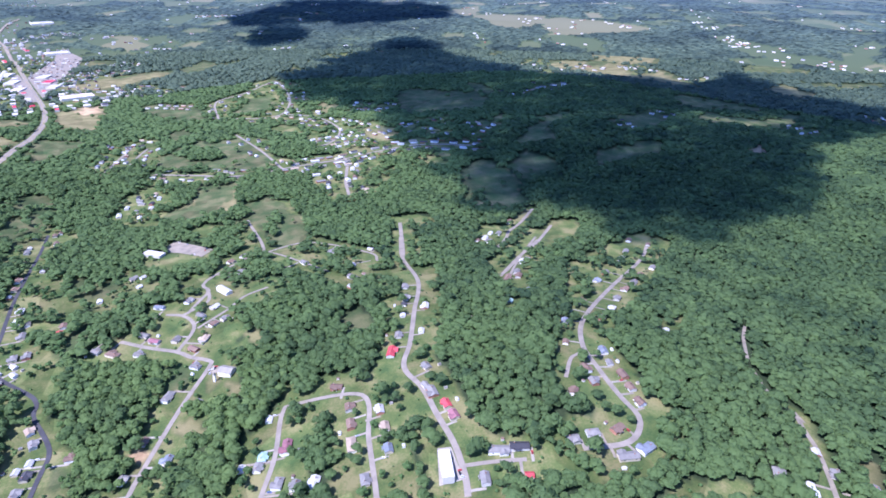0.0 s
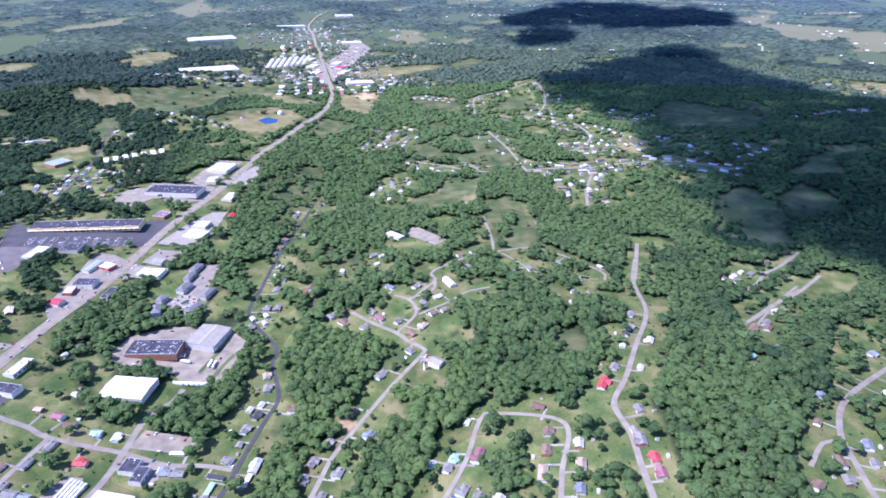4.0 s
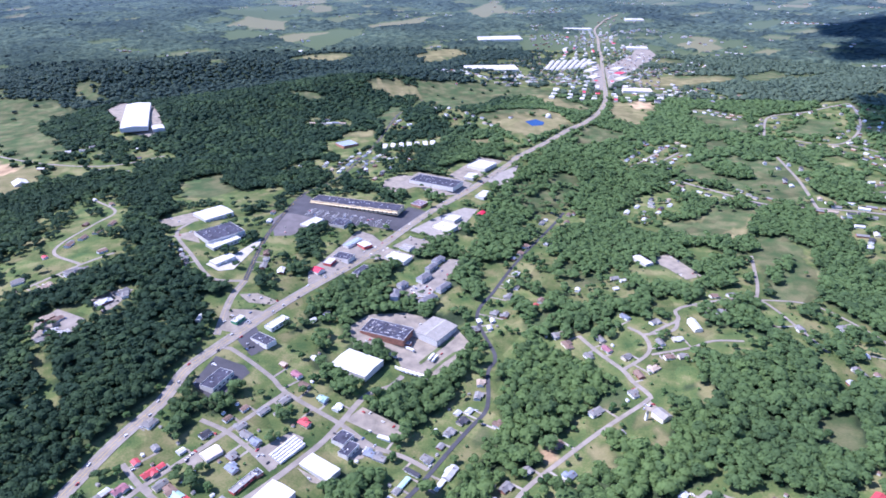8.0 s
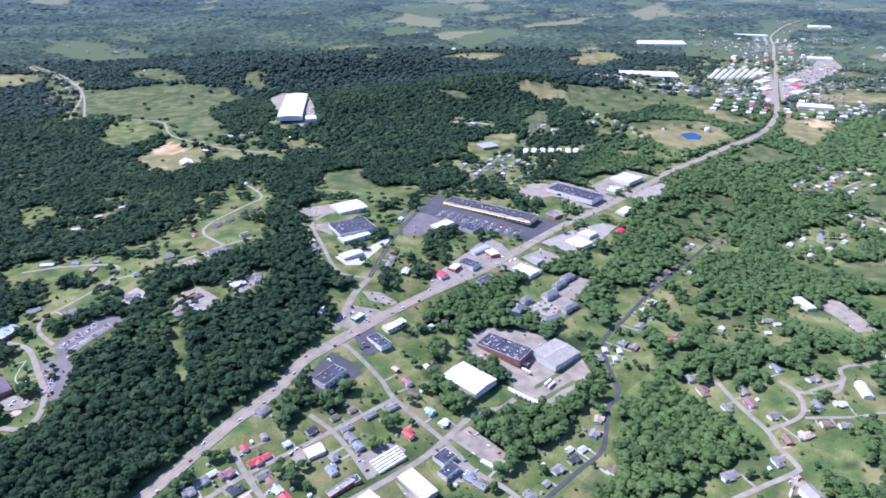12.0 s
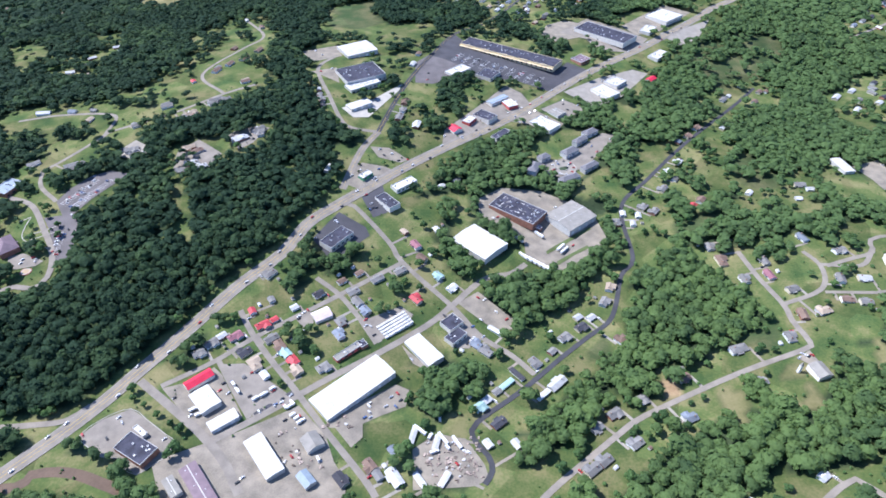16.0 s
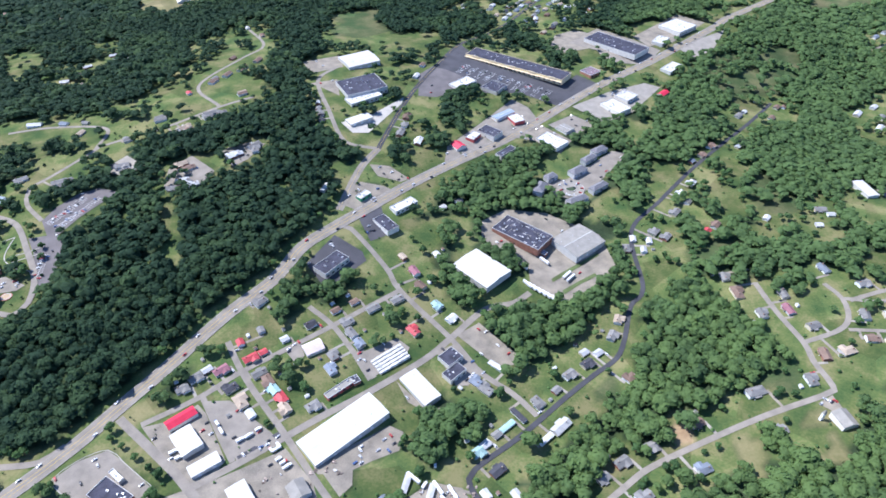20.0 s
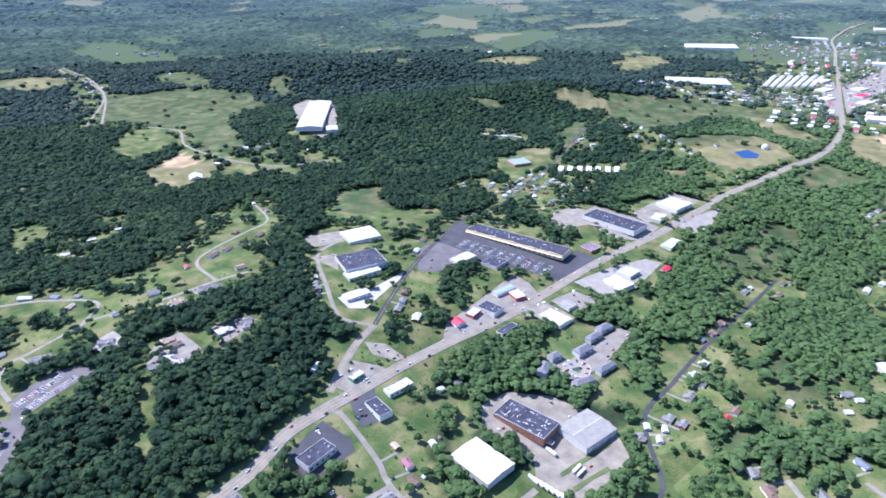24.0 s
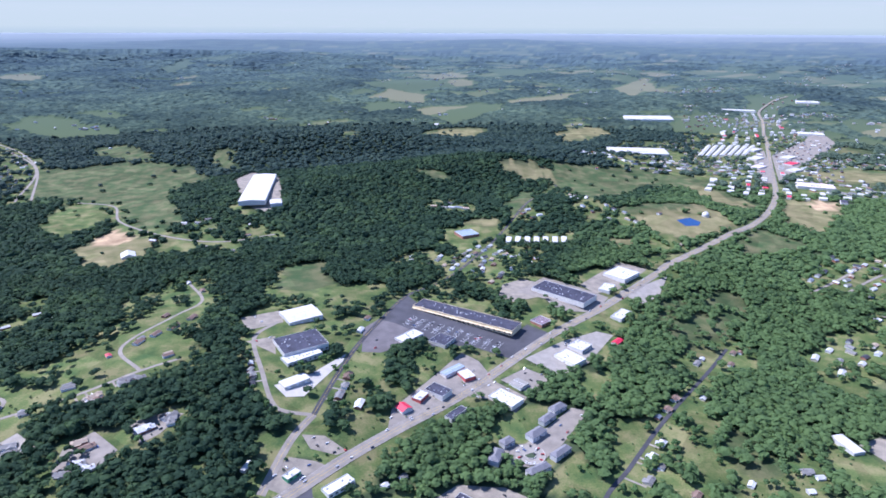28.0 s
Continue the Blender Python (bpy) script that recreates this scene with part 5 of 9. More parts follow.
glawn, gpast, ghay, gsoil = cover_at(XX, YY)[1:]
verts = np.stack([XX, YY, terrain(XX, YY)], -1).reshape(-1, 3)
ny, nx = XX.shape
q = (np.arange(ny - 1)[:, None] * nx + np.arange(nx - 1)[None]).ravel()
faces = np.stack([q, q + 1, q + nx + 1, q + nx], 1)
ground_mat = bpy.data.materials.new("ground_cover")
ground_mat.use_nodes = True


def ground_nodes():
    nt, nodes = ground_mat.node_tree, ground_mat.node_tree.nodes
    b = nodes["Principled BSDF"]
    b.inputs["Roughness"].default_value, b.inputs["Specular IOR Level"].default_value = 0.95, 0.1
    geo = nodes.new("ShaderNodeNewGeometry")

    def noise_of(scale, detail=4):
        n = nodes.new("ShaderNodeTexNoise")
        n.inputs["Scale"].default_value, n.inputs["Detail"].default_value = scale, detail
        nt.links.new(geo.outputs["Position"], n.inputs["Vector"])
        return n.outputs["Fac"]

    def ramp(fac, *stops):
        r = nodes.new("ShaderNodeValToRGB")
        e = r.color_ramp.elements
        while len(e) < len(stops):
            e.new(0.5)
        for el, (pos, col) in zip(e, stops):
            el.position, el.color = pos, (*col, 1)
        nt.links.new(fac, r.inputs[0])
        return r.outputs[0]

    def mix(fac, a, c):
        mx = nodes.new("ShaderNodeMix")
        mx.data_type = "RGBA"
        nt.links.new(fac, mx.inputs[0])
        nt.links.new(a, mx.inputs[6])
        nt.links.new(c, mx.inputs[7])
        return mx.outputs[2]

    def att(name):
        a = nodes.new("ShaderNodeAttribute")
        a.attribute_name = name
        return a.outputs["Fac"]

    big, small = noise_of(0.03, 6), noise_of(0.4)
    blend = nodes.new("ShaderNodeMath")
    blend.operation = "MULTIPLY_ADD"
    blend.inputs[1].default_value = 0.35
    nt.links.new(small, blend.inputs[0])
    nt.links.new(big, blend.inputs[2])
    f = blend.outputs[0]
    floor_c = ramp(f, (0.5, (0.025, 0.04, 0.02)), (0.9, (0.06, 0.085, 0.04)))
    lawn_c = ramp(f, (0.46, (0.05, 0.09, 0.031)), (0.65, (0.1, 0.131, 0.044)), (0.83, (0.198, 0.185, 0.085)))
    past_c = ramp(f, (0.48, (0.052, 0.09, 0.034)), (0.66, (0.086, 0.108, 0.046)), (0.84, (0.148, 0.142, 0.07)))
    hay_c = ramp(f, (0.45, (0.13, 0.135, 0.056)), (0.85, (0.25, 0.215, 0.11)))
    soil_c = ramp(f, (0.45, (0.3, 0.2, 0.12)), (0.85, (0.52, 0.38, 0.22)))
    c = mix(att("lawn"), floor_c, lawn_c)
    c = mix(att("pasture"), c, past_c)
    c = mix(att("hay"), c, hay_c)
    c = mix(att("soil"), c, soil_c)
    # parcels mown at different times
    cells, hsv, mr = nodes.new("ShaderNodeTexVoronoi"), nodes.new("ShaderNodeHueSaturation"), nodes.new("ShaderNodeMapRange")
    cells.inputs["Scale"].default_value = 0.024
    nt.links.new(geo.outputs["Position"], cells.inputs["Vector"])
    split = nodes.new("ShaderNodeSeparateColor")
    nt.links.new(cells.outputs["Color"], split.inputs[0])
    mr.inputs["To Min"].default_value, mr.inputs["To Max"].default_value = 0.8, 1.2
    nt.links.new(split.outputs[0], mr.inputs["Value"])
    nt.links.new(mr.outputs[0], hsv.inputs["Value"])
    nt.links.new(c, hsv.inputs["Color"])
    nt.links.new(hsv.outputs[0], b.inputs["Base Color"])


ground_nodes()
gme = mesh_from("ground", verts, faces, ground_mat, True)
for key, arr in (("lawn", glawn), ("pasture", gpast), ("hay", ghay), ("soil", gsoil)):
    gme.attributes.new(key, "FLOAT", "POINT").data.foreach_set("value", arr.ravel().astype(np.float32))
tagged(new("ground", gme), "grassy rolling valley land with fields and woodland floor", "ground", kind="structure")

# ---------------------------------------------------------------- the country beyond, up to the skyline
rings = np.concatenate([FAR_FROM * np.exp(np.linspace(0, math.log(3.0), 235)), FAR_FROM * np.exp(np.linspace(math.log(3.02), math.log(20), 40))])
angs = np.radians(np.concatenate([np.arange(-47, 110, 0.22), np.arange(110, 313, 4)]))
DD, AA = np.meshgrid(rings, angs, indexing="ij")
dd = squeeze(DD)
tx, ty = DD * np.sin(AA), DD * np.cos(AA)
th = far_height(tx, ty)
bx, by = dd * np.sin(AA) + 10, dd * np.cos(AA) + 40


def farmland(x, y):
    """Far fields among the woods: 0 for woods, else a tone from green pasture to dry hay."""
    ux = x * 0.87 + y * 0.5 + 70 * np.sin(y / 310) + 45 * np.sin(x / 170)
    uy = y * 0.87 - x * 0.5 + 70 * np.sin(x / 290) + 45 * np.sin(y / 150)
    wide = np.where(np.hypot(x, y) > 6800, 1.7, 1.0)
    ix, iy = np.floor(ux / 210 / wide), np.floor(uy / 130 / wide)
    h = np.abs(np.sin(ix * 12.9898 + iy * 78.233) * 43758.5453) % 1
    tone = np.abs(np.sin(ix * 39.346 + iy * 11.135) * 24634.634) % 1
    east = np.clip((np.degrees(np.arctan2(x, y)) + 22) / 25, 0.12, 1) * np.where(np.hypot(x, y) < 5000, 0.35, 1.0)
    p = np.clip(0.17 + 0.14 * (np.hypot(x, y) > 6800) + 0.95 * lumps(x, y, 1300, 7.0), 0.02, 0.75) * east
    f = np.where(h < p, 0.25 + 0.75 * tone ** 2, 0.0)
    for kind, poly in FAR_FIELDS:
        f = np.where(inside(poly, x + 20 * np.sin(y / 60), y + 20 * np.sin(x / 55)), {"hay": 0.9, "green": 0.4, "wood": 0.0}[kind], f)
    return f


FAR_STORES = [(966, 2620, 168, 232, 128, "roof_pale"),
              (1383, 3607, 167, 259, 142, "roof_pale"),
              (2182, 4142, 160, 194, 107, "roof_white"),
              (2770, 4357, 156, 138, 76, "roof_white"),
              (1977, 3041, 155, 112, 62, "roof_white"),
              (1349, 2040, 155, 109, 60, "roof_pink")]
# farms and hamlets out to the hills
FARMS = []
for i in range(900):
    a, far = radians(town_rnd.uniform(-40, 104)), 3450 * math.exp(town_rnd.uniform(0, 1.0))
    hx, hy = far * math.sin(a), far * math.cos(a)
    if float(farmland(np.array([hx]), np.array([hy]))[0]) > 0 or town_rnd.random() < 0.12:
        for k in range(town_rnd.choice((1, 1, 2, 4))):
            FARMS.append((hx + town_rnd.uniform(-60, 60), hy + town_rnd.uniform(-60, 60)))
land = farmland(tx, ty)
# open ground round the far houses and along the far highway
far_line = [p for p in smooth_line(ROADS[0][4], 40) if math.hypot(*p) > FAR_FROM - 100]
spots = [(*p, 45) for p in FARMS] + [(q[0], q[1], 45) for q in SETTLED] + [(*p, 110) for p in far_line] + [(x, y, 150) for x, y, *rest in FAR_STORES]
for px, py, reach in spots:
    d = math.hypot(px, py)
    if d < FAR_FROM:
        continue
    i = int(np.searchsorted(rings, d))
    k = max(2, int(reach / (d * 0.0047)) + 1)
    j = int(np.searchsorted(angs, math.atan2(px, py) % (2 * math.pi) if py < 0 else math.atan2(px, py)))
    w = max(2, int(reach / (d * radians(0.22))) + 1)
    box_ = (slice(max(0, i - k), i + k + 1), slice(max(0, j - w), j + w + 1))
    near = (np.hypot(tx[box_] - px, ty[box_] - py) < reach) & (land[box_] == 0)
    land[box_] = np.where(near, 0.42, land[box_])
frng = np.random.default_rng(19)
wooded = np.where(land > 0, 0.0, 1.0) * np.clip((16000 - DD) / 6000, 0, 1)
top = th + wooded * (11 + frng.normal(0, 3.6, th.shape))
zz = EYE * (1 - dd / DD) + top * dd / DD
zz[0] = -30
nr, na = DD.shape
q = (np.arange(nr - 1)[:, None] * na + np.arange(na)[None]).ravel()
q2 = (np.arange(nr - 1)[:, None] * na + ((np.arange(na) + 1) % na)[None]).ravel()
bme = mesh_from("backdrop", np.stack([bx, by, zz], -1).reshape(-1, 3), np.stack([q, q2, q2 + na, q + na], 1), None, True)
# the slopes as they truly lie, roughened by the crowns of the woods, so that the sun shades them rightly
gx = (far_height(tx + 40, ty) - th) / 40 + wooded * frng.normal(0, 0.42, th.shape)
gy = (far_height(tx, ty + 40) - th) / 40 + wooded * frng.normal(0, 0.42, th.shape)
nn = np.stack([-gx, -gy, np.ones_like(gx)], -1).reshape(-1, 3)
nn /= np.linalg.norm(nn, axis=1)[:, None]
bme.normals_split_custom_set_from_vertices([tuple(v) for v in nn.tolist()])


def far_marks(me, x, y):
    """True place of every point, and the haze to paint into its colour."""
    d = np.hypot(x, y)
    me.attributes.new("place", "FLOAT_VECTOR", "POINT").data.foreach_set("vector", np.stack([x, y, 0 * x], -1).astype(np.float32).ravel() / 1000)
    me.attributes.new("haze", "FLOAT", "POINT").data.foreach_set("value", (1 - np.exp(-(d - 2400) / 17000)).astype(np.float32).ravel())


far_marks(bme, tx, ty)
bme.attributes.new("field", "FLOAT", "POINT").data.foreach_set("value", land.astype(np.float32).ravel())
far_mat = bpy.data.materials.new("far_country")


def far_nodes(m):
    m.use_nodes = True
    nt, nodes = m.node_tree, m.node_tree.nodes
    b = nodes["Principled BSDF"]
    b.inputs["Roughness"].default_value, b.inputs["Specular IOR Level"].default_value = 1.0, 0.0

    def att(name, out="Fac"):
        a = nodes.new("ShaderNodeAttribute")
        a.attribute_name = name
        return a.outputs[out]

    place = att("place", "Vector")

    def noise_of(scale, detail=5):
        n = nodes.new("ShaderNodeTexNoise")
        n.inputs["Scale"].default_value, n.inputs["Detail"].default_value = scale, detail
        nt.links.new(place, n.inputs["Vector"])
        return n.outputs["Fac"]

    def ramp(fac, *stops):
        r = nodes.new("ShaderNodeValToRGB")
        e = r.color_ramp.elements
        while len(e) < len(stops):
            e.new(0.5)
        for el, (pos, col) in zip(e, stops):
            el.position, el.color = pos, (*col, 1)
        nt.links.new(fac, r.inputs[0])
        return r.outputs[0]

    def mix(fac, a, c):
        mx = nodes.new("ShaderNodeMix")
        mx.data_type = "RGBA"
        nt.links.new(fac, mx.inputs[0])
        nt.links.new(a, mx.inputs[6])
        nt.links.new(c, mx.inputs[7])
        return mx.outputs[2]

    k = 1.3
    c = ramp(noise_of(20, 8), (0.32, (0.02 * k, 0.036 * k, 0.028 * k)), (0.68, (0.072 * k, 0.1 * k, 0.064 * k)))
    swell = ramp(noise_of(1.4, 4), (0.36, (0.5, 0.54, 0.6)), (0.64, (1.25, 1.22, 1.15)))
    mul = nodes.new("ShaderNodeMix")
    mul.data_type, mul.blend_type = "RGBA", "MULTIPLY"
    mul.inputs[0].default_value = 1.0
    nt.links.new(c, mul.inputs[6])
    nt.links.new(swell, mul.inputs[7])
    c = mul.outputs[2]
    f = att("field")
    field_c = ramp(f, (0.3, (0.078, 0.11, 0.052)), (0.65, (0.125, 0.145, 0.072)), (0.95, (0.2, 0.19, 0.105)))
    c = mix(ramp(f, (0.08, (0, 0, 0)), (0.2, (1, 1, 1))), c, field_c)
    # haze painted into the colour: bluer, then pale grey, the farther off
    far = att("haze")
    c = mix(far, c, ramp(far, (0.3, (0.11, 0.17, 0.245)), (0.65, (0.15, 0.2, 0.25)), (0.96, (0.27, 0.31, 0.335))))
    nt.links.new(c, b.inputs["Base Color"])


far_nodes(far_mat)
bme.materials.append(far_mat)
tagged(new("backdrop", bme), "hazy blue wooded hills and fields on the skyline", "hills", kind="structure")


# pale summer sky low over the hills
def sky_wall():
    n, v, f = 96, [], []
    for k in range(n):
        a = 2 * math.pi * k / n
        for r in range(7):
            v.append((25 + 4885 * math.sin(a), 110 + 4885 * math.cos(a), 250 + r * 86))
    for k in range(n):
        for r in range(6):
            a, b = k * 7 + r, ((k + 1) % n) * 7 + r
            f.append((a, a + 1, b + 1, b))
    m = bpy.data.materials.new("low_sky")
    m.use_nodes = True
    nt, nodes = m.node_tree, m.node_tree.nodes
    nodes.remove(nodes["Principled BSDF"])
    glow, geo = nodes.new("ShaderNodeEmission"), nodes.new("ShaderNodeNewGeometry")
    sep, mr, ramp = nodes.new("ShaderNodeSeparateXYZ"), nodes.new("ShaderNodeMapRange"), nodes.new("ShaderNodeValToRGB")
    mr.inputs["From Min"].default_value, mr.inputs["From Max"].default_value = 460, 760
    e = ramp.color_ramp.elements
    e[0].color, e[1].color = (0.355, 0.43, 0.43, 1), (0.37, 0.45, 0.462, 1)
    e.new(0.12).color = (0.42, 0.482, 0.455, 1)
    e.new(0.5).color = (0.43, 0.49, 0.468, 1)
    puff, mapv, mix = nodes.new("ShaderNodeTexNoise"), nodes.new("ShaderNodeMapping"), nodes.new("ShaderNodeMix")
    mapv.inputs["Scale"].default_value = (0.0012, 0.0012, 0.012)
    puff.inputs["Detail"].default_value = 5
    mix.data_type = "RGBA"
    fac = nodes.new("ShaderNodeMapRange")
    fac.inputs["From Min"].default_value, fac.inputs["From Max"].default_value, fac.inputs["To Max"].default_value = 0.55, 0.8, 0.5
    nt.links.new(geo.outputs["Position"], sep.inputs[0])
    nt.links.new(sep.outputs[2], mr.inputs["Value"])
    nt.links.new(mr.outputs[0], ramp.inputs[0])
    nt.links.new(geo.outputs["Position"], mapv.inputs["Vector"])
    nt.links.new(mapv.outputs[0], puff.inputs["Vector"])
    nt.links.new(puff.outputs["Fac"], fac.inputs["Value"])
    nt.links.new(fac.outputs[0], mix.inputs[0])
    nt.links.new(ramp.outputs[0], mix.inputs[6])
    mix.inputs[7].default_value = (0.46, 0.49, 0.5, 1)
    nt.links.new(mix.outputs[2], glow.inputs["Color"])
    nt.links.new(glow.outputs[0], nodes["Material Output"].inputs["Surface"])
    return tagged(new("backdrop", mesh_from("backdrop", v, f, m, True)), "pale blue hazy summer sky over the hills", "sky", kind="structure")


sky_wall()

# ---------------------------------------------------------------- roads
for k, (name, width, yard, material, points) in enumerate(ROADS):
    lift = 0.22 + 0.012 * k + (0.3 if name == "highway" else 0)
    ob = ribbon(name, points, width, M[material], lift)
    tagged(ob, {"highway": "wide grey asphalt highway with yellow centre lines", "street": "grey asphalt town street",
                "road": "dark asphalt two-lane road", "lane": "worn asphalt country lane"}[name], "road", kind="structure")
    if name == "highway":
        for off, wd, m in ((-2.0, 0.3, "paint_yellow"), (2.0, 0.3, "paint_yellow"), (-7.4, 0.22, "paint_worn"), (7.4, 0.22, "paint_worn")):
            ribbon("line", points, wd, M[m], lift + 0.05, off, parent=ob)
    elif width >= 7 and name == "road":
        ribbon("line", points, 0.25, M["paint_yellow"], lift + 0.05, 0, parent=ob)


def draped(name, points, material, lift, step=14.0):
    """A paved or watery patch laid over the land."""
    bm = bmesh.new()
    f = bm.faces.new([bm.verts.new((x, y, 0)) for x, y in points])
    f.normal_update()
    if f.normal.z < 0:
        f.normal_flip()
    xs, ys = [p[0] for p in points], [p[1] for p in points]
    step = max(step, (max(xs) - min(xs)) / 14, (max(ys) - min(ys)) / 14)
    for co, no, lo, hi in (((1, 0), (1, 0, 0), min(xs), max(xs)), ((0, 1), (0, 1, 0), min(ys), max(ys))):
        c = lo + step
        while c < hi - 0.5:
            bmesh.ops.bisect_plane(bm, geom=bm.verts[:] + bm.edges[:] + bm.faces[:], plane_co=(co[0] * c, co[1] * c, 0), plane_no=no)
            c += step
    bmesh.ops.triangulate(bm, faces=bm.faces[:])
    for v in bm.verts:
        px, py, pz, k = beyond(v.co.x, v.co.y)
        v.co = (px, py, pz + lift)
    me = bpy.data.meshes.new(name)
    bm.to_mesh(me)
    bm.free()
    me.materials.append(material)
    return new(name, me)


LOT_WORDS = {"asphalt_new": "fresh dark asphalt parking lot", "asphalt_red": "empty reddish old asphalt lot", "asphalt_grey": "worn grey asphalt parking lot",
             "gravel": "pale gravel yard with tyre tracks", "concrete": "pale concrete forecourt", "concrete_pale": "bright new concrete yard"}
for k, (material, points) in enumerate(LOTS):
    far = max(0.0, math.hypot(points[0][0], points[0][1]) - 1200) * 0.0006
    tagged(draped("pavement", points, M[material], 0.1 + 0.003 * k + far), LOT_WORDS[material], "parking lot", kind="structure")
ROCKS = ((4.5, [(775, -207), (733, -207), (675, -214)]), (5, [(644, -223), (616, -234), (597, -248)]), (6, [(582, -268), (571, -277)]))
for width, line in ROCKS:
    tagged(ribbon("ground", line, width, M["gravel"], 0.3), "pale rocky clearing among the woods", "rocks", kind="structure")
creek = ribbon("water", [(-449, 267), (-370, 271), (-362, 283), (-340, 286), (-320, 283), (-297, 275), (-272, 265), (-242, 248), (-204, 204)], 10, M["water_brown"], 0.12)
tagged(creek, "muddy brown creek between grassy banks", "creek", kind="structure")
tagged(draped("water", [(708, 1610), (747, 1624), (766, 1599), (751, 1577), (717, 1577)], M["water_blue"], 0.4), "small blue farm pond in a pasture", "pond", kind="structure")

# ---------------------------------------------------------------- trees
ico = bmesh.new()
bmesh.ops.create_icosphere(ico, subdivisions=1, radius=1)
ICO_V = np.array([v.co[:] for v in ico.verts], np.float32)
ICO_F = np.array([[v.index for v in f.verts] for f in ico.faces], np.int32)
ico.free()


def crown_shape(rng, clumps, leaves=0, leaf=0.3, tall=1.0, whole=False, skirt=0.02):
    """A crown about 1 m in radius, standing on z = 0: rough lumps at uneven places, with sprays of leaf standing off them."""
    vs, fs, tops, base = [], [], [], 0
    lean = rng.uniform(-0.14, 0.14, 2)
    for k in range(clumps):
        ang = k * 2.4 + rng.uniform(-0.6, 0.6)
        if k == 0:
            rad, z, size = 0.1, 1.15, 0.62
        elif k <= clumps * 0.4:
            rad, z, size = rng.uniform(0.3, 0.58), rng.uniform(0.9, 1.25), rng.uniform(0.42, 0.6)
        else:
            rad, z, size = rng.uniform(0.5, 0.85), rng.uniform(0.5, 0.9), rng.uniform(0.36, 0.58)
        if clumps < 6:
            rad, size = rad * 0.85, size * 1.3
        if clumps == 1:
            rad, z, size = 0, 0.85, 1.0
        z = z * tall
        rot = np.array(Euler(rng.uniform(0, 6.28, 3)).to_matrix(), np.float32)
        lump = (ICO_V * rng.uniform(0.72, 1.25, (len(ICO_V), 1)).astype(np.float32)) @ rot.T * size * np.array([1, 1, 0.85], np.float32)
        mid = np.array([math.cos(ang) * rad + lean[0] * z, math.sin(ang) * rad + lean[1] * z, z], np.float32)
        vs.append(lump + mid)
        up_face = (np.cross(lump[ICO_F[:, 1]] - lump[ICO_F[:, 0]], lump[ICO_F[:, 2]] - lump[ICO_F[:, 0]])[:, 2] > -skirt * size * size) | whole
        fs.append(ICO_F[up_face] + base)
        base += len(ICO_V)
        tops.append((mid, size))
    for k in range(leaves):
        mid, size = tops[k % clumps]
        out = rng.normal(0, 1, 3)
        out[2] = abs(out[2]) * 0.9 + 0.05
        out /= np.linalg.norm(out)
        face = out + rng.normal(0, 0.38, 3) + np.array([0, 0, 0.25])
        face /= np.linalg.norm(face)
        u = np.cross(face, rng.normal(0, 1, 3))
        u /= np.linalg.norm(u)
        v = np.cross(face, u)
        at = mid + out * size * np.array([1, 1, 0.85]) * rng.uniform(0.86, 1.16)
        h = leaf * rng.uniform(0.65, 1.3)
        vs.append(np.array([at + u * h, at - u * h * 0.5 + v * h * 0.87, at - u * h * 0.5 - v * h * 0.87], np.float32))
        fs.append(np.array([[base, base + 1, base + 2]], np.int32))
        base += 3
    return np.concatenate(vs), np.concatenate(fs)


def woods(name, xs, ys, radius, shapes, material, rng, label, flat=1.0, lift=0.7):
    """Many crowns as one mesh."""
    n = len(xs)
    pick = rng.integers(0, len(shapes), n)
    zs = terrain(xs, ys)
    V, F, S, SM, base = [], [], [], [], 0
    for k, (sv, sf) in enumerate(shapes):
        s = np.nonzero(pick == k)[0]
        if not len(s):
            continue
        r = radius[s] * np.clip(np.exp(rng.normal(0.0, 0.26, len(s))), 0.55, 1.75)
        h = r * rng.uniform(0.8, 1.3, len(s)) * flat
        a = rng.uniform(0, 6.28, len(s))
        ca, sa = np.cos(a), np.sin(a)
        x = (sv[None, :, 0] * ca[:, None] - sv[None, :, 1] * sa[:, None]) * r[:, None] + xs[s][:, None]
        y = (sv[None, :, 0] * sa[:, None] + sv[None, :, 1] * ca[:, None]) * r[:, None] + ys[s][:, None]
        z = sv[None, :, 2] * h[:, None] + zs[s][:, None] + (radius[s] * lift)[:, None]
        V.append(np.stack([x, y, z], -1).reshape(-1, 3))
        F.append((sf[None] + (np.arange(len(s)) * len(sv))[:, None, None] + base).reshape(-1, 3))
        # tone by place: stand colour, with sun and shade of the slopes painted in
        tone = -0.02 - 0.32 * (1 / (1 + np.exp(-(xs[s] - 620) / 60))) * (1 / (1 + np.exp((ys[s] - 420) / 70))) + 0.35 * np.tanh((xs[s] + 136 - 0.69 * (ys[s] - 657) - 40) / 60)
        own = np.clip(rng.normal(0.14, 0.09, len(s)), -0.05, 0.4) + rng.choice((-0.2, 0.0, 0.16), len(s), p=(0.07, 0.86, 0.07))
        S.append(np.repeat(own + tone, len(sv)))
        SM.append(np.tile(np.arange(len(sf)) < len(sf) * 0.3, len(s)))
        base += len(s) * len(sv)
    me = mesh_from(name, np.concatenate(V), np.concatenate(F), material)
    me.polygons.foreach_set("use_smooth", np.concatenate(SM))
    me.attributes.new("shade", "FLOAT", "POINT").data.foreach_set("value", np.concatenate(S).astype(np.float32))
    return tagged(new(name, me), label, "trees", kind="stuff")


rng = np.random.default_rng(7)


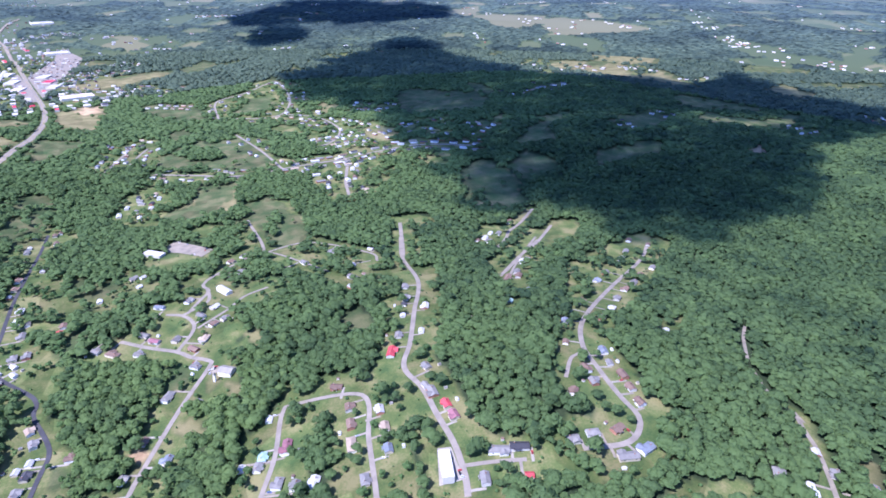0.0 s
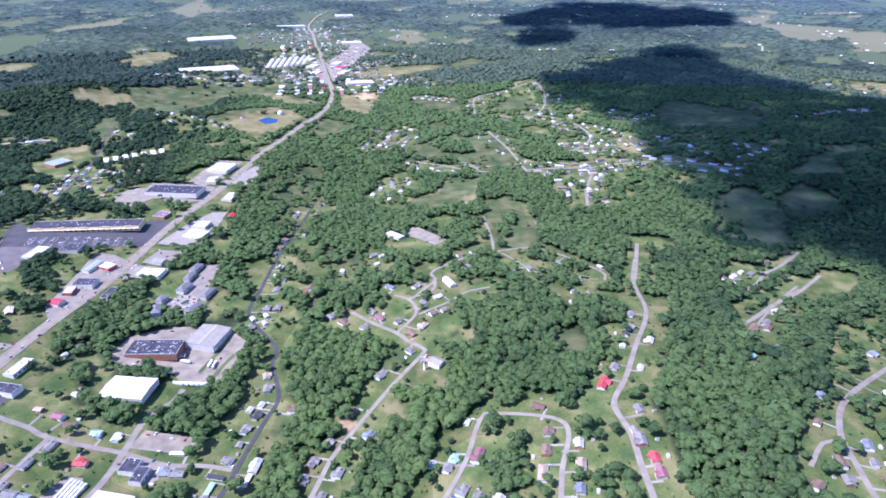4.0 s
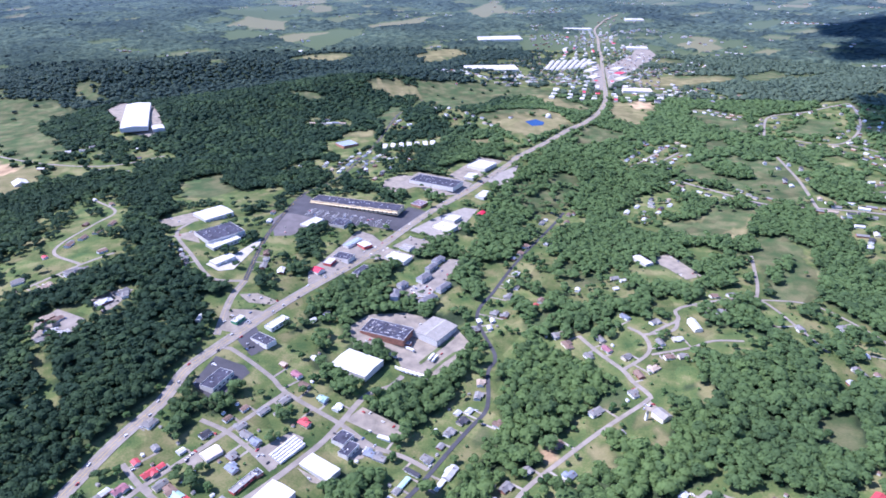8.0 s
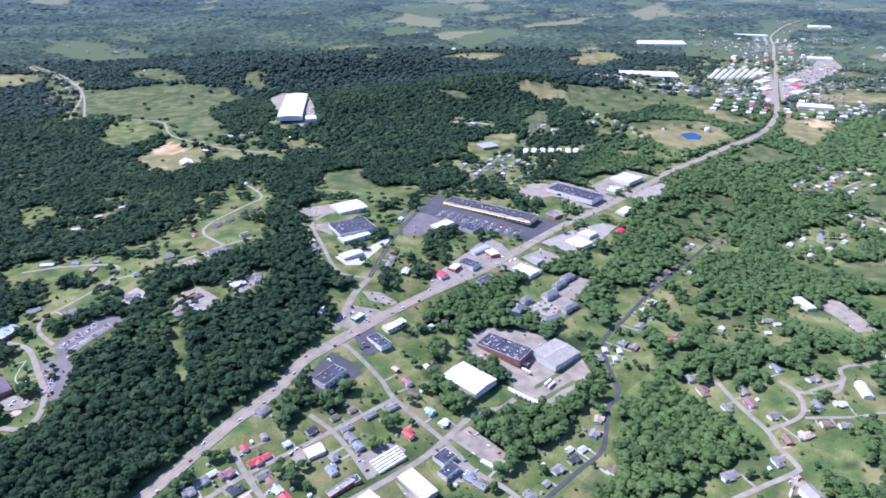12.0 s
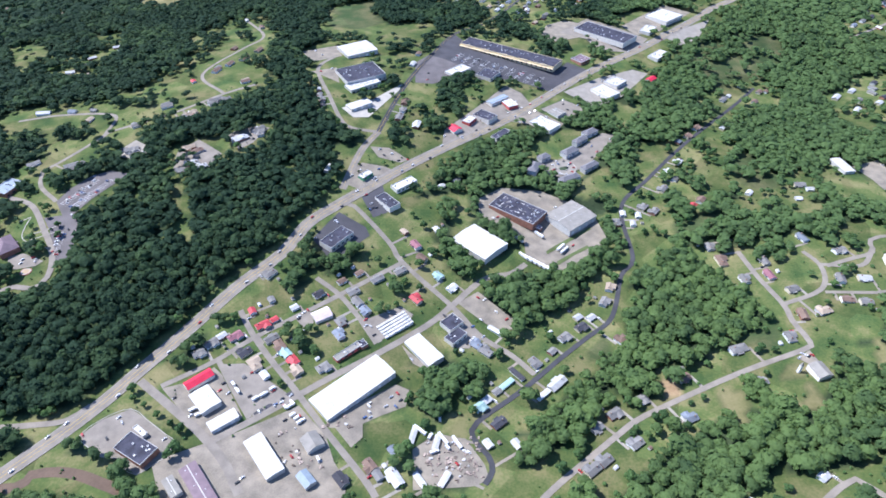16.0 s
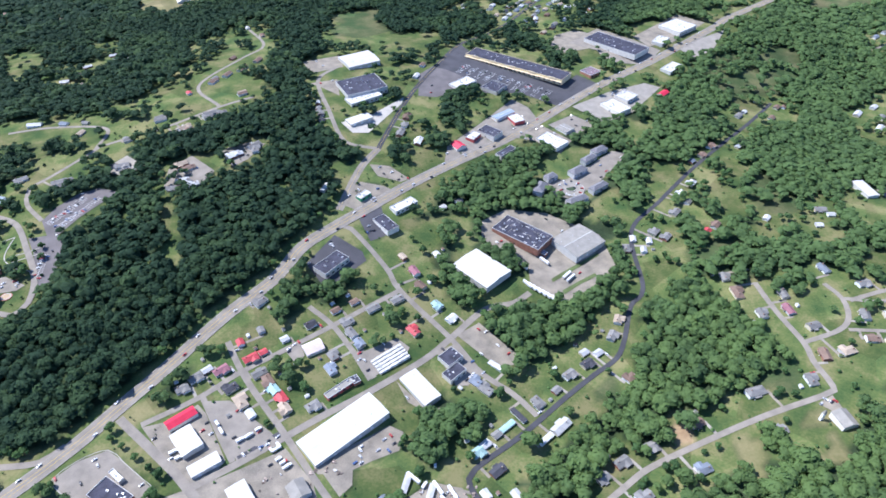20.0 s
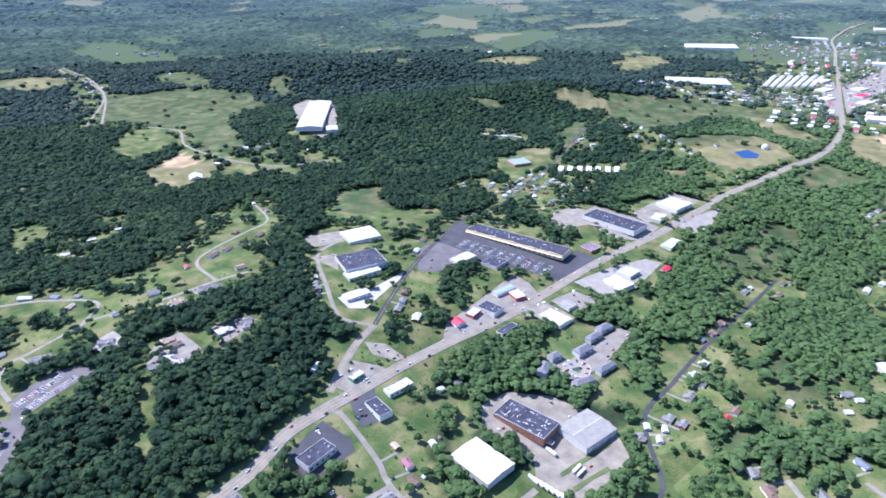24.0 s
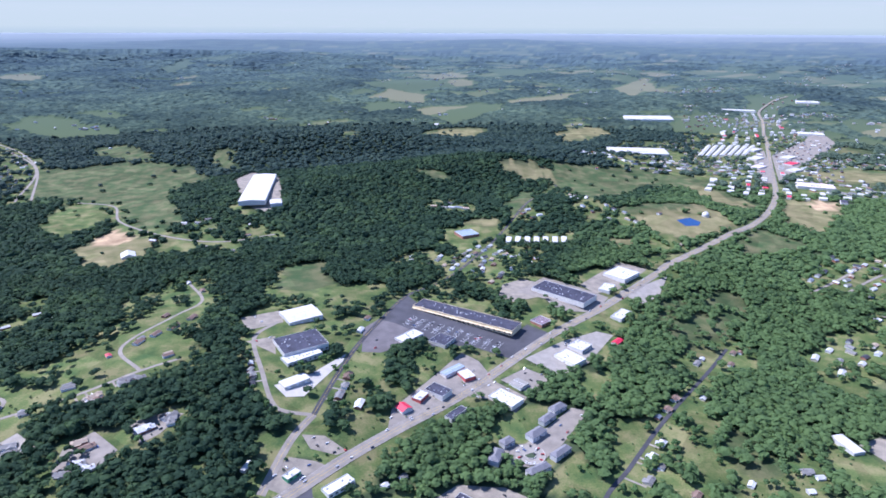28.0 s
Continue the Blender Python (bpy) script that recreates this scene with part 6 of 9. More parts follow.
def scatter(x0, x1, y0, y1, step):
    gx, gy = np.meshgrid(np.arange(x0, x1, step), np.arange(y0, y1, step * 0.87))
    gx = gx + (np.arange(gx.shape[0]) % 2)[:, None] * step * 0.5
    return (gx + rng.uniform(-0.46, 0.46, gx.shape) * step).ravel(), (gy + rng.uniform(-0.46, 0.46, gy.shape) * step).ravel()


def visible(x, y, far):
    """Within the sweep of country that the walk looks over."""
    d = np.hypot(x + 10, y + 20)
    ang = np.degrees(np.arctan2(x + 10, y + 20))
    return (d < far) & (ang > np.where(d < 900, -64, -43)) & (ang < np.where(d < 900, 124, np.where(d < 2300, 115, 107)))


near_shapes = [crown_shape(rng, 4, 66, 0.27, rng.uniform(0.75, 1.1)) for _ in range(14)]
mid_shapes = [crown_shape(rng, 2, 15, 0.48, rng.uniform(0.75, 1.0)) for _ in range(14)]
far_shapes = [crown_shape(rng, 1, 2, 0.7, 0.8, False, 0.4) for _ in range(12)]
BLOCKED = []     # places where buildings stand: x, y, radius

# ---------------------------------------------------------------- buildings
SHAPES, EXTRA_TREES = {}, []


def box(bm, x, y, z, sx, sy, sz, turn=0.0):
    m = Matrix.Translation((x, y, z + sz / 2)) @ Matrix.Rotation(radians(turn), 4, "Z") @ Matrix.Diagonal((sx, sy, sz, 1))
    return bmesh.ops.create_cube(bm, size=1, matrix=m)["verts"]


def prism(bm, profile, x0, x1):
    """A profile in y, z drawn out along x."""
    a = [bm.verts.new((x0, y, z)) for y, z in profile]
    b = [bm.verts.new((x1, y, z)) for y, z in profile]
    n = len(profile)
    bm.faces.new(a[::-1])
    bm.faces.new(b)
    for i in range(n):
        bm.faces.new((a[i], a[(i + 1) % n], b[(i + 1) % n], b[i]))
    bmesh.ops.recalc_face_normals(bm, faces=bm.faces[:])


def part(name, key, build, material, parent, label="", at=None):
    """One mesh under a thing; alike parts share their mesh."""
    k = (name, key, material.name)
    if k not in SHAPES:
        bm = bmesh.new()
        build(bm)
        me = bpy.data.meshes.new(name)
        bm.to_mesh(me)
        bm.free()
        me.materials.append(material)
        SHAPES[k] = me
    ob = new(name, SHAPES[k])
    ob.parent = parent
    if at:
        ob.location = at
    return tagged(ob, label)


def base(name, x, y, ang, label, category, group="", lift=0.0):
    e = new(name)
    e.empty_display_size = 0.5
    px, py, pz, k = beyond(x, y)
    e.matrix_world = Matrix.Translation((px, py, pz + lift)) @ pose(0, 0, 0, 0, 0, ang) @ Matrix.Scale(k, 4)
    return tagged(e, label, category, group)


def gable_walls(l, w, h, pitch):
    def go(bm):
        prism(bm, [(-w / 2, -1.5), (w / 2, -1.5), (w / 2, h), (0, h + pitch * w / 2), (-w / 2, h)], -l / 2, l / 2)
    return go


def gable_roof(l, w, h, pitch, over=0.5, thick=0.22):
    def go(bm):
        e = w / 2 + over
        top = h + pitch * w / 2 + 0.05
        low = h - pitch * over + 0.05
        prism(bm, [(-e, low), (0, top), (e, low), (e, low + thick), (0, top + thick), (-e, low + thick)], -l / 2 - over, l / 2 + over)
    return go


def hip_roof(l, w, h, rise, over=0.5):
    def go(bm):
        a, b = l / 2 + over, w / 2 + over
        r = max(0.3, l / 2 - w / 2)
        low = [bm.verts.new(p) for p in ((-a, -b, h), (a, -b, h), (a, b, h), (-a, b, h))]
        edge = [bm.verts.new(p) for p in ((-a, -b, h + 0.2), (a, -b, h + 0.2), (a, b, h + 0.2), (-a, b, h + 0.2))]
        p, q = bm.verts.new((-r, 0, h + rise)), bm.verts.new((r, 0, h + rise))
        bm.faces.new(low[::-1])
        for i in range(4):
            bm.faces.new((low[i], low[(i + 1) % 4], edge[(i + 1) % 4], edge[i]))
        bm.faces.new((edge[0], edge[1], q, p))
        bm.faces.new((edge[2], edge[3], p, q))
        bm.faces.new((edge[1], edge[2], q))
        bm.faces.new((edge[3], edge[0], p))
    return go


def block(sx, sy, sz, z=0.0, x=0.0, y=0.0):
    def go(bm):
        box(bm, x, y, z, sx, sy, sz)
    return go


ROOF_WORD = {"g": "grey", "d": "black", "w": "white", "r": "bright red", "b": "brown", "t": "teal", "u": "slate-blue", "p": "maroon", "o": "tan"}
SIZES = {"s": (9, 7, 2.6), "m": (13.5, 8.5, 2.9), "l": (19, 9.5, 3.0), "x": (17, 5, 2.6), "n": (15, 9, 3.0)}
WALLS = [("siding_white", "white siding"), ("siding_white", "white siding"), ("siding_cream", "cream siding"), ("brick", "red brick walls"), ("siding_pale", "grey siding")]


FAR = []


def house(x, y, ang, code, rng, drive=0.0):
    col, size = code[0], code[1]
    l, w, h = SIZES[size]
    l *= (1, 0.9, 1.1)[int(rng.integers(0, 3))]
    wall, words = WALLS[int(rng.integers(0, len(WALLS)))] if size != "x" else WALLS[0]
    near = math.hypot(x, y - 80) < 900
    name = {"x": "mobile_home", "s": "cottage"}.get(size, "house")
    kind = {"x": "mobile home", "s": "cottage"}.get(size, "house")
    e = None if not near else base(name, x, y, ang, f"{ROOF_WORD[col]}-roofed {kind} with {words} on a lawn", name.replace("_", " "), "houses of the valley")
    pitch = 0.2 if size == "x" else 0.42
    hip = size in "ml" and rng.uniform() < 0.2
    k = (round(l, 1), w, h, hip)
    roof_m = ROOFS[col]
    BLOCKED.append((x, y, l * 0.5 + 3.2))
    if not near:
        FAR.append((x, y, ang, l, w, h, pitch, wall, roof_m))
        return
    if hip:
        part("wall", k, block(l, w, h + 1.5, -1.5), M[wall], e)
        part("roof", k, hip_roof(l, w, h, w * 0.24), roof_m, e)
    else:
        part("wall", k, gable_walls(l, w, h, pitch), M[wall], e)
        part("roof", k, gable_roof(l, w, h, pitch), roof_m, e)
    if size in "ml":
        if rng.uniform() < 0.55:
            part("wing", k, gable_walls(w * 0.62, w * 0.9, h, pitch), M[wall], e, "front wing under its own gable", (l * 0.22, -w * 0.42, 0)).rotation_euler.z = math.pi / 2
            part("wing_roof", k, gable_roof(w * 0.62, w * 0.9, h, pitch), roof_m, e, at=(l * 0.22, -w * 0.5, 0)).rotation_euler.z = math.pi / 2
        else:
            part("porch_roof", k, block(l * 0.4, 2.4, 0.15, h - 0.3), roof_m, e, "flat porch roof on posts", (-l * 0.1, -w / 2 - 1.2, 0))
            for sx in (-1, 1):
                part("porch_post", k, block(0.16, 0.16, h - 0.3), M["paint_white"], e, at=(-l * 0.1 + sx * l * 0.19, -w / 2 - 2.2, 0))
        stack = part("chimney", k, block(0.9, 0.7, 1.6 + pitch * w / 2, h), M["brick"], e, "brick chimney", (-l * 0.27, 0.9, 0))
        part("cap", k, block(1.05, 0.85, 0.14, h + 1.6 + pitch * w / 2), M["concrete"], stack, "pale concrete cap")
    if drive > 5:
        def strip(bm):
            c, s = math.cos(radians(ang)), math.sin(radians(ang))
            z0, run = ground_z(x, y), drive - w / 2 + 8
            n = max(2, int(run / 4))
            row = []
            for i in range(n + 1):
                ly = -w / 2 + 4 - run * i / n
                row.append([bm.verts.new((lx, ly, ground_z(x + c * lx - s * ly, y + s * lx + c * ly) - z0 + 0.2)) for lx in (l * 0.5 + 0.6, l * 0.5 + 3.6)])
            for i in range(n):
                bm.faces.new((row[i][0], row[i + 1][0], row[i + 1][1], row[i][1]))
        part("driveway", (x, y), strip, M[("concrete", "gravel", "asphalt_grey")[int(x) % 3]], e, "pale driveway down to the lane")
    part("door", k, block(1.0, 0.08, 2.05), M["paint_red" if col == "b" else "paint_wall"], e, at=(0, -w / 2 - 0.03, 0.1))
    for px, py in ((-0.3, -1), (-0.3, 1), (0.28, 1)):
        part("window", k, block(1.4, 0.08, 1.2, 0.95), M["glass"], e, at=(px * l, py * (w / 2 + 0.03), 0))
    return e


def fan(bm):
    bmesh.ops.create_cone(bm, cap_ends=True, segments=10, radius1=0.55, radius2=0.5, depth=0.12, matrix=Matrix.Translation((0.3, 0, 1.26)))


def building(name, style, x, y, ang, l, w, h, roof, wall, label):
    big = math.hypot(x, y - 80) < 1500
    e = base(name, x, y, ang, label, name.replace("_", " "))
    rr = math.hypot(l, w) / 2
    for t in np.linspace(-0.5, 0.5, int(2 * l / max(w, 4)) + 2):
        c, s = math.cos(radians(ang)), math.sin(radians(ang))
        BLOCKED.append((x + c * l * t, y + s * l * t, w / 2 + 5))
    k = (l, w, h, style)
    prand = random.Random(int(x * 7 + y * 3))
    if style in ("gable", "metal"):
        pitch = 0.42 if style == "gable" else 0.09
        part("wall", k, gable_walls(l, w, h - pitch * w / 4, pitch), M[wall], e)
        part("roof", k, gable_roof(l, w, h - pitch * w / 4, pitch, 0.3, 0.18), M[roof], e)
        ridge = h + pitch * w / 4 + 0.2
        if style == "metal" and big:
            part("ridge_cap", k, block(l, 0.7, 0.15, ridge - 0.05), M["metal_pale"], e)
            n = max(2, int(l / 9))
            for i in range(n):
                part("roof_vent", "v", block(0.8, 0.8, 0.7), M["steel"], e, at=(l * ((i + 0.5) / n - 0.5), w * 0.2 * (-1) ** i, ridge - pitch * w * 0.2 - 0.05))
            for i in range(max(1, int(l / 12))):
                part("roll_door", "r", block(3.6, 0.1, 3.4), M["paint_white"], e, at=(l * ((i + 0.5) / max(1, int(l / 12)) - 0.5), -w / 2 - 0.04, 0))
    elif style == "hip":
        part("wall", k, block(l, w, h + 1.5, -1.5), M[wall], e)
        part("roof", k, hip_roof(l, w, h, w * 0.33), M[roof], e)
        for i in range(5):
            for z in (0.9, 3.7):
                part("window", "a", block(1.3, 0.08, 1.3), M["glass"], e, at=(l * ((i + 0.5) / 5 - 0.5), -w / 2 - 0.03, z))
        part("porch", k, gable_roof(3, 3, 3, 0.4, 0.2), M[roof], e, at=(0, -w / 2 - 1, 0))
    else:
        part("wall", k, block(l, w, h + 1.5 - 0.5, -1.5), M[wall], e)
        part("roof", k, block(l - 0.7, w - 0.7, 0.12, h - 0.5), M[roof], e)

        def parapet(bm):
            for sx, sy, px, py in ((l, 0.35, 0, w / 2 - 0.175), (l, 0.35, 0, -w / 2 + 0.175), (0.35, w - 0.7, l / 2 - 0.175, 0), (0.35, w - 0.7, -l / 2 + 0.175, 0)):
                box(bm, px, py, h - 0.5, sx, sy, 1.0)
        part("parapet", k, parapet, M["roof_white" if roof == "roof_white" else ("mall_cream" if style == "mall" else "siding_pale")], e)
        if big:
            for i in range(min(14, max(2, int(l * w / 130)))):
                unit = part("air_unit", "u", block(2.0, 1.5, 1.2), M["steel"], e, at=(prand.uniform(-0.42, 0.42) * l, prand.uniform(-0.36, 0.36) * w, h - 0.38))
                if i < 6:
                    part("fan", "u", fan, M["roof_dark"], unit, "round dark fan grille")
            for i in range(max(2, int(l / 7))):
                n = max(2, int(l / 7))
                part("window", "f", block(3.6, 0.1, 2.2, 0.6), M["glass"], e, at=(l * ((i + 0.5) / n - 0.5), -w / 2 - 0.04, 0))
            part("door", "f", block(2.0, 0.12, 2.4), M["glass"], e, at=(0, w / 2 + 0.05, 0))
            for i in range(max(1, int(l * w / 500))):
                part("skylight", "k", block(1.6, 1.6, 0.35), M["paint_white"], e, at=(prand.uniform(-0.4, 0.4) * l, prand.uniform(-0.32, 0.32) * w, h - 0.38))
    if "patched" in label:
        for i in range(26):
            part("roof_patch", ("p", i % 5), block(2.2 + 1.3 * (i % 5), 0.7 + 0.25 * (i % 3), 0.05, h - 0.37), M["roof_pale" if i % 3 else "roof_grey"], e, at=(prand.uniform(-0.42, 0.42) * l, prand.uniform(-0.42, 0.42) * w, 0)).rotation_euler.z = 0.5 * math.pi * (i % 2)
    if style == "mall":
        part("arcade_roof", k, block(l, 4.0, 0.5, 4.6), M["mall_cream"], e, "cream canopy along the shop fronts", (0, w / 2 + 2.0, 0))
        part("sign_band", k, block(l, 0.3, 1.5, 5.3), M["mall_yellow"], e, "yellow band over the canopy", (0, w / 2 + 0.2, 0))
        for i in range(20):
            part("column", "c", block(0.7, 0.7, 4.6), M["mall_cream"], e, at=(l * ((i + 0.5) / 20 - 0.5), w / 2 + 3.5, 0))
            part("shop_window", "w", block(5.2, 0.12, 3.0, 0.3), M["glass"], e, at=(l * ((i + 0.5) / 20 - 0.5), w / 2 + 0.06, 0))
        for i in range(5):
            part("raised_front", "r", block(12, 1.2, 3.2, 6.2), M["mall_cream"], e, at=(l * (0.1 + 0.2 * i - 0.5), w / 2 + 0.6, 0))
    return e


def into_distance(bm):
    """Draw far corners in along the line of sight, with the land they stand on."""
    for v in bm.verts:
        if math.hypot(v.co.x, v.co.y) > FAR_FROM:
            px, py, pz, k = beyond(v.co.x, v.co.y)
            v.co = (px, py, pz + v.co.z * k)


building("warehouse", "metal", -91.6, 381.1, 42.5, 83.6, 32.1, 7, "roof_white", "metal_pale", "long white-roofed metal warehouse on a gravel yard")
building("warehouse", "metal", -21.7, 432.9, 129.1, 42.4, 20.0, 6, "roof_white", "metal_pale", "white-roofed metal shed beside a dirt track")
building("storage_unit", "metal", -59.0, 474.4, 39.6, 37.8, 2.3, 3.2, "roof_white", "metal_pale", "row of white metal storage lockers on asphalt")
building("storage_unit", "metal", -56.5, 471.0, 39.6, 37.6, 2.3, 3.2, "roof_white", "metal_pale", "row of white metal storage lockers on asphalt")
building("storage_unit", "metal", -54.0, 467.7, 39.4, 37.5, 2.3, 3.2, "roof_white", "metal_pale", "row of white metal storage lockers on asphalt")
building("storage_unit", "metal", -51.5, 464.4, 39.3, 37.5, 2.3, 3.2, "roof_white", "metal_pale", "row of white metal storage lockers on asphalt")
building("storage_unit", "metal", -49.1, 461.1, 39.2, 37.3, 2.3, 3.2, "roof_white", "metal_pale", "row of white metal storage lockers on asphalt")
building("shop_row", "flat", -102.2, 427.0, 42.2, 31.3, 7.9, 4, "roof_grey", "paint_red", "long low shop with a grey roof and red front")
building("shed", "flat", -87.3, 438.6, 125.1, 9.8, 7.7, 4, "roof_dark", "brick", "small dark-roofed shed beside the red-fronted shop")
building("chapel", "gable", -135.4, 475.9, 32.2, 19.8, 15.7, 5, "roof_pink", "paint_wall", "pale pink roofed hall on a street corner")
building("workshop", "gable", -244.9, 385.8, 42.3, 28.1, 11.4, 5.5, "roof_red", "paint_wall", "bright red metal-roofed workshop on gravel")
building("workshop", "metal", -232.0, 361.7, 132.2, 27.9, 19.7, 6, "roof_white", "metal_pale", "white square metal workshop on gravel")
building("workshop", "metal", -209.1, 338.6, 37.5, 27.2, 12.1, 5, "roof_white", "metal_pale", "low white metal workshop on gravel")
building("bank", "flat", -277.7, 306.2, 150.1, 35.0, 19.9, 7, "roof_dark", "brick", "dark-roofed brick bank with a drive-through")
building("canopy", "flat", -281.8, 326.3, 143.2, 16.3, 5.0, 4, "roof_white", "paint_wall", "white drive-through canopy beside the bank")
building("hall", "metal", -213.0, 272.3, 129.7, 46.1, 15.2, 5, "roof_purple", "metal_pale", "purple-grey metal-roofed hall beside a lot")
building("hall", "metal", -234.4, 269.9, 130.3, 21.0, 9.6, 5, "roof_grey", "metal_pale", "pale grey metal-roofed hall beside a lot")
building("warehouse", "metal", -162.9, 301.0, 127.6, 46.7, 17.3, 6, "roof_white", "metal_pale", "white-roofed metal warehouse in a scrap yard")
building("barn", "gable", -122.4, 317.4, 125.4, 17.5, 16.7, 6, "roof_grey", "metal_pale", "grey-roofed metal shed in a scrap yard")
building("barn", "gable", -122.0, 279.3, 131.8, 16.4, 10.6, 5, "roof_blue", "metal_pale", "blue-grey roofed metal shed in a yard")
building("mill", "flat", 8.8, 473.0, 43.3, 20.2, 17.7, 6, "roof_dark", "paint_wall", "dark flat-roofed old shop block")
building("mill", "flat", 12.9, 454.1, 44.9, 22.5, 13.5, 6, "roof_dark", "paint_wall", "dark flat-roofed old shop block")
building("factory", "metal", 46.4, 603.2, 135.0, 57.0, 42.7, 8, "roof_white", "metal_pale", "large white flat-roofed factory hall")
building("factory", "flat", 100.6, 666.4, 141.3, 69.7, 35.2, 9, "roof_dark", "brick", "old red brick factory with a patched black roof")
building("factory", "metal", 170.4, 655.9, 38.3, 51.7, 45.0, 9, "roof_grey", "metal_pale", "grey flat-roofed factory hall joined to brick works")
building("loading_shed", "flat", 109.5, 652.8, 122.5, 19.4, 18.4, 5, "roof_grey", "brick", "small brick loading shed on the factory yard")
building("drugstore", "flat", -131.3, 592.3, 52.4, 38.6, 20.9, 6.5, "roof_dark", "paint_wall", "dark-roofed store with pale parapet on fresh asphalt")
building("store", "flat", -72.6, 664.6, 129.7, 32.9, 17.1, 6, "roof_dark", "paint_wall", "dark-roofed white store beside the junction")
building("store", "flat", -52.3, 702.3, 40.9, 35.3, 14.7, 5, "roof_white", "paint_wall", "cream flat-roofed store along the highway")
building("gas_station", "flat", -105.2, 713.9, 49.3, 18.5, 10.3, 4.5, "roof_white", "trim_green", "white gas station with a green band")
building("shed", "gable", -156.9, 723.4, 72.6, 16.4, 5.9, 3.5, "roof_white", "metal_pale", "long white shed beside a gravel drive")
building("warehouse", "flat", -135.1, 987.0, 28.0, 68.5, 55.6, 9, "roof_dark", "metal_pale", "large warehouse with a black roof and skylights")
building("warehouse", "flat", -128.4, 951.1, 35.3, 55.3, 23.5, 6, "roof_white", "metal_pale", "white lean-to along the black-roofed warehouse")
building("warehouse", "metal", -151.2, 1092.7, 30.3, 57.7, 49.8, 8, "roof_pale", "metal_pale", "pale metal-roofed warehouse beside a yard")
building("office", "metal", -128.8, 886.8, 37.2, 37.7, 18.6, 5, "roof_white", "paint_wall", "low white office on a pale concrete lot")
building("shop", "gable", 20.2, 844.6, 127.8, 17.4, 16.4, 5, "roof_red", "paint_wall", "shop with a bright red metal roof")
building("shop", "flat", 43.2, 870.3, 56.6, 21.4, 14.1, 5, "roof_white", "paint_red", "white-roofed shop with a red front")
building("shop", "flat", 68.8, 884.1, 139.9, 31.6, 22.7, 6, "roof_dark", "paint_wall", "long dark-roofed row of shops")
building("shop", "metal", 92.3, 936.9, 40.5, 38.9, 12.6, 5, "roof_blue", "paint_wall", "blue-roofed shop beside the highway")
building("shop", "flat", 111.6, 926.6, 117.1, 23.8, 17.6, 5, "roof_white", "paint_red", "white-roofed shop with a red band")
building("shop", "flat", 29.5, 1031.7, 43.5, 42.3, 23.2, 5, "roof_white", "paint_wall", "white-roofed bank on the mall lot")
building("shop", "flat", 82.2, 1024.1, 54.0, 32.9, 30.9, 5, "roof_dark", "paint_wall", "dark-roofed restaurant on the mall lot")
building("shop", "flat", 321.3, 1199.7, 135.7, 111.8, 48.4, 8, "roof_dark", "paint_wall", "dark-roofed supermarket with a red front")
building("shop", "flat", 462.4, 1291.8, 41.1, 57.1, 50.0, 7, "roof_white", "paint_wall", "large white-roofed store beside the highway")
building("shop", "flat", 413.6, 1229.3, 55.1, 36.4, 22.0, 5, "roof_white", "paint_wall", "small white-roofed store beside the highway")
building("shop", "flat", 256.5, 1093.4, 39.0, 27.5, 25.3, 5, "roof_purple", "brick", "purple-roofed brick restaurant on a lot")
building("shop", "flat", 279.0, 977.9, 126.4, 40.9, 28.3, 6, "roof_white", "paint_wall", "white-roofed shop beside the highway")
building("shop", "flat", 304.2, 1016.0, 43.9, 29.6, 27.7, 5, "roof_pale", "paint_wall", "pale-roofed shop beside the highway")
building("shop", "gable", 373.5, 1037.4, 45.2, 20.4, 11.7, 4, "roof_red", "paint_wall", "small red-roofed shop beside the highway")
building("shop", "flat", 162.4, 872.5, 133.8, 40.9, 27.4, 5, "roof_white", "paint_wall", "white-roofed shop on a gravel lot")
building("shop", "flat", 90.4, 837.4, 45.1, 33.7, 11.8, 5, "roof_dark", "paint_wall", "dark-roofed shop along the highway")
building("shop", "flat", 409.9, 1128.0, 45.2, 42.2, 21.1, 5, "roof_white", "paint_wall", "white-roofed garage along the highway")
building("shop", "metal", 187.0, 908.9, 132.3, 21.4, 20.0, 4, "roof_grey", "paint_wall", "grey-roofed lock-up shed beside a lot")
building("apartment_house", "hip", 230.0, 851.4, 36.1, 24.7, 11.8, 6.5, "roof_slate", "siding_pale", "grey-roofed two-storey apartment house with pale siding")
building("apartment_house", "hip", 211.2, 829.5, 41.3, 25.6, 10.2, 6.5, "roof_slate", "siding_pale", "grey-roofed two-storey apartment house with pale siding")
building("apartment_house", "hip", 190.7, 800.0, 38.4, 27.4, 13.0, 6.5, "roof_slate", "siding_pale", "grey-roofed two-storey apartment house with pale siding")
building("apartment_house", "hip", 150.2, 784.3, 35.2, 17.4, 10.9, 6.5, "roof_slate", "siding_pale", "grey-roofed two-storey apartment house with pale siding")
building("apartment_house", "hip", 133.3, 759.2, 65.1, 25.8, 13.3, 6.5, "roof_slate", "siding_pale", "grey-roofed two-storey apartment house with pale siding")
building("apartment_house", "hip", 181.1, 737.0, 28.9, 31.2, 11.1, 6.5, "roof_slate", "siding_pale", "grey-roofed two-storey apartment house with pale siding")
building("apartment_house", "hip", 214.8, 765.2, 38.2, 29.6, 10.2, 6.5, "roof_slate", "siding_pale", "grey-roofed two-storey apartment house with pale siding")
building("church", "gable", 367.3, 378.5, 103.2, 17.7, 15.3, 7, "roof_grey", "paint_wall", "white country church with a grey roof")
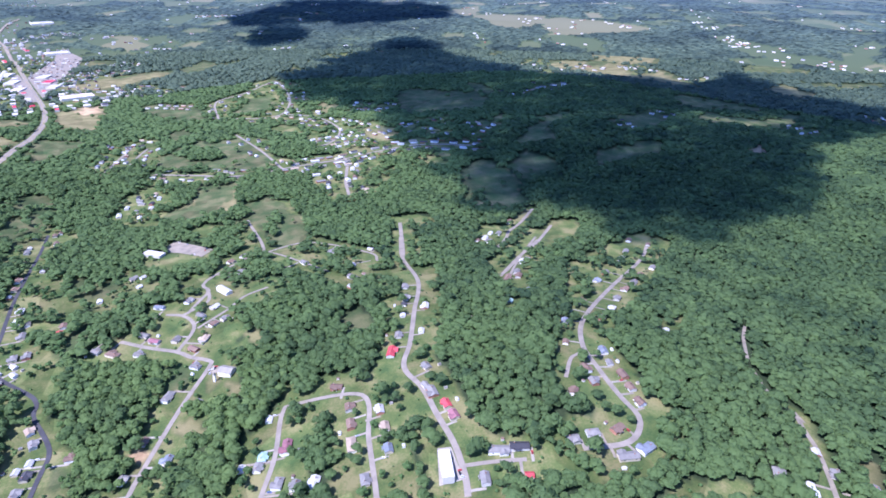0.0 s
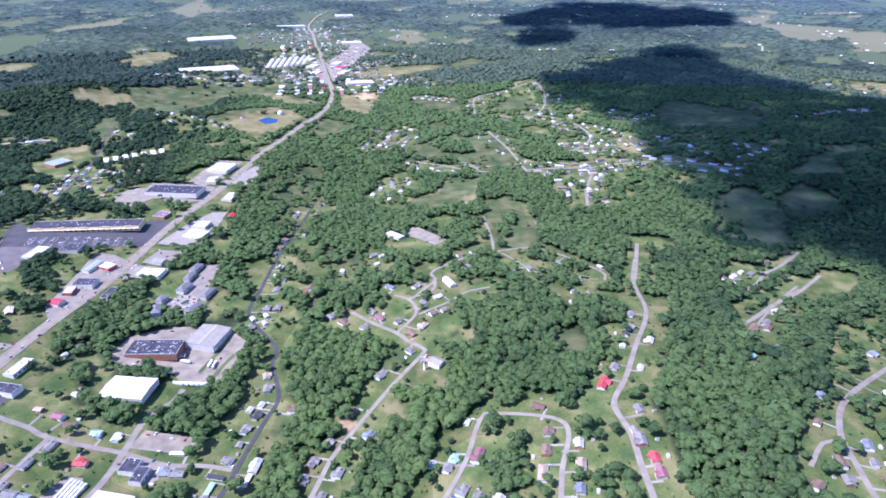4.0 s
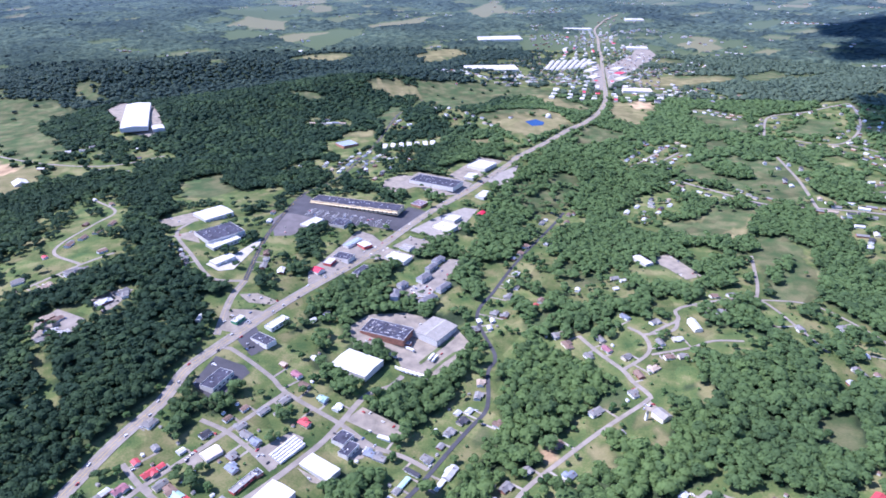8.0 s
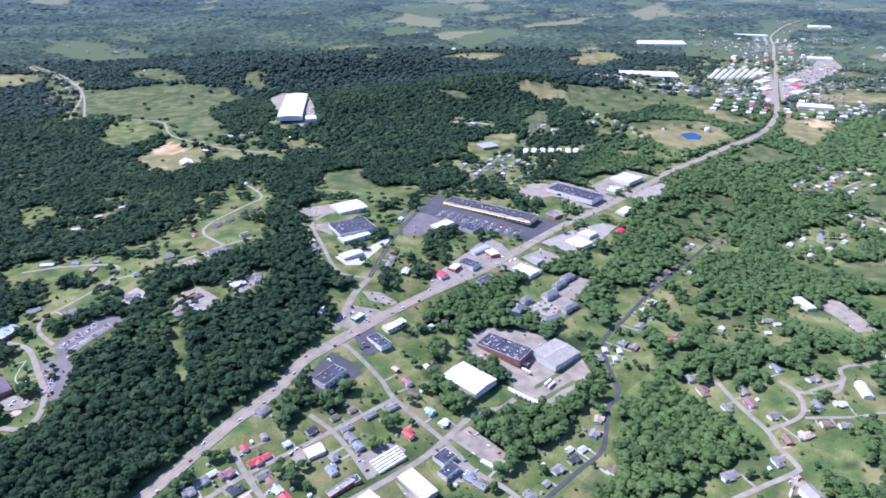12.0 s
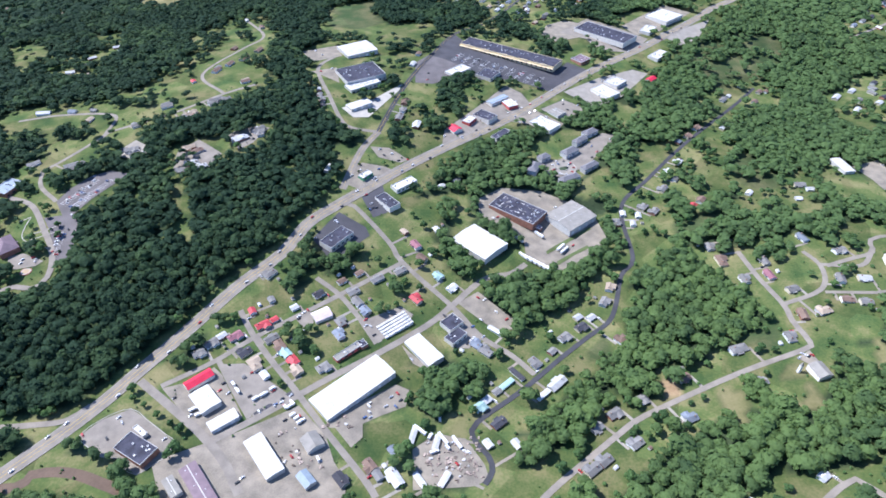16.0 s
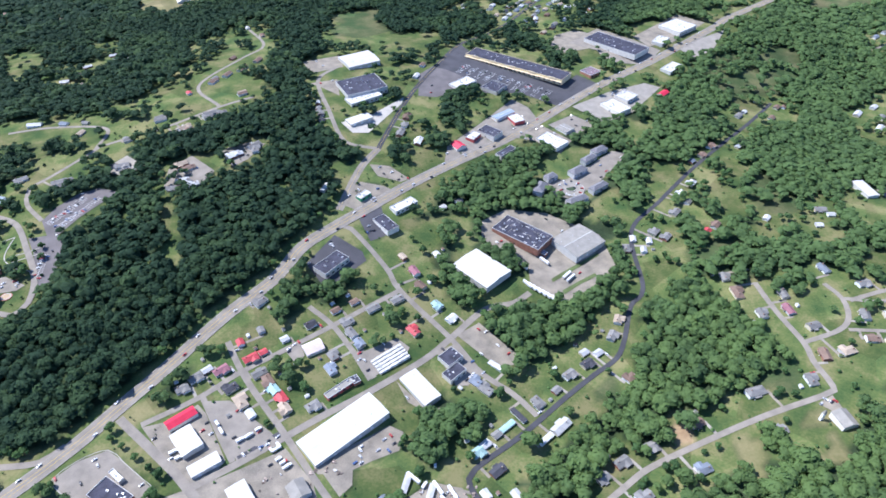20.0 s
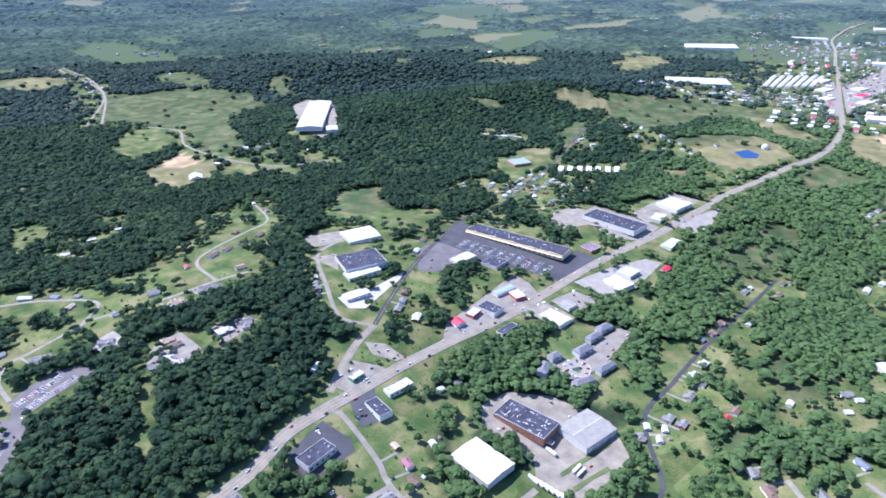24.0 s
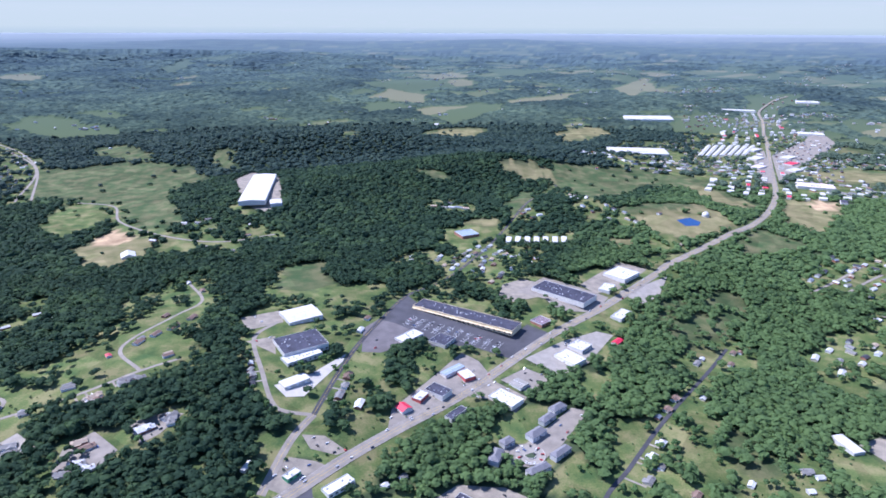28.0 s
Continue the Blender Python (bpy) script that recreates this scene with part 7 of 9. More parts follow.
building("hall", "gable", 516.8, 526.8, 76.4, 28.4, 11.0, 6, "roof_white", "paint_wall", "white-roofed meeting hall on a lawn")
building("barn", "metal", 577.4, 755.8, 98.6, 36.1, 16.0, 6, "roof_pale", "metal_pale", "long pale metal shed with a gravel yard")
building("warehouse", "metal", 316.0, 39.7, 34.1, 36.5, 11.2, 7, "roof_white", "metal_pale", "long white-roofed metal warehouse beside the lane")
building("plant", "metal", -404.1, 1957.3, 95.4, 329.3, 70.6, 12, "roof_white", "metal_pale", "large white-roofed industrial plant among woods")
building("plant", "metal", -331.8, 1826.0, 104.8, 44.7, 31.4, 8, "roof_white", "metal_pale", "small white hall beside the plant")
building("barn", "gable", -591.1, 1476.8, 114.9, 35.5, 29.5, 6, "roof_white", "metal_pale", "white farm barn beside bare earth")
building("school", "flat", 174.9, 1596.0, 22.8, 45.8, 44.9, 7, "roof_blue", "brick", "blue-grey roofed brick school on a lawn")
building("apartment_house", "gable", 1270.2, 2669.5, 57.7, 292.5, 16.5, 7, "roof_pale", "paint_wall", "long pale-roofed housing block far off")
building("apartment_house", "gable", 1303.8, 2673.9, 56.9, 284.6, 16.5, 7, "roof_pale", "paint_wall", "long pale-roofed housing block far off")
building("apartment_house", "gable", 1337.4, 2677.8, 56.2, 277.5, 16.5, 7, "roof_pale", "paint_wall", "long pale-roofed housing block far off")
building("apartment_house", "gable", 1370.8, 2681.1, 55.5, 271.0, 16.5, 7, "roof_pale", "paint_wall", "long pale-roofed housing block far off")
building("apartment_house", "gable", 1404.0, 2684.1, 54.9, 265.0, 16.5, 7, "roof_pale", "paint_wall", "long pale-roofed housing block far off")
building("apartment_house", "gable", 1437.2, 2686.6, 54.2, 259.4, 16.4, 7, "roof_pale", "paint_wall", "long pale-roofed housing block far off")
building("apartment_house", "gable", 1470.3, 2688.8, 53.5, 254.3, 16.4, 7, "roof_pale", "paint_wall", "long pale-roofed housing block far off")
building("shop", "flat", 1547.4, 2529.5, 34.3, 67.9, 40.3, 6, "roof_white", "paint_wall", "shop beside the far highway")
building("shop", "flat", 1496.9, 2702.6, 37.1, 75.0, 44.8, 6, "roof_pale", "paint_wall", "shop beside the far highway")
building("shop", "flat", 1489.2, 2408.0, 33.2, 62.6, 38.0, 6, "roof_red", "paint_wall", "shop beside the far highway")
building("shop", "flat", 1408.1, 2516.3, 35.6, 66.7, 40.0, 6, "roof_white", "paint_wall", "shop beside the far highway")
building("shop", "flat", 1435.9, 2296.8, 32.0, 57.9, 35.9, 6, "roof_pale", "paint_wall", "shop beside the far highway")
building("shop", "flat", 1332.5, 2356.9, 33.9, 59.0, 36.8, 6, "roof_pink", "paint_wall", "shop beside the far highway")
building("clinic", "hip", -528, 575, 134.1, 33.7, 22.0, 6, "roof_purple", "brick", "brick clinic with a dark brown hipped roof")
building("school", "flat", -582.2, 691.2, 70.9, 32.2, 24.3, 6, "roof_blue", "brick", "school wing with a teal metal roof")
building("mall", "mall", 127.5, 1109.6, 145.8, 194.9, 36.1, 8, "roof_dark", "mall_cream", "long shopping centre with a cream front and black roof")
SHEDS = ((270, 1536), (292, 1535), (314, 1531), (335, 1526), (356, 1522), (378, 1519), (399, 1517))
for sx, sy, sa, sl, sw, sm in FAR_STORES:
    for t in np.linspace(-0.5, 0.5, 4):
        BLOCKED.append((sx + math.cos(radians(sa)) * sl * t, sy + math.sin(radians(sa)) * sl * t, sw * 0.5 + 12))
for width, line in ROCKS:
    BLOCKED.extend((px, py, width * 0.5 + 5) for px, py in smooth_line(line, 5))
for sx, sy in SHEDS:
    building("storage_shed", "metal", sx, sy, 78, 40, 12, 4, "roof_white", "metal_pale", "long white-roofed storage shed in a row of its like")
# annexes and grass strips of the old factory
building("factory_annex", "flat", 101, 651, 141, 17, 11, 5.5, "roof_grey", "brick", "low brick annex with a grey flat roof")
building("factory_annex", "flat", 125, 637, 141, 9, 7, 4.5, "roof_purple", "brick", "small brick boiler house beside the old factory")
BIG = len(BLOCKED)

HOUSES = """
    -212,478,302,rs,7 -197,459,38,rm,6 -186,467,38,rs,6 -194,495,302,gs,30 -167,485,38,ws,9 -143,506,38,dm,10 -119,527,39,bs,11 -104,512,219,gm,3
    -98,498,308,gm,8 -88,486,308,um,8 -78,534,219,gm,2 -52,549,219,gm,7 -100,541,39,bs,11 -6,546,313,tm,16 -32,507,133,rm,23 -223,443,44,pm,11
    -237,443,44,ws,20 -246,433,44,gm,19 -255,420,35,gm,15 -184,441,218,gm,10 -174,433,307,bm,12 -166,423,310,tm,13 -157,414,310,rm,14 -151,402,310,om,10
    -125,406,39,gm,10 -114,450,128,um,29 -114,467,128,gm,18 -208,422,224,dm,10 -195,407,130,ol,13 -182,394,130,ws,12 -68,295,309,bm,8 -48,311,309,us,30
    -60,285,303,gs,8 -45,283,303,wl,20 -23,281,303,wx,30 -30,329,76,wx,0 -8,321,76,wx,30 -1,282,61,wx,30 -124,281,129,ul,30 -92,280,129,dm,14
    -202,533,232,gm,8 -34,594,300,pm,25 -26,573,313,bm,20 -49,615,309,os,23 -8,624,300,ws,0 -1,708,223,ws,0 -375,1100,71,bm,11 -327,1085,251,bl,30
    -344,1048,251,bl,30 -363,1024,251,bl,20 -379,998,251,bl,14 -407,960,127,rs,19 -319,951,35,bm,15 -397,1283,118,ws,-1 -354,1229,298,bm,9 -353,880,219,gm,16
    -335,891,219,gm,19 -425,879,26,gl,22 -380,838,219,wm,30 -368,844,219,bm,30 -631,896,7,wl,11 -582,892,349,um,6 -546,889,349,gs,10 -506,734,237,gl,30
    -431,753,206,gm,0 -455,828,206,gm,6 -344,754,219,bl,0 -288,782,219,wl,0 -264,797,111,gl,0 -354,713,357,gm,0 -341,726,219,gm,0 -328,720,219,wm,0
    -813,1363,140,bm,0 -954,1400,140,bm,0 -659,1050,7,ws,0 -614,1020,7,ws,0 -605,1141,71,ws,0 -583,1136,71,ws,0 -41,1096,71,bm,19 -50,1049,71,wm,12
    -207,956,108,ws,11 -197,928,108,ws,10 -189,898,111,gm,12 -183,877,111,ds,14 -58,910,255,bl,12 -60,886,257,gm,15 -38,846,257,wl,0 -65,863,257,gl,16
    20,723,223,gs,0 538,1040,48,bs,17 487,984,48,gm,19 502,999,48,ws,17 566,1022,228,bm,10 543,984,228,bm,18 580,1025,228,bs,19 406,878,47,bm,7
    384,851,47,bm,4 364,833,49,us,6 449,880,227,ws,19 466,889,227,ts,25 348,777,229,wm,13 327,753,229,wm,13 331,734,229,gs,29 308,712,230,gm,25
    242,663,86,ws,-3 272,675,230,gm,21 251,642,266,ws,7 335,669,230,rm,0 351,682,230,bm,0 494,708,0,gm,0 477,673,0,ws,0 503,696,0,ws,0
    700,944,228,wl,0 757,1005,116,gm,0 722,981,228,gm,0 443,587,286,um,24 419,692,229,ws,0 10,528,48,wm,13 86,552,219,ws,3 57,467,321,wx,13
    35,445,141,um,11 45,436,141,gm,12 76,406,130,dx,12 64,393,42,tx,12 53,383,40,gs,12 42,372,40,ws,10 34,363,40,tm,9 52,344,220,dm,12
    100,379,222,wx,17 116,393,223,wl,17 97,422,310,gm,9 117,437,43,gs,9 133,457,40,gm,14 154,471,37,dm,11 153,486,37,ws,24 168,485,37,ws,14
    187,508,61,gm,11 198,531,71,om,9 195,450,217,bm,25 67,320,303,ws,27 40,320,303,ws,4 145,336,38,gm,15 165,352,34,gm,17 194,367,23,gm,14
    145,299,218,gm,8 132,290,218,gm,8 177,316,214,gm,15 234,340,203,um,21 243,390,23,bm,16 307,420,16,gl,23 361,428,96,gm,12 311,374,200,gm,17
    331,585,96,gm,29 336,558,96,bl,24 350,522,100,gm,14 383,550,276,gm,16 379,525,280,pm,9 393,498,17,gm,12 387,458,267,bm,9 410,460,197,om,24
    450,508,256,gm,14 475,506,353,wm,20 473,558,17,gm,13 440,474,173,bm,11 457,468,173,gm,15 317,266,33,ws,12 289,217,213,pl,10 270,235,33,tm,10
    257,230,24,gm,12 250,247,24,ws,30 247,194,204,gm,12 250,175,204,gm,30 258,157,204,wl,0 358,183,39,bm,13 336,166,39,bm,14 311,148,39,ol,15
    384,219,295,bm,16 277,109,39,gm,6 364,146,219,wm,13 343,126,219,om,16 318,107,219,um,15 461,189,22,rl,17 499,201,26,gm,14 518,177,206,ws,10
    446,131,235,gm,18 550,224,26,ws,12 581,240,26,ds,13 587,208,206,wm,12 639,272,26,gm,16 602,249,26,gm,12 406,102,227,gl,4 414,115,235,gs,2
    393,78,227,rm,10 381,63,229,pm,12 354,0,298,gl,11 366,-17,298,dl,14 338,-38,118,rs,17 318,-1,212,gm,15 565,126,206,bm,0 614,87,13,gm,0
    625,105,190,bs,0 632,83,358,ws,0 744,142,10,bm,-1 758,129,190,bm,13 838,143,187,gm,12 1017,6,1,bm,30 963,0,1,gm,26 924,-0,353,wm,24
    847,10,353,gm,25 804,14,353,um,23 698,13,358,bl,19 657,20,358,um,24 616,12,13,um,22 558,-6,13,bs,18 701,-33,178,wm,21 656,-29,178,gm,18
    793,-34,173,bm,19 830,-40,173,gm,20 869,-42,173,bm,17 914,-55,173,gm,25 746,-31,178,gm,17 1015,-30,181,bs,-2 563,-52,214,um,17 513,-44,42,bm,12
    493,-58,42,gm,15 525,-84,222,bm,19 506,-97,222,bm,16 487,-111,230,bm,12 540,-65,214,gs,14 465,-43,187,bm,24 433,-99,334,bm,12 415,-78,306,gm,13
    398,-62,306,gm,11 422,-131,154,ul,15 403,-117,126,gl,13 674,-111,178,ws,0 885,237,3,gm,0 928,233,3,gm,0 993,237,3,bm,0 604,599,0,bm,13
    631,594,0,gm,7 580,552,180,gm,29 566,550,180,ws,30 618,486,79,bm,30 653,477,259,gm,-2 710,462,94,gm,24 638,367,259,gl,0 606,347,79,wm,0
    767,1022,116,gm,0 1019,1346,217,wm,0 965,1315,296,wm,0 901,1263,296,wm,0 -532,1684,320,gl,0 -501,1694,340,gl,0 -457,1642,340,gm,0 -358,1602,22,bm,15
    -369,1495,202,gm,0 -438,1525,160,gm,30 -572,1575,160,wl,30 -1364,4976,311,ws,0 -1386,2813,312,ws,0 690,2248,242,rs,0 676,1646,38,bm,0 1656,2431,242,gm,0
    1626,2319,242,gm,0 1606,2474,242,wm,0 1608,2555,242,gm,0 1842,2541,242,bm,0 1012,595,216,dm,0 661,1469,38,om,0 1353,2590,62,wl,0 1372,2633,62,bl,0
    1528,2742,62,wl,0 1162,2606,62,ol,0 1340,2377,62,bl,0 1402,2779,62,dl,0 1223,2630,62,wl,0 1320,2626,62,wl,0 1316,2341,62,gl,0 1459,2720,62,gl,0
    1273,2701,62,gl,0 1424,2533,62,gl,0 1171,2457,62,ol,0 1351,2471,62,ol,0 1122,2580,62,wl,0 1041,2571,62,bl,0 1388,2662,62,dl,0 1316,2428,62,dl,0
    1400,2729,62,ol,0 1340,2522,62,dl,0 1431,2608,62,ol,0 1149,2435,62,bl,0 1516,2709,62,ol,0 1300,2720,62,dl,0 1199,2430,62,gl,0 1379,2447,62,gl,0
    1212,2477,62,gl,0 1314,2571,62,ol,0 1303,2663,62,gl,0 1125,2490,62,dl,0 1085,2600,62,gl,0 1015,2536,62,gl,0 1228,2551,62,bl,0 1120,2633,62,ol,0
    1311,2479,62,dl,0 1342,2657,62,ol,0 984,2494,62,wl,0 1270,2529,62,gl,0 1267,2647,62,gl,0 1174,2652,62,dl,0 1341,2719,62,ol,0 1217,2524,62,gl,0
    1170,2415,62,gl,0 1311,2769,62,dl,0 1454,2652,62,wl,0 2606,4070,229,gl,0 2080,3550,242,gl,0 2092,3124,242,gl,0 2126,3318,242,wl,0 2578,4210,229,gl,0
    2674,4406,229,gl,0 2404,3810,242,bl,0 2144,3599,242,wl,0 2472,4259,229,ol,0 1980,3529,62,gl,0 2456,3681,242,gl,0 2558,4411,229,ol,0 2160,3711,242,gl,0
    2667,4256,229,dl,0 2538,4290,229,gl,0 1949,3115,242,dl,0 2158,3351,242,bl,0 1712,2863,242,bl,0 1806,2909,242,gl,0 2589,3987,242,bl,0 2627,4406,229,gl,0
    2649,4447,229,ol,0 2063,3279,242,gl,0 2196,3249,242,gl,0 2657,4184,229,gl,0 2045,3107,242,wl,0 2614,4171,229,ol,0 2780,4506,229,ol,0 1476,2476,242,gl,0
    2862,4572,229,ol,0 2164,3417,242,wl,0 2206,3298,242,gl,0 2202,3506,242,gl,0 2362,4137,242,dl,0 2754,4310,229,wl,0 2271,3615,242,ol,0 2107,3187,242,bl,0
    2461,4177,229,gl,0 2808,4291,229,gl,0 2241,3632,242,gl,0 2066,2825,242,dm,0 1703,2512,242,gm,0 2100,2885,242,wm,0 1700,2636,242,wm,0 1892,2597,242,dm,0
    1854,2683,242,wm,0 1906,2810,242,gm,0 1546,2454,242,wm,0 1885,2526,242,om,0 1732,2531,242,gm,0 2010,2814,242,om,0 1817,2393,242,dm,0 2070,2778,242,dm,0
    1827,2447,242,om,0 1800,2584,242,gm,0 1606,2340,242,gm,0 1753,2634,242,gm,0 1789,2507,242,om,0 1772,2406,242,gm,0 1678,2587,242,gm,0 1762,2755,242,bm,0
    1587,2403,242,om,0 1708,2676,242,gm,0 1803,2717,242,gm,0 1631,2455,242,om,0 1956,2772,242,gm,0 1931,2581,242,gm,0 1717,2598,242,gm,0 1615,2407,242,bm,0
    2032,2750,242,dm,0 -1376,2335,112,dm,0 -1225,2157,112,wm,0 -1338,2251,112,bm,0 -1351,2349,112,dm,0 -1335,2279,112,gm,0 -1275,2266,112,bm,0 -1256,2232,112,dm,0
    -1422,2393,132,gm,0 -1351,2315,112,gm,0 -1301,2189,112,om,0 -1322,2320,112,dm,0 -1367,2381,112,dm,0 2098,4423,62,gm,0 1627,3691,62,gm,0 1763,3388,62,wm,0
    1677,3548,62,bm,0 2015,4262,62,gm,0 1463,2845,62,wm,0 1684,3364,62,bm,0 1983,4153,62,gm,0 2100,4292,62,dm,0 1896,3892,62,gm,0 1951,4051,62,dm,0
    1626,3181,62,gm,0 1263,2404,62,gm,0 2112,4042,62,om,0 1585,3533,62,wm,0 2027,4506,62,gm,0 1670,3193,62,dm,0 2068,3894,62,gm,0 1788,3628,62,bm,0
    1644,3500,62,om,0 1929,4318,62,gm,0 1859,3682,62,gm,0 1993,3731,62,wm,0 1888,4194,62,gm,0 1834,3807,62,wm,0 1544,3248,62,dm,0 1404,3080,62,gm,0
    1822,3711,62,gm,0 1909,3728,62,om,0 1738,3508,62,wm,0 1700,3613,62,om,0 1603,3342,62,dm,0 1958,4295,62,wm,0 1533,2847,62,bm,0 1955,4330,62,dm,0
    1714,3323,62,wm,0 2013,3769,62,gm,0 1603,3571,62,gm,0 1757,3193,62,gm,0 1844,3496,62,om,0 1989,4110,62,gm,0 1350,2961,62,om,0 2078,4368,62,gm,0
    1459,3207,62,gm,0 1580,3365,62,gm,0 2019,4324,62,gm,0 1386,2523,62,gm,0 1929,3910,62,bm,0 1647,3011,62,om,0 1728,3176,62,bm,0 2105,4546,49,om,0
    1852,3867,62,om,0 1307,2523,62,gm,0 1526,3451,62,bm,0 1711,3520,62,gm,0 1413,2954,62,bm,0 2019,4401,62,om,0 1718,3580,62,dm,0 1797,3598,62,wm,0
    1426,2811,62,wm,0 1455,2985,62,gm,0 1775,3532,62,gm,0 1899,4247,62,gm,0 1482,2886,62,dm,0 1566,3501,62,gm,0 2050,4455,62,gm,0 2050,4175,62,gm,0
    1637,3652,62,om,0 1727,3896,62,gm,0 1674,3480,62,gm,0 1646,2625,242,ol,0 1424,2277,242,dl,0 1782,2811,242,bl,0 1868,2794,242,gl,0 1385,2145,243,wl,0
    1617,2607,242,gl,0 1914,2843,242,dl,0 1659,2721,242,wl,0 1446,2222,243,dl,0 1457,2122,243,gl,0 1795,2769,242,bl,0 1441,2162,243,bl,0 1539,2421,242,bl,0
    1802,2973,242,dl,0 1835,2715,242,dl,0 1717,2821,242,wl,0 1866,2862,242,gl,0 1588,2259,242,dl,0 1872,2830,242,wl,0 1571,2571,242,wl,0 1687,2536,242,dl,0
    1630,2374,242,ol,0 1681,2473,242,gl,0 1494,2420,242,gl,0 1516,2351,242,gl,0 1785,2644,242,gl,0 1658,2346,242,dl,0 1880,2909,242,gl,0 1533,2176,243,gl,0
    1660,2669,242,ol,0 1821,2747,242,bl,0 1831,2941,242,ol,0 1406,2099,243,dl,0 1503,2268,242,gl,0 1423,2127,243,gl,0 1405,2198,243,wl,0 1855,2748,242,wl,0
    1777,2682,242,wl,0 1528,2475,242,gl,0 1559,2480,242,dl,0 1473,2211,243,ol,0 1808,2620,242,wl,0 1548,2278,242,gl,0 1716,2450,242,gl,0 1893,2724,242,dl,0
    1473,2166,243,bl,0 1632,2661,242,dl,0 1423,2309,242,gl,0 1521,2210,242,gl,0 1837,2830,242,ol,0 -1625,2751,132,wm,0 -1350,2531,312,wm,0 -1644,2859,312,gm,0
    -1626,2905,312,wm,0 -1493,2763,312,dm,0 -1850,3010,131,bm,0 -1795,2956,131,dm,0 -1555,2747,312,gm,0 -1299,2361,112,dm,0 -1434,2487,132,bm,0 -1824,2958,131,gm,0
    -1388,2424,132,dm,0 -1450,2724,312,gm,0 -1490,2674,312,dm,0 -1707,2843,132,gm,0 -1361,2487,132,bm,0 -1474,2601,132,gm,0 -1955,3121,131,wm,0 1090,2341,63,gm,0
    1192,2342,63,gm,0 1184,2879,62,gm,0 1181,2753,62,wm,0 1178,2706,62,gm,0 1157,2385,63,bm,0 1291,2595,62,wm,0 1057,2654,62,dm,0 1151,2535,62,dm,0
    1346,2775,62,bm,0 1159,2504,62,om,0 1371,2732,62,wm,0 1261,2755,62,om,0 1233,2902,62,gm,0 1278,2791,62,dm,0 1169,2815,62,wm,0 1084,2456,62,om,0
    1218,2285,63,wm,0 1288,2894,62,bm,0 1325,2854,62,bm,0 1257,2434,62,om,0 1228,2721,62,wm,0 1065,2433,63,gm,0 1447,2899,62,gm,0 1229,2755,62,om,0
    998,2466,63,bm,0 1237,2936,62,bm,0 1214,2678,62,gm,0 1182,2286,63,gm,0 1162,2780,62,gm,0 1343,2933,62,gm,0 1187,2570,62,gm,0 1244,2606,62,bm,0
    1329,2884,62,om,0 1079,2399,63,bm,0 1134,2362,63,gm,0 1279,2983,62,gm,0 1065,2516,62,wm,0 1158,2573,62,gm,0 1092,2544,62,gm,0 1050,2479,62,gm,0
    956,2439,63,gm,0 1236,2373,62,gm,0 1231,2970,62,wm,0 1131,2790,62,gm,0 1217,2858,62,gm,0 1357,2847,62,om,0 1026,2504,62,dm,0 1255,2502,62,om,0
    1128,2403,62,dm,0 1128,2702,62,gm,0 1289,2455,62,bm,0 1367,2799,62,gm,0 1319,2970,62,gm,0 1094,2723,62,gm,0 1396,2927,62,om,0 1277,2846,62,wm,0
    1270,2925,62,wm,0 1237,2788,62,gm,0 1390,2839,62,wm,0 1834,2882,242,dl,0 1842,2997,242,gl,0 1642,2581,242,bl,0 1895,2964,242,gl,0 1527,2591,242,dl,0
    1450,2413,242,bl,0 1989,3134,242,ol,0 2012,3157,242,gl,0 1553,2621,242,gl,0 1804,2876,242,wl,0 1745,2837,242,wl,0 1783,2854,242,wl,0 1800,2938,242,wl,0
    1763,2902,242,gl,0 1888,3023,242,ol,0 1850,2964,242,ol,0 1761,2968,242,gl,0 1945,3056,242,gl,0 1971,3090,242,wl,0 1703,2753,242,gl,0 1583,2600,242,gl,0
    1623,2509,242,wl,0 1582,2663,242,gl,0 1514,2553,242,dl,0 1650,2788,242,gl,0 1617,2740,242,ol,0 1501,2458,242,gl,0 1643,2824,242,ol,0 1586,2500,242,dl,0
    1901,3058,242,dl,0 1748,2795,242,gl,0 1754,2712,242,gl,0 1803,2832,242,gl,0 1571,2533,242,bl,0 1682,2872,242,gl,0 1676,2766,242,dl,0 1586,2630,242,wl,0
    1714,2724,242,bl,0 1733,2894,242,gl,0 1947,3028,242,dl,0 3850,5667,229,gl,0 2557,5431,49,dl,0 1909,4002,62,dl,0 1745,3316,62,ol,0 2618,6461,49,gl,0
    2081,5193,49,dl,0 2197,4225,62,gl,0 3487,6515,49,bl,0 2647,4950,49,gl,0 2121,5368,49,gl,0 3311,6777,49,gl,0 3016,5957,49,gl,0 1871,4759,49,ol,0
    3419,6717,49,bl,0 3010,6142,49,gl,0 3654,6530,49,dl,0 3152,6425,49,gl,0 2725,4731,49,wl,0 2031,5509,49,gl,0 2713,4259,229,wl,0 2548,4928,49,dl,0
    2396,4944,49,wl,0 2835,5517,49,gl,0 3706,6403,49,wl,0 2835,5573,49,bl,0 2019,4559,49,gl,0 3873,5764,229,bl,0 2765,6157,49,bl,0 2363,6269,49,bl,0
    3232,5582,49,ol,0 3204,5048,229,gl,0 2154,3300,242,gl,0 3841,6691,49,dl,0 1574,4366,62,dl,0 2448,5973,49,gl,0 3831,6267,49,gl,0 1619,4155,62,bl,0
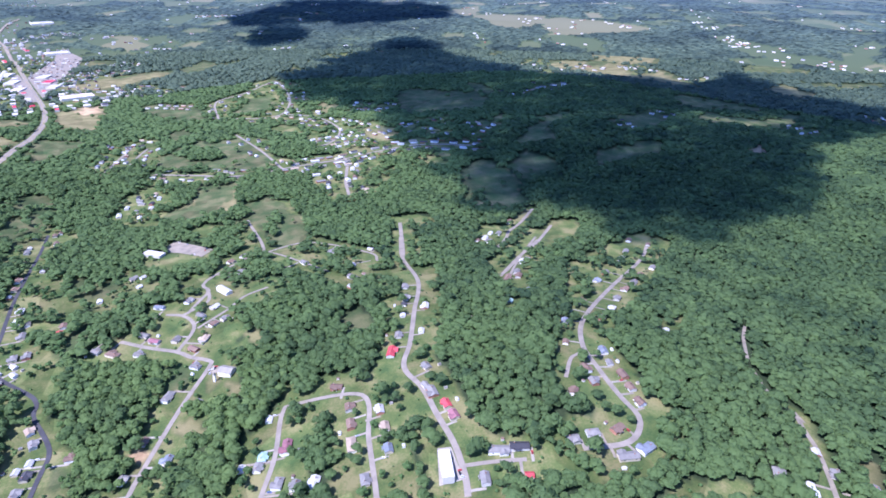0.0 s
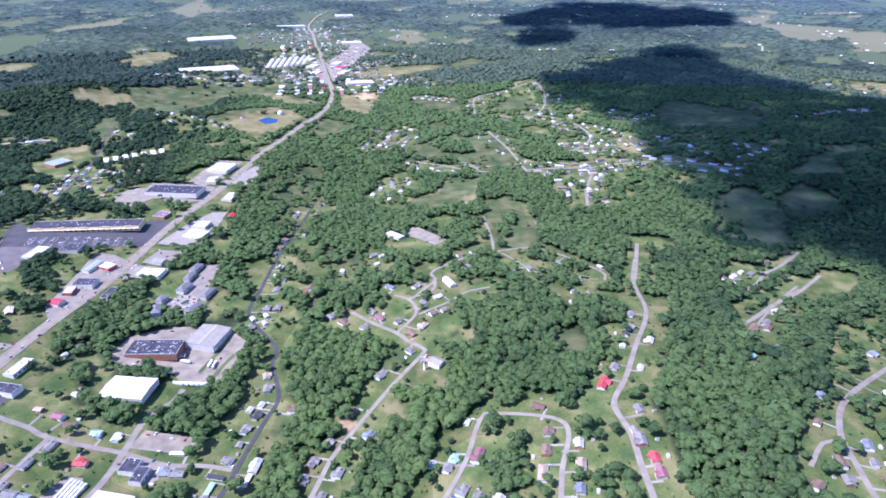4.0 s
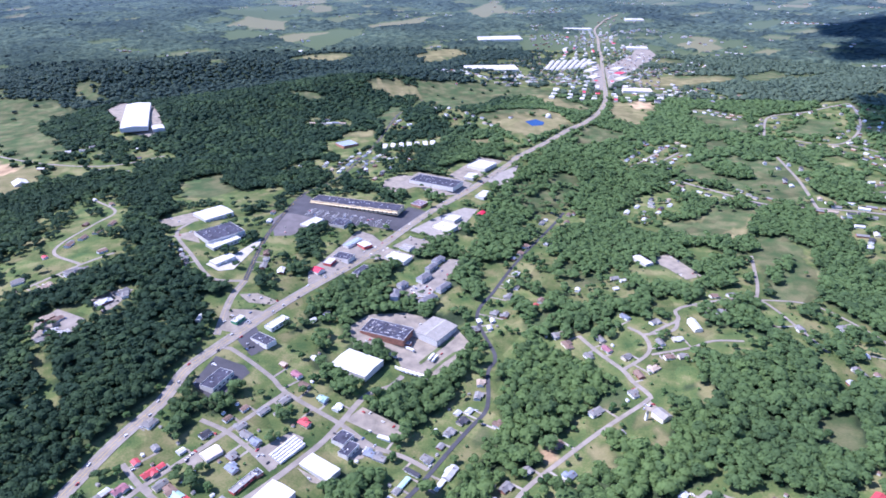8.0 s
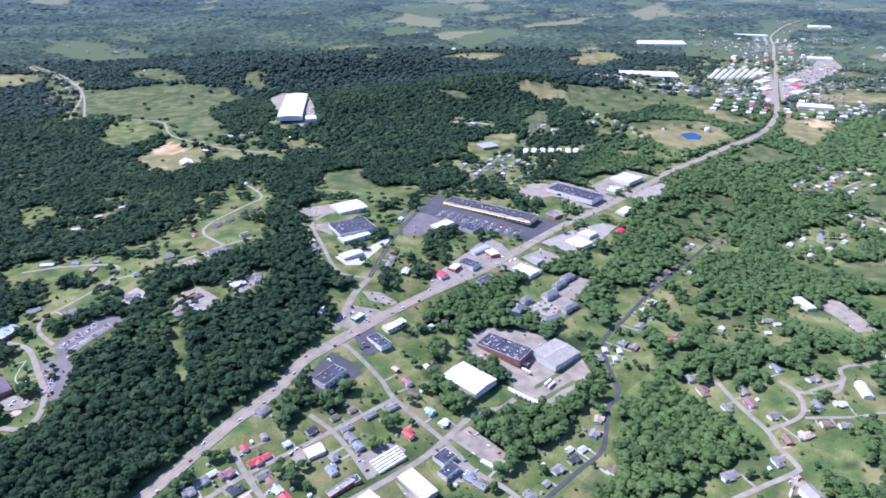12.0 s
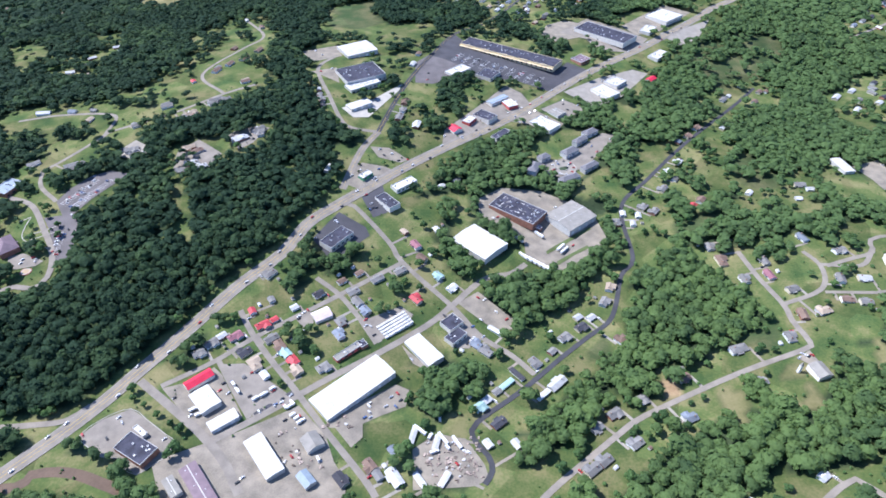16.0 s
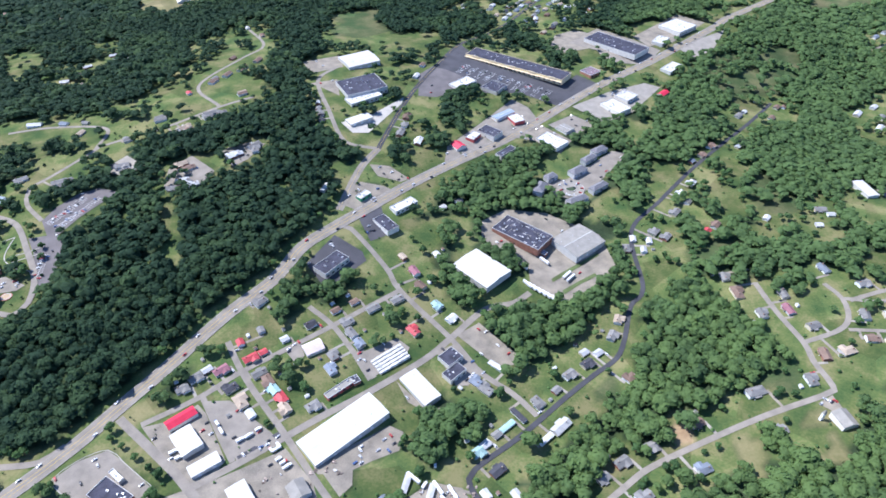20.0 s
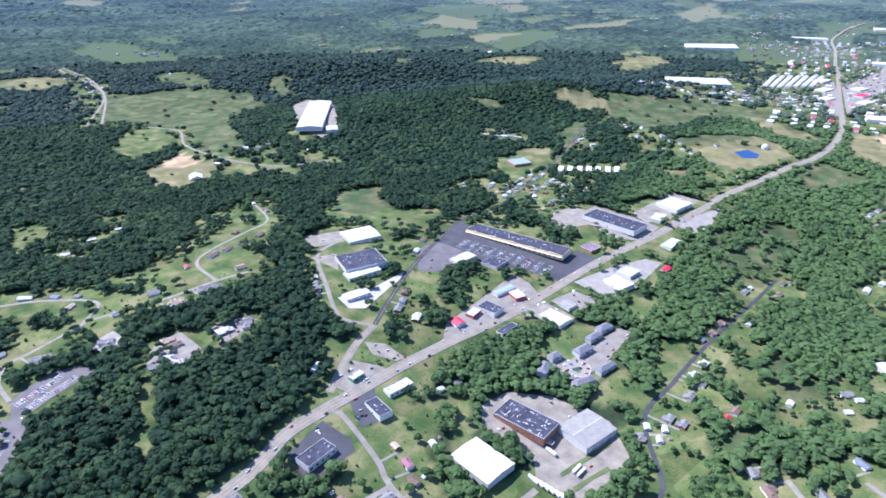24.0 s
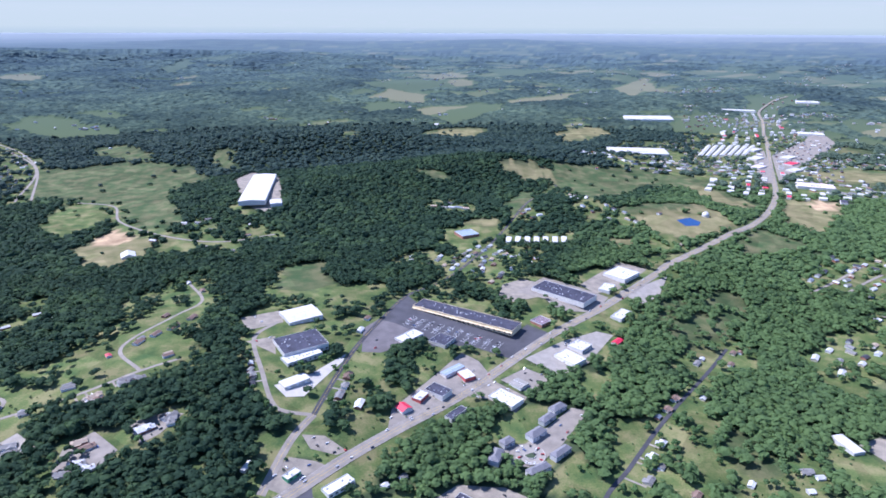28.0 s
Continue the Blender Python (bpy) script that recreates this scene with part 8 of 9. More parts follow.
    3834,6494,49,dl,0 2599,6426,49,gl,0 1396,3599,62,ol,0 2988,4870,229,dl,0 3763,6798,49,dl,0 3222,4956,229,gl,0 3522,5220,229,wl,0 1537,4199,62,bl,0
    4015,5790,229,gl,0 2472,5502,49,gl,0 2525,3960,242,dl,0 2359,5413,49,wl,0 3537,5490,229,gl,0 2066,5068,49,wl,0 2619,6259,49,dl,0 3928,6539,49,gl,0
    1655,4449,62,bl,0 3205,5524,49,wl,0 3099,4523,229,wl,0 2769,3994,229,ol,0 2678,5385,49,wl,0 3088,6724,49,ol,0 2759,5512,49,ol,0 2118,5402,49,wl,0
    2015,3398,242,gl,0 3538,6209,49,dl,0 2847,6063,49,gl,0 2148,3256,242,gl,0 3913,5781,229,gl,0 2184,5145,49,gl,0 3307,6278,49,dl,0 3401,5180,229,gl,0
    3380,6668,49,wl,0 2570,5367,49,ol,0 3388,6414,49,gl,0 2702,5821,49,gl,0 3594,5616,49,ol,0 2357,4841,49,bl,0 1716,3951,62,dl,0 3331,6877,49,dl,0
    1522,3726,62,gl,0 2339,4503,49,bl,0 2708,4151,229,dl,0 2548,4090,229,gl,0 2701,5857,49,bl,0 2058,4001,62,gl,0 2372,5596,49,bl,0 3121,6791,49,ol,0
    2642,5753,49,gl,0 2443,6158,49,bl,0 3063,6634,49,gl,0 1839,4034,62,dl,0 2109,4615,49,wl,0 1396,3543,62,ol,0 2048,3143,242,bl,0 3508,5103,229,bl,0
    1699,3297,62,gl,0 2522,3927,242,dl,0 3408,5878,49,gl,0 2051,5164,49,bl,0 2176,3657,242,gl,0 2740,6390,49,gl,0 3162,6763,49,gl,0 3560,6806,49,bl,0
    2523,6232,49,ol,0 2661,5203,49,gl,0 1483,3321,62,gl,0 3023,5450,49,gl,0 3450,5288,229,gl,0 2315,5372,49,gl,0 3909,6028,49,ol,0 1696,4376,62,dl,0
    3191,5302,49,bl,0 3663,5574,229,dl,0 1749,4683,62,dl,0 2733,4476,229,dl,0 2762,5410,49,bl,0 2439,3848,242,gl,0 2378,4728,49,gl,0 2296,4368,49,gl,0
    1722,3668,62,gl,0 2474,5025,49,gl,0 3025,5167,49,bl,0 2810,4788,49,gl,0 2216,4625,49,gl,0 2201,4684,49,gl,0 2853,4224,229,ol,0 2269,4778,49,bl,0
    1458,3533,62,gl,0 2509,4440,49,gl,0 3006,6056,49,dl,0 2268,4170,62,wl,0 2729,4340,229,bl,0 3517,6576,49,ol,0 2332,4357,49,bl,0 2496,4832,49,dl,0
    3285,5709,49,gl,0 3110,6096,49,wl,0 3251,6490,49,bl,0 2592,5733,49,gl,0 2510,3633,242,bl,0 2085,3644,242,gl,0 4071,6385,49,dl,0 1675,3636,62,dl,0
    3782,6184,49,dl,0 2929,6370,49,wl,0 4075,5922,229,gl,0 2790,6243,49,bl,0 2600,3869,242,dl,0 4060,6935,49,wl,0 3767,5617,229,wl,0 3850,6014,49,gl,0
    2971,6658,49,gl,0 1115,4475,62,wl,0 1166,4578,62,wl,0 1229,4606,62,gl,0 1044,4626,62,gl,0 1141,4664,62,wl,0 1210,4571,62,dl,0 1204,4433,62,dl,0
    999,4711,62,ol,0 1028,4400,62,ol,0 1001,4322,62,gl,0 1093,4741,62,bl,0 1024,4787,62,bl,0 1178,4052,62,gl,0 1029,4732,62,wl,0 467,-252,13,gm,0
    501,-306,195,gm,5 460,-282,13,wl,22 523,-288,15,ws,1 496,-341,193,gl,30 648,102,190,ts,0 729,140,10,bm,-1 774,138,190,gm,7 824,146,187,wm,7
    896,247,3,wm,0 877,254,3,bs,0 922,247,3,ws,0 647,346,259,gm,0 680,396,53,ws,30 752,408,274,ws,10 654,356,53,bs,0 705,94,190,us,0
    692,998,228,wl,0 284,664,230,gm,30 261,658,266,ws,16 230,646,86,gm,9
    -515,736,33,gl,0 -440,765,25,gl,0 -574,746,40,gl,0 -380,852,60,ol,0 -292,784,35,wl,0 -267,805,55,gl,0 -357,763,30,ol,0 -345,728,20,wl,0 -540,858,80,om,0 -426,886,40,gl,0 -352,890,35,gl,0 -320,955,40,om,0 -380,1009,71,gm,0 -646,1113,40,wm,0 -659,1052,20,wm,0 -620,1031,60,om,0 -619,1161,30,wm,0 -193,911,80,gs,0 -186,891,80,ds,0 -640,1085,70,gm,0
    -1600,2808,140,gm,0 -1462,2663,26,wm,0 -1425,2545,105,wm,0 -1511,2668,43,gm,0 -1358,2456,34,wm,0 -1903,3026,179,wm,0 -2009,3094,157,gm,0 -1925,3135,25,wm,0 -1349,2589,97,wm,0 -1309,2236,17,gm,0 -1516,3054,8,wm,0 -539,1697,7,wm,0 -485,1718,25,gm,0 -364,1671,152,wm,0 -1162,2729,146,wm,0 -1847,2939,31,gm,0 -1269,2338,117,wm,0 -1244,2784,112,wm,0
"""
hrng = np.random.default_rng(11)
for row in HOUSES.split():
    hx, hy, ha, code, drive = row.split(",")
    if all(math.hypot(float(hx) - bx, float(hy) - by) > br + 1 for bx, by, br in BLOCKED[:BIG]):
        house(float(hx), float(hy), float(ha), code, hrng, float(drive))

for hx, hy, ha, code in SETTLED:
    if all(math.hypot(hx - bx, hy - by) > br + 6 for bx, by, br in BLOCKED):
        house(hx, hy, ha, code, hrng)

for hx, hy in FARMS:
    house(hx, hy, town_rnd.uniform(0, 180), town_rnd.choice("gwwwdo") + "l", hrng)

# houses too far off to tell their parts: one mesh
far_mats = [M["siding_white"], M["siding_cream"], M["brick"], M["siding_pale"], *ROOFS.values()]
bm = bmesh.new()
for x, y, ang, l, w, h, pitch, wall, roof_m in FAR:
    for build, m in ((gable_walls(l, w, h, pitch), M[wall]), (gable_roof(l, w, h, pitch), roof_m)):
        piece = bmesh.new()
        build(piece)
        piece.transform(pose(x, y, ground_z(x, y), 0, 0, ang))
        into_distance(piece)
        for f in piece.faces:
            f.material_index = far_mats.index(m)
        tmp = bpy.data.meshes.new("piece")
        piece.to_mesh(tmp)
        piece.free()
        bm.from_mesh(tmp)
        bpy.data.meshes.remove(tmp)
far_ob = new("distant_houses", bpy.data.meshes.new("distant_houses"))
bm.to_mesh(far_ob.data)
bm.free()
for m in far_mats:
    far_ob.data.materials.append(m)
tagged(far_ob, "scattered small houses with pale walls far off", "houses", kind="stuff")

# shops along the far highway: one mesh
shop_mats = [M[k] for k in ("paint_wall", "roof_white", "roof_pale", "roof_red", "roof_dark", "roof_grey", "roof_pink")]
srnd = random.Random(21)
bm = bmesh.new()
line = smooth_line(ROADS[0][4], 24)
for i, (x, y) in enumerate(line[:-1]):
    if math.hypot(x, y) < 2250 or math.hypot(x, y) > 4600:
        continue
    a = math.atan2(line[i + 1][1] - y, line[i + 1][0] - x)
    for side in (-1, 1):
        for reach in (34, 80, 130, 185):
            if srnd.random() < (0.7 if math.hypot(x, y) < 3300 else 0.35):
                px, py = x - math.sin(a) * side * (reach + srnd.uniform(-8, 8)), y + math.cos(a) * side * (reach + srnd.uniform(-8, 8))
                if any(math.hypot(px - bx, py - by) < br + 14 for bx, by, br in BLOCKED):
                    continue
                l, w, h = srnd.uniform(14, 38), srnd.uniform(10, 22), srnd.uniform(4, 7)
                BLOCKED.append((px, py, l * 0.6 + 7))
                for sx, sy, z0, z1, m in ((l, w, -1.0, h, 0), (l - 0.6, w - 0.6, h, h + 0.3, srnd.choice((1, 1, 1, 1, 2, 2, 2, 5, 3, 4, 5)))):
                    have = len(bm.faces)
                    box(bm, px, py, ground_z(px, py) + z0, sx, sy, z1 - z0, math.degrees(a))
                    bm.faces.ensure_lookup_table()
                    for f in bm.faces[have:]:
                        f.material_index = m
for px, py, a, l, w, roof in FAR_STORES:
    for sx, sy, z0, z1, m in ((l, w, -3.0, 8, 0), (l - 1, w - 1, 8, 8.4, shop_mats.index(M[roof])), (l * 0.3, w * 0.5, 8.4, 10, 2)):
        have = len(bm.faces)
        box(bm, px, py, ground_z(px, py) + z0, sx, sy, z1 - z0, a)
        bm.faces.ensure_lookup_table()
        for f in bm.faces[have:]:
            f.material_index = m
into_distance(bm)
shops = new("distant_shops", bpy.data.meshes.new("distant_shops"))
bm.to_mesh(shops.data)
bm.free()
for m in shop_mats:
    shops.data.materials.append(m)
tagged(shops, "flat pale shop roofs along the far highway", "shops", kind="stuff")

# church steeple, farm tank
steeple = base("steeple", 350, 383, 10, "white wooden church steeple with a pointed cap", "steeple")
part("tower", "s", block(2.6, 2.6, 10), M["siding_white"], steeple)


def cap(bm):
    bmesh.ops.create_cone(bm, segments=4, radius1=2.2, radius2=0.05, depth=5, matrix=Matrix.Translation((0, 0, 12.5)) @ Matrix.Rotation(math.pi / 4, 4, "Z"))


part("spire", "s", cap, M["roof_grey"], steeple)
tank = base("storage_dome", 796, 1639, 0, "white round-topped farm storage dome in a pasture", "dome")


def dome(bm):
    bmesh.ops.create_uvsphere(bm, u_segments=20, v_segments=12, radius=9, matrix=Matrix.Translation((0, 0, 3)))
    bmesh.ops.create_cone(bm, segments=20, radius1=9.05, radius2=9.05, depth=5, matrix=Matrix.Translation((0, 0, 1.5)))


part("shell", "d", dome, M["roof_white"], tank)
part("hatch", "d", block(2.2, 0.3, 2.4), M["steel"], tank, at=(0, -9.1, 0))

# ---------------------------------------------------------------- vehicles


def car_body(l, w):
    def go(bm):
        prism(bm, [(-l / 2, 0.35), (l / 2, 0.35), (l / 2, 0.8), (l * 0.28, 0.98), (-l / 2, 0.95)], -w / 2, w / 2)
    return go


def car_top(l, w):
    def go(bm):
        prism(bm, [(-l * 0.42, 0.93), (l * 0.24, 0.93), (l * 0.08, 1.5), (-l * 0.3, 1.5)], -w * 0.42, w * 0.42)
    return go


def wheel(bm):
    bmesh.ops.create_cone(bm, cap_ends=True, segments=10, radius1=0.34, radius2=0.34, depth=0.24, matrix=Matrix.Translation((0, 0, 0.34)) @ Matrix.Rotation(math.pi / 2, 4, "Y"))


def car(x, y, ang, colour, long=4.6, lift=0.55):
    e = base("car", x, y, ang - 90, ("white", "silver", "black", "red", "blue")[colour] + " passenger car on asphalt", "car", "vehicles of the valley", lift)
    part("body", long, car_body(long, 1.85), PAINTS[colour], e)
    part("cabin", long, car_top(long, 1.85), M["glass"], e, "dark glazed cabin")
    part("roof_panel", long, block(1.45, long * 0.36, 0.06, 1.5, 0, -long * 0.11), PAINTS[colour], e)
    for sx in (-0.85, 0.85):
        for sy in (-0.3, 0.31):
            part("wheel", "w", wheel, M["rubber"], e, at=(sx, sy * long, 0))
    return e


def trailer(x, y, ang, cab=False):
    e = base("semi_trailer", x, y, ang, "long white box semi-trailer on a gravel yard", "trailer", "semi-trailers on the factory yard", 0.45)
    part("cargo_box", "t", block(14.5, 2.6, 2.8, 1.2), M["paint_white"], e)
    for sx in (-6, -4.8, 5.5):
        for sy in (-1, 1):
            part("wheel", "w", wheel, M["rubber"], e, at=(sx, sy, 0)).rotation_euler.z = math.pi / 2
    part("landing_leg", "t", block(0.2, 1.8, 1.2), M["steel"], e, at=(3.4, 0, 0))
    return e


def box_truck(x, y, ang, long, colour):
    words = ("white", "silver", "black", "red", "blue")[colour]
    e = base("box_truck", x, y, ang, words + "-cabbed box truck parked on a gravel yard", "truck", "box trucks of the yards", 0.35)
    part("cargo_box", ("b", long), block(long * 0.72, 2.4, 2.4, 0.9, -long * 0.13), M["paint_white"], e)
    part("cab", ("c", long), block(long * 0.22, 2.2, 1.7, 0.5, long * 0.36), PAINTS[colour], e)
    part("windscreen", ("w", long), block(0.12, 1.9, 0.8, 1.35, long * 0.475), M["glass"], e)
    for sx in (-0.3, 0.34):
        for sy in (-1.05, 1.05):
            part("wheel", "w", wheel, M["rubber"], e, at=(long * sx, sy, 0)).rotation_euler.z = math.pi / 2
    return e


crng = random.Random(5)
high = smooth_line(ROADS[0][4], 10)
for i in range(46):
    j = int(6 + i * 3.1 + crng.uniform(0, 1.5))
    if j + 1 >= len(high):
        break
    (ax, ay), (bx, by) = high[j], high[j + 1]
    a = math.degrees(math.atan2(by - ay, bx - ax))
    off = crng.choice((-6.0, -3.4, 3.4, 6.0))
    car(ax - math.sin(radians(a)) * off, ay + math.cos(radians(a)) * off, a if off < 0 else a + 180, crng.choice((0, 0, 1, 1, 2, 2, 3)), lift=0.62)
# mall rows: aisles run out from the shop fronts
MALL = pose(126.6, 1098, 0, 0, 0, 148.8)


def stalls(bm):
    for r in range(10):
        for s in range(12):
            for side in (-1, 1):
                p = MALL @ Vector((-80 + r * 17.8 + side * 2.6, 34 + s * 3.2, 0))
                v = box(bm, p.x, p.y, 0, 5.0, 0.34, 0.02, 148.8)
                for q in v:
                    q.co.z += ground_z(p.x, p.y) + 0.16


def stall_row(bm, x, y, ang, n):
    """White lines of a double row of parking stalls, run along the angle."""
    c, s = math.cos(radians(ang)), math.sin(radians(ang))
    for i in range(n + 1):
        px, py = x + c * 2.9 * i, y + s * 2.9 * i
        for v in box(bm, px, py, 0, 0.3, 10.4, 0.02, ang):
            v.co.z += ground_z(px, py) + 0.24
    px, py = x + c * 1.45 * n, y + s * 1.45 * n
    for v in box(bm, px, py, 0, 2.9 * n, 0.3, 0.02, ang):
        v.co.z += ground_z(px, py) + 0.245


ROWS = [(-478, 645, 60, 22), (-493, 654, 60, 19), (-465, 561, 98, 14)]
lines = new("stall_lines", bpy.data.meshes.new("stall_lines"))
bm = bmesh.new()
stalls(bm)
for row in ROWS:
    stall_row(bm, *row)
bm.to_mesh(lines.data)
bm.free()
lines.data.materials.append(M["paint_white"])
tagged(lines, "white painted parking stall lines on asphalt", "road marking", kind="structure")
for i in range(46):
    r, s, side = crng.randrange(10), int(crng.triangular(0, 11, 2)), crng.choice((-1, 1))
    p = MALL @ Vector((-80 + r * 17.8 + side * 2.6, 34 + s * 3.2 + 1.7, 0))
    car(p.x, p.y, 148.8 if side < 0 else 328.8, crng.choice((0, 0, 1, 1, 2, 3, 4)), lift=0.2)
for rx, ry, ra, n in ROWS:
    c, s = math.cos(radians(ra)), math.sin(radians(ra))
    for i in range(n):
        for side in (-1, 1):
            if crng.random() < 0.2:
                car(rx + c * (2.9 * i + 1.45) - s * side * 2.6, ry + s * (2.9 * i + 1.45) + c * side * 2.6, ra + 90 * side, crng.choice((0, 0, 1, 1, 2, 3, 4)), lift=0.3)


def ring(r0, r1, h, cx, cy):
    def go(bm):
        n = 40
        for k in range(n):
            a, b = 2 * math.pi * k / n, 2 * math.pi * (k + 1) / n
            q = [bm.verts.new((cx + r * math.cos(t), cy + r * math.sin(t), ground_z(cx, cy) + h)) for r, t in ((r0, a), (r1, a), (r1, b), (r0, b))]
            bm.faces.new(q)
            if r0 > 0.5:
                low = [bm.verts.new((v.co.x, v.co.y, v.co.z - 0.6)) for v in q]
                bm.faces.new((q[1], low[1], low[2], q[2]))
                bm.faces.new((q[0], q[3], low[3], low[0]))
    return go


for points in ([(131, 597), (145, 608), (194, 642), (195, 637), (148, 603), (132, 592)], [(142, 579), (164, 594), (185, 607), (187, 602), (165, 589), (144, 573)]):
    tagged(draped("lawn", points, M["field_grass"], 0.5), "narrow grass strip between drives of a factory yard", "grass", kind="structure")
# turning circle at the apartments: pale kerbs round a planted island
for name, r0, r1, h, m, words in (("kerb", 18.2, 19.2, 0.5, "concrete_pale", "pale concrete kerb round the turning circle"), ("kerb", 7.0, 7.8, 0.5, "concrete_pale", "pale concrete kerb round a planted island"), ("lawn", 0.0, 7.0, 0.46, "field_green", "round grassy island in the turning circle")):
    bm = bmesh.new()
    ring(r0, r1, h, 176.9, 766.6)(bm)
    me = bpy.data.meshes.new(name)
    bm.to_mesh(me)
    bm.free()
    me.materials.append(M[m])
    tagged(new(name, me), words, name, kind="structure")
for i in range(9):
    a = 0.7 * i
    car(176.9 + 15.5 * math.cos(a), 766.6 + 15.5 * math.sin(a), math.degrees(a), crng.choice((0, 1, 2, 3)), lift=0.4)
for k, (material, points) in enumerate(LOTS):
    cx, cy = sum(p[0] for p in points) / len(points), sum(p[1] for p in points) / len(points)
    if k < 2 or math.hypot(cx, cy) > 1300:
        continue
    made, tries, lean = 0, 0, crng.uniform(0, 180)
    lean = 42 if math.hypot(cx, cy) < 950 else 48
    while made < ((5 if math.hypot(cx, cy - 80) < 900 else 2) if material != "concrete_pale" else 3) and tries < 90:
        tries += 1
        qx, qy = crng.uniform(min(p[0] for p in points), max(p[0] for p in points)), crng.uniform(min(p[1] for p in points), max(p[1] for p in points))
        if not inside(points, np.array([qx]), np.array([qy]))[0] or any(math.hypot(qx - bx, qy - by) < br + 0.5 for bx, by, br in BLOCKED[:BIG]):
            continue
        car(qx, qy, lean + crng.choice((0, 90, 180)), crng.choice((0, 0, 0, 1, 1, 2, 2, 3, 4)), lift=0.25)
        made += 1
for i in range(9):
    trailer(101 + i * 5.2, 586 - i * 3.9, 127)
for tx, ty, ta in ((150, 602, 47), (154, 597, 47), (125, 625, 128), (98, 615, 128), (190, 593, 35)):
    trailer(tx, ty, ta)

# trucks and trailers left about the yards and in the scrap yard
for tx, ty, ta in ((-24, 334, 140), (-2, 325, 125), (11, 321, 122)):
    trailer(tx, ty, ta)
for k, (tx, ty, ta) in enumerate(((-14, 328, 60), (-10, 311, 20), (2, 316, 130), (-5, 349, 95), (-150, 358, 42), (-146, 348, 42), (-141, 345, 42), (-137, 341, 42), (-115, 301, 120), (-185, 366, 42),
                                  (-178, 371, 42), (-171, 378, 42), (-211, 383, 130), (-205, 375, 130), (-155, 357, 132), (-149, 362, 132), (-241, 352, 35), (-235, 346, 35))):
    box_truck(tx, ty, ta, (7.5, 9.0, 6.2)[k % 3], (0, 0, 1, 0, 4, 0, 3, 0)[k % 8])

# garden sheds, and cars left on the driveways
grng = random.Random(31)
for i, row in enumerate(HOUSES.split()):
    hx, hy, ha, code, drive = row.split(",")
    hx, hy, ha, drive = float(hx), float(hy), float(ha), float(drive)
    if math.hypot(hx, hy - 80) > 620 or code[1] == "x":
        continue
    l, w, h = SIZES[code[1]]
    m = pose(hx, hy, 0, 0, 0, ha)
    if i % 2 == 0:
        p = m @ Vector((grng.uniform(-0.6, 0.6) * l, w / 2 + grng.uniform(6, 12), 0))
        if all(math.hypot(p.x - bx, p.y - by) > br - 1 for bx, by, br in BLOCKED):
            e = base("garden_shed", p.x, p.y, ha + 90 * (i % 3), "small garden shed with a shallow roof behind a house", "shed", "garden sheds")
            kk = i % 3
            part("wall", ("shed", kk), gable_walls(4.2 - kk * 0.5, 3.0, 2.1, 0.35), M[("siding_white", "siding_cream", "metal_pale")[kk]], e)
            part("roof", ("shed", kk), gable_roof(4.2 - kk * 0.5, 3.0, 2.1, 0.35, 0.2, 0.1), (ROOFS["w"], ROOFS["g"], ROOFS["b"])[kk], e)
            BLOCKED.append((p.x, p.y, 4))
    if drive > 6 and i % 5 == 0:
        p = m @ Vector((l * 0.5 + 2.1, -w / 2 - 2.5, 0))
        car(p.x, p.y, ha + 90, grng.choice((0, 0, 1, 1, 2, 3, 4)), lift=0.3)
# health centre: kerbs along the curved drive, a round flower bed, trees on the islands
for line in ([(-536, 623), (-530, 627), (-524, 631)], [(-524, 631), (-523, 610), (-517, 592), (-496, 578), (-480, 575), (-474, 568)], [(-513, 598), (-500, 603), (-484, 612)], [(-507, 588), (-492, 596), (-476, 604)]):
    tagged(ribbon("kerb", line, 1.1, M["concrete_pale"], 0.5, step=4.0), "pale concrete kerb and walk along a curved drive", "kerb", kind="structure")
for r0, r1, m, words in ((4.2, 5.4, "concrete_pale", "pale paved ring round a flower bed"), (0.0, 4.2, "dirt", "round bare flower bed on a lawn"), (5.4, 6.6, "brick", "ring of red paving round a flower bed")):
    bm = bmesh.new()
    ring(r0, r1, 0.45, -487, 536)(bm)
    me = bpy.data.meshes.new("flower_bed")
    bm.to_mesh(me)
    bm.free()
    me.materials.append(M[m])
    tagged(new("trim", me), words, "flower bed", kind="structure")
EXTRA_TREES.extend(((-574, 728), (-532, 680), (-519, 650), (-549, 672), (-509, 682), (-474, 588), (-480, 611), (-500, 587), (-512, 610), (-530, 697), (-568, 689), (-500, 628), (-482, 598), (-560, 700), (-541, 706), (-472, 594)))
# trees round the bank lot
for tx, ty in ((-341, 336), (-332, 349), (-326, 363), (-316, 367), (-302, 363), (-289, 355), (-273, 345), (-257, 335), (-245, 328), (-334, 317), (-247, 300), (-245, 308)):
    EXTRA_TREES.append((tx, ty))

for line in ([(-329, 314), (-337, 323), (-324, 341), (-301, 353), (-282, 341), (-259, 325), (-247, 316), (-251, 301)], [(-329, 314), (-308, 301), (-293, 299.5), (-285, 290.5), (-270.5, 283.4), (-258, 295), (-251, 301)]):
    tagged(ribbon("kerb", line, 0.6, M["concrete_pale"], 0.42), "pale concrete kerb round the bank lot", "kerb", kind="structure")

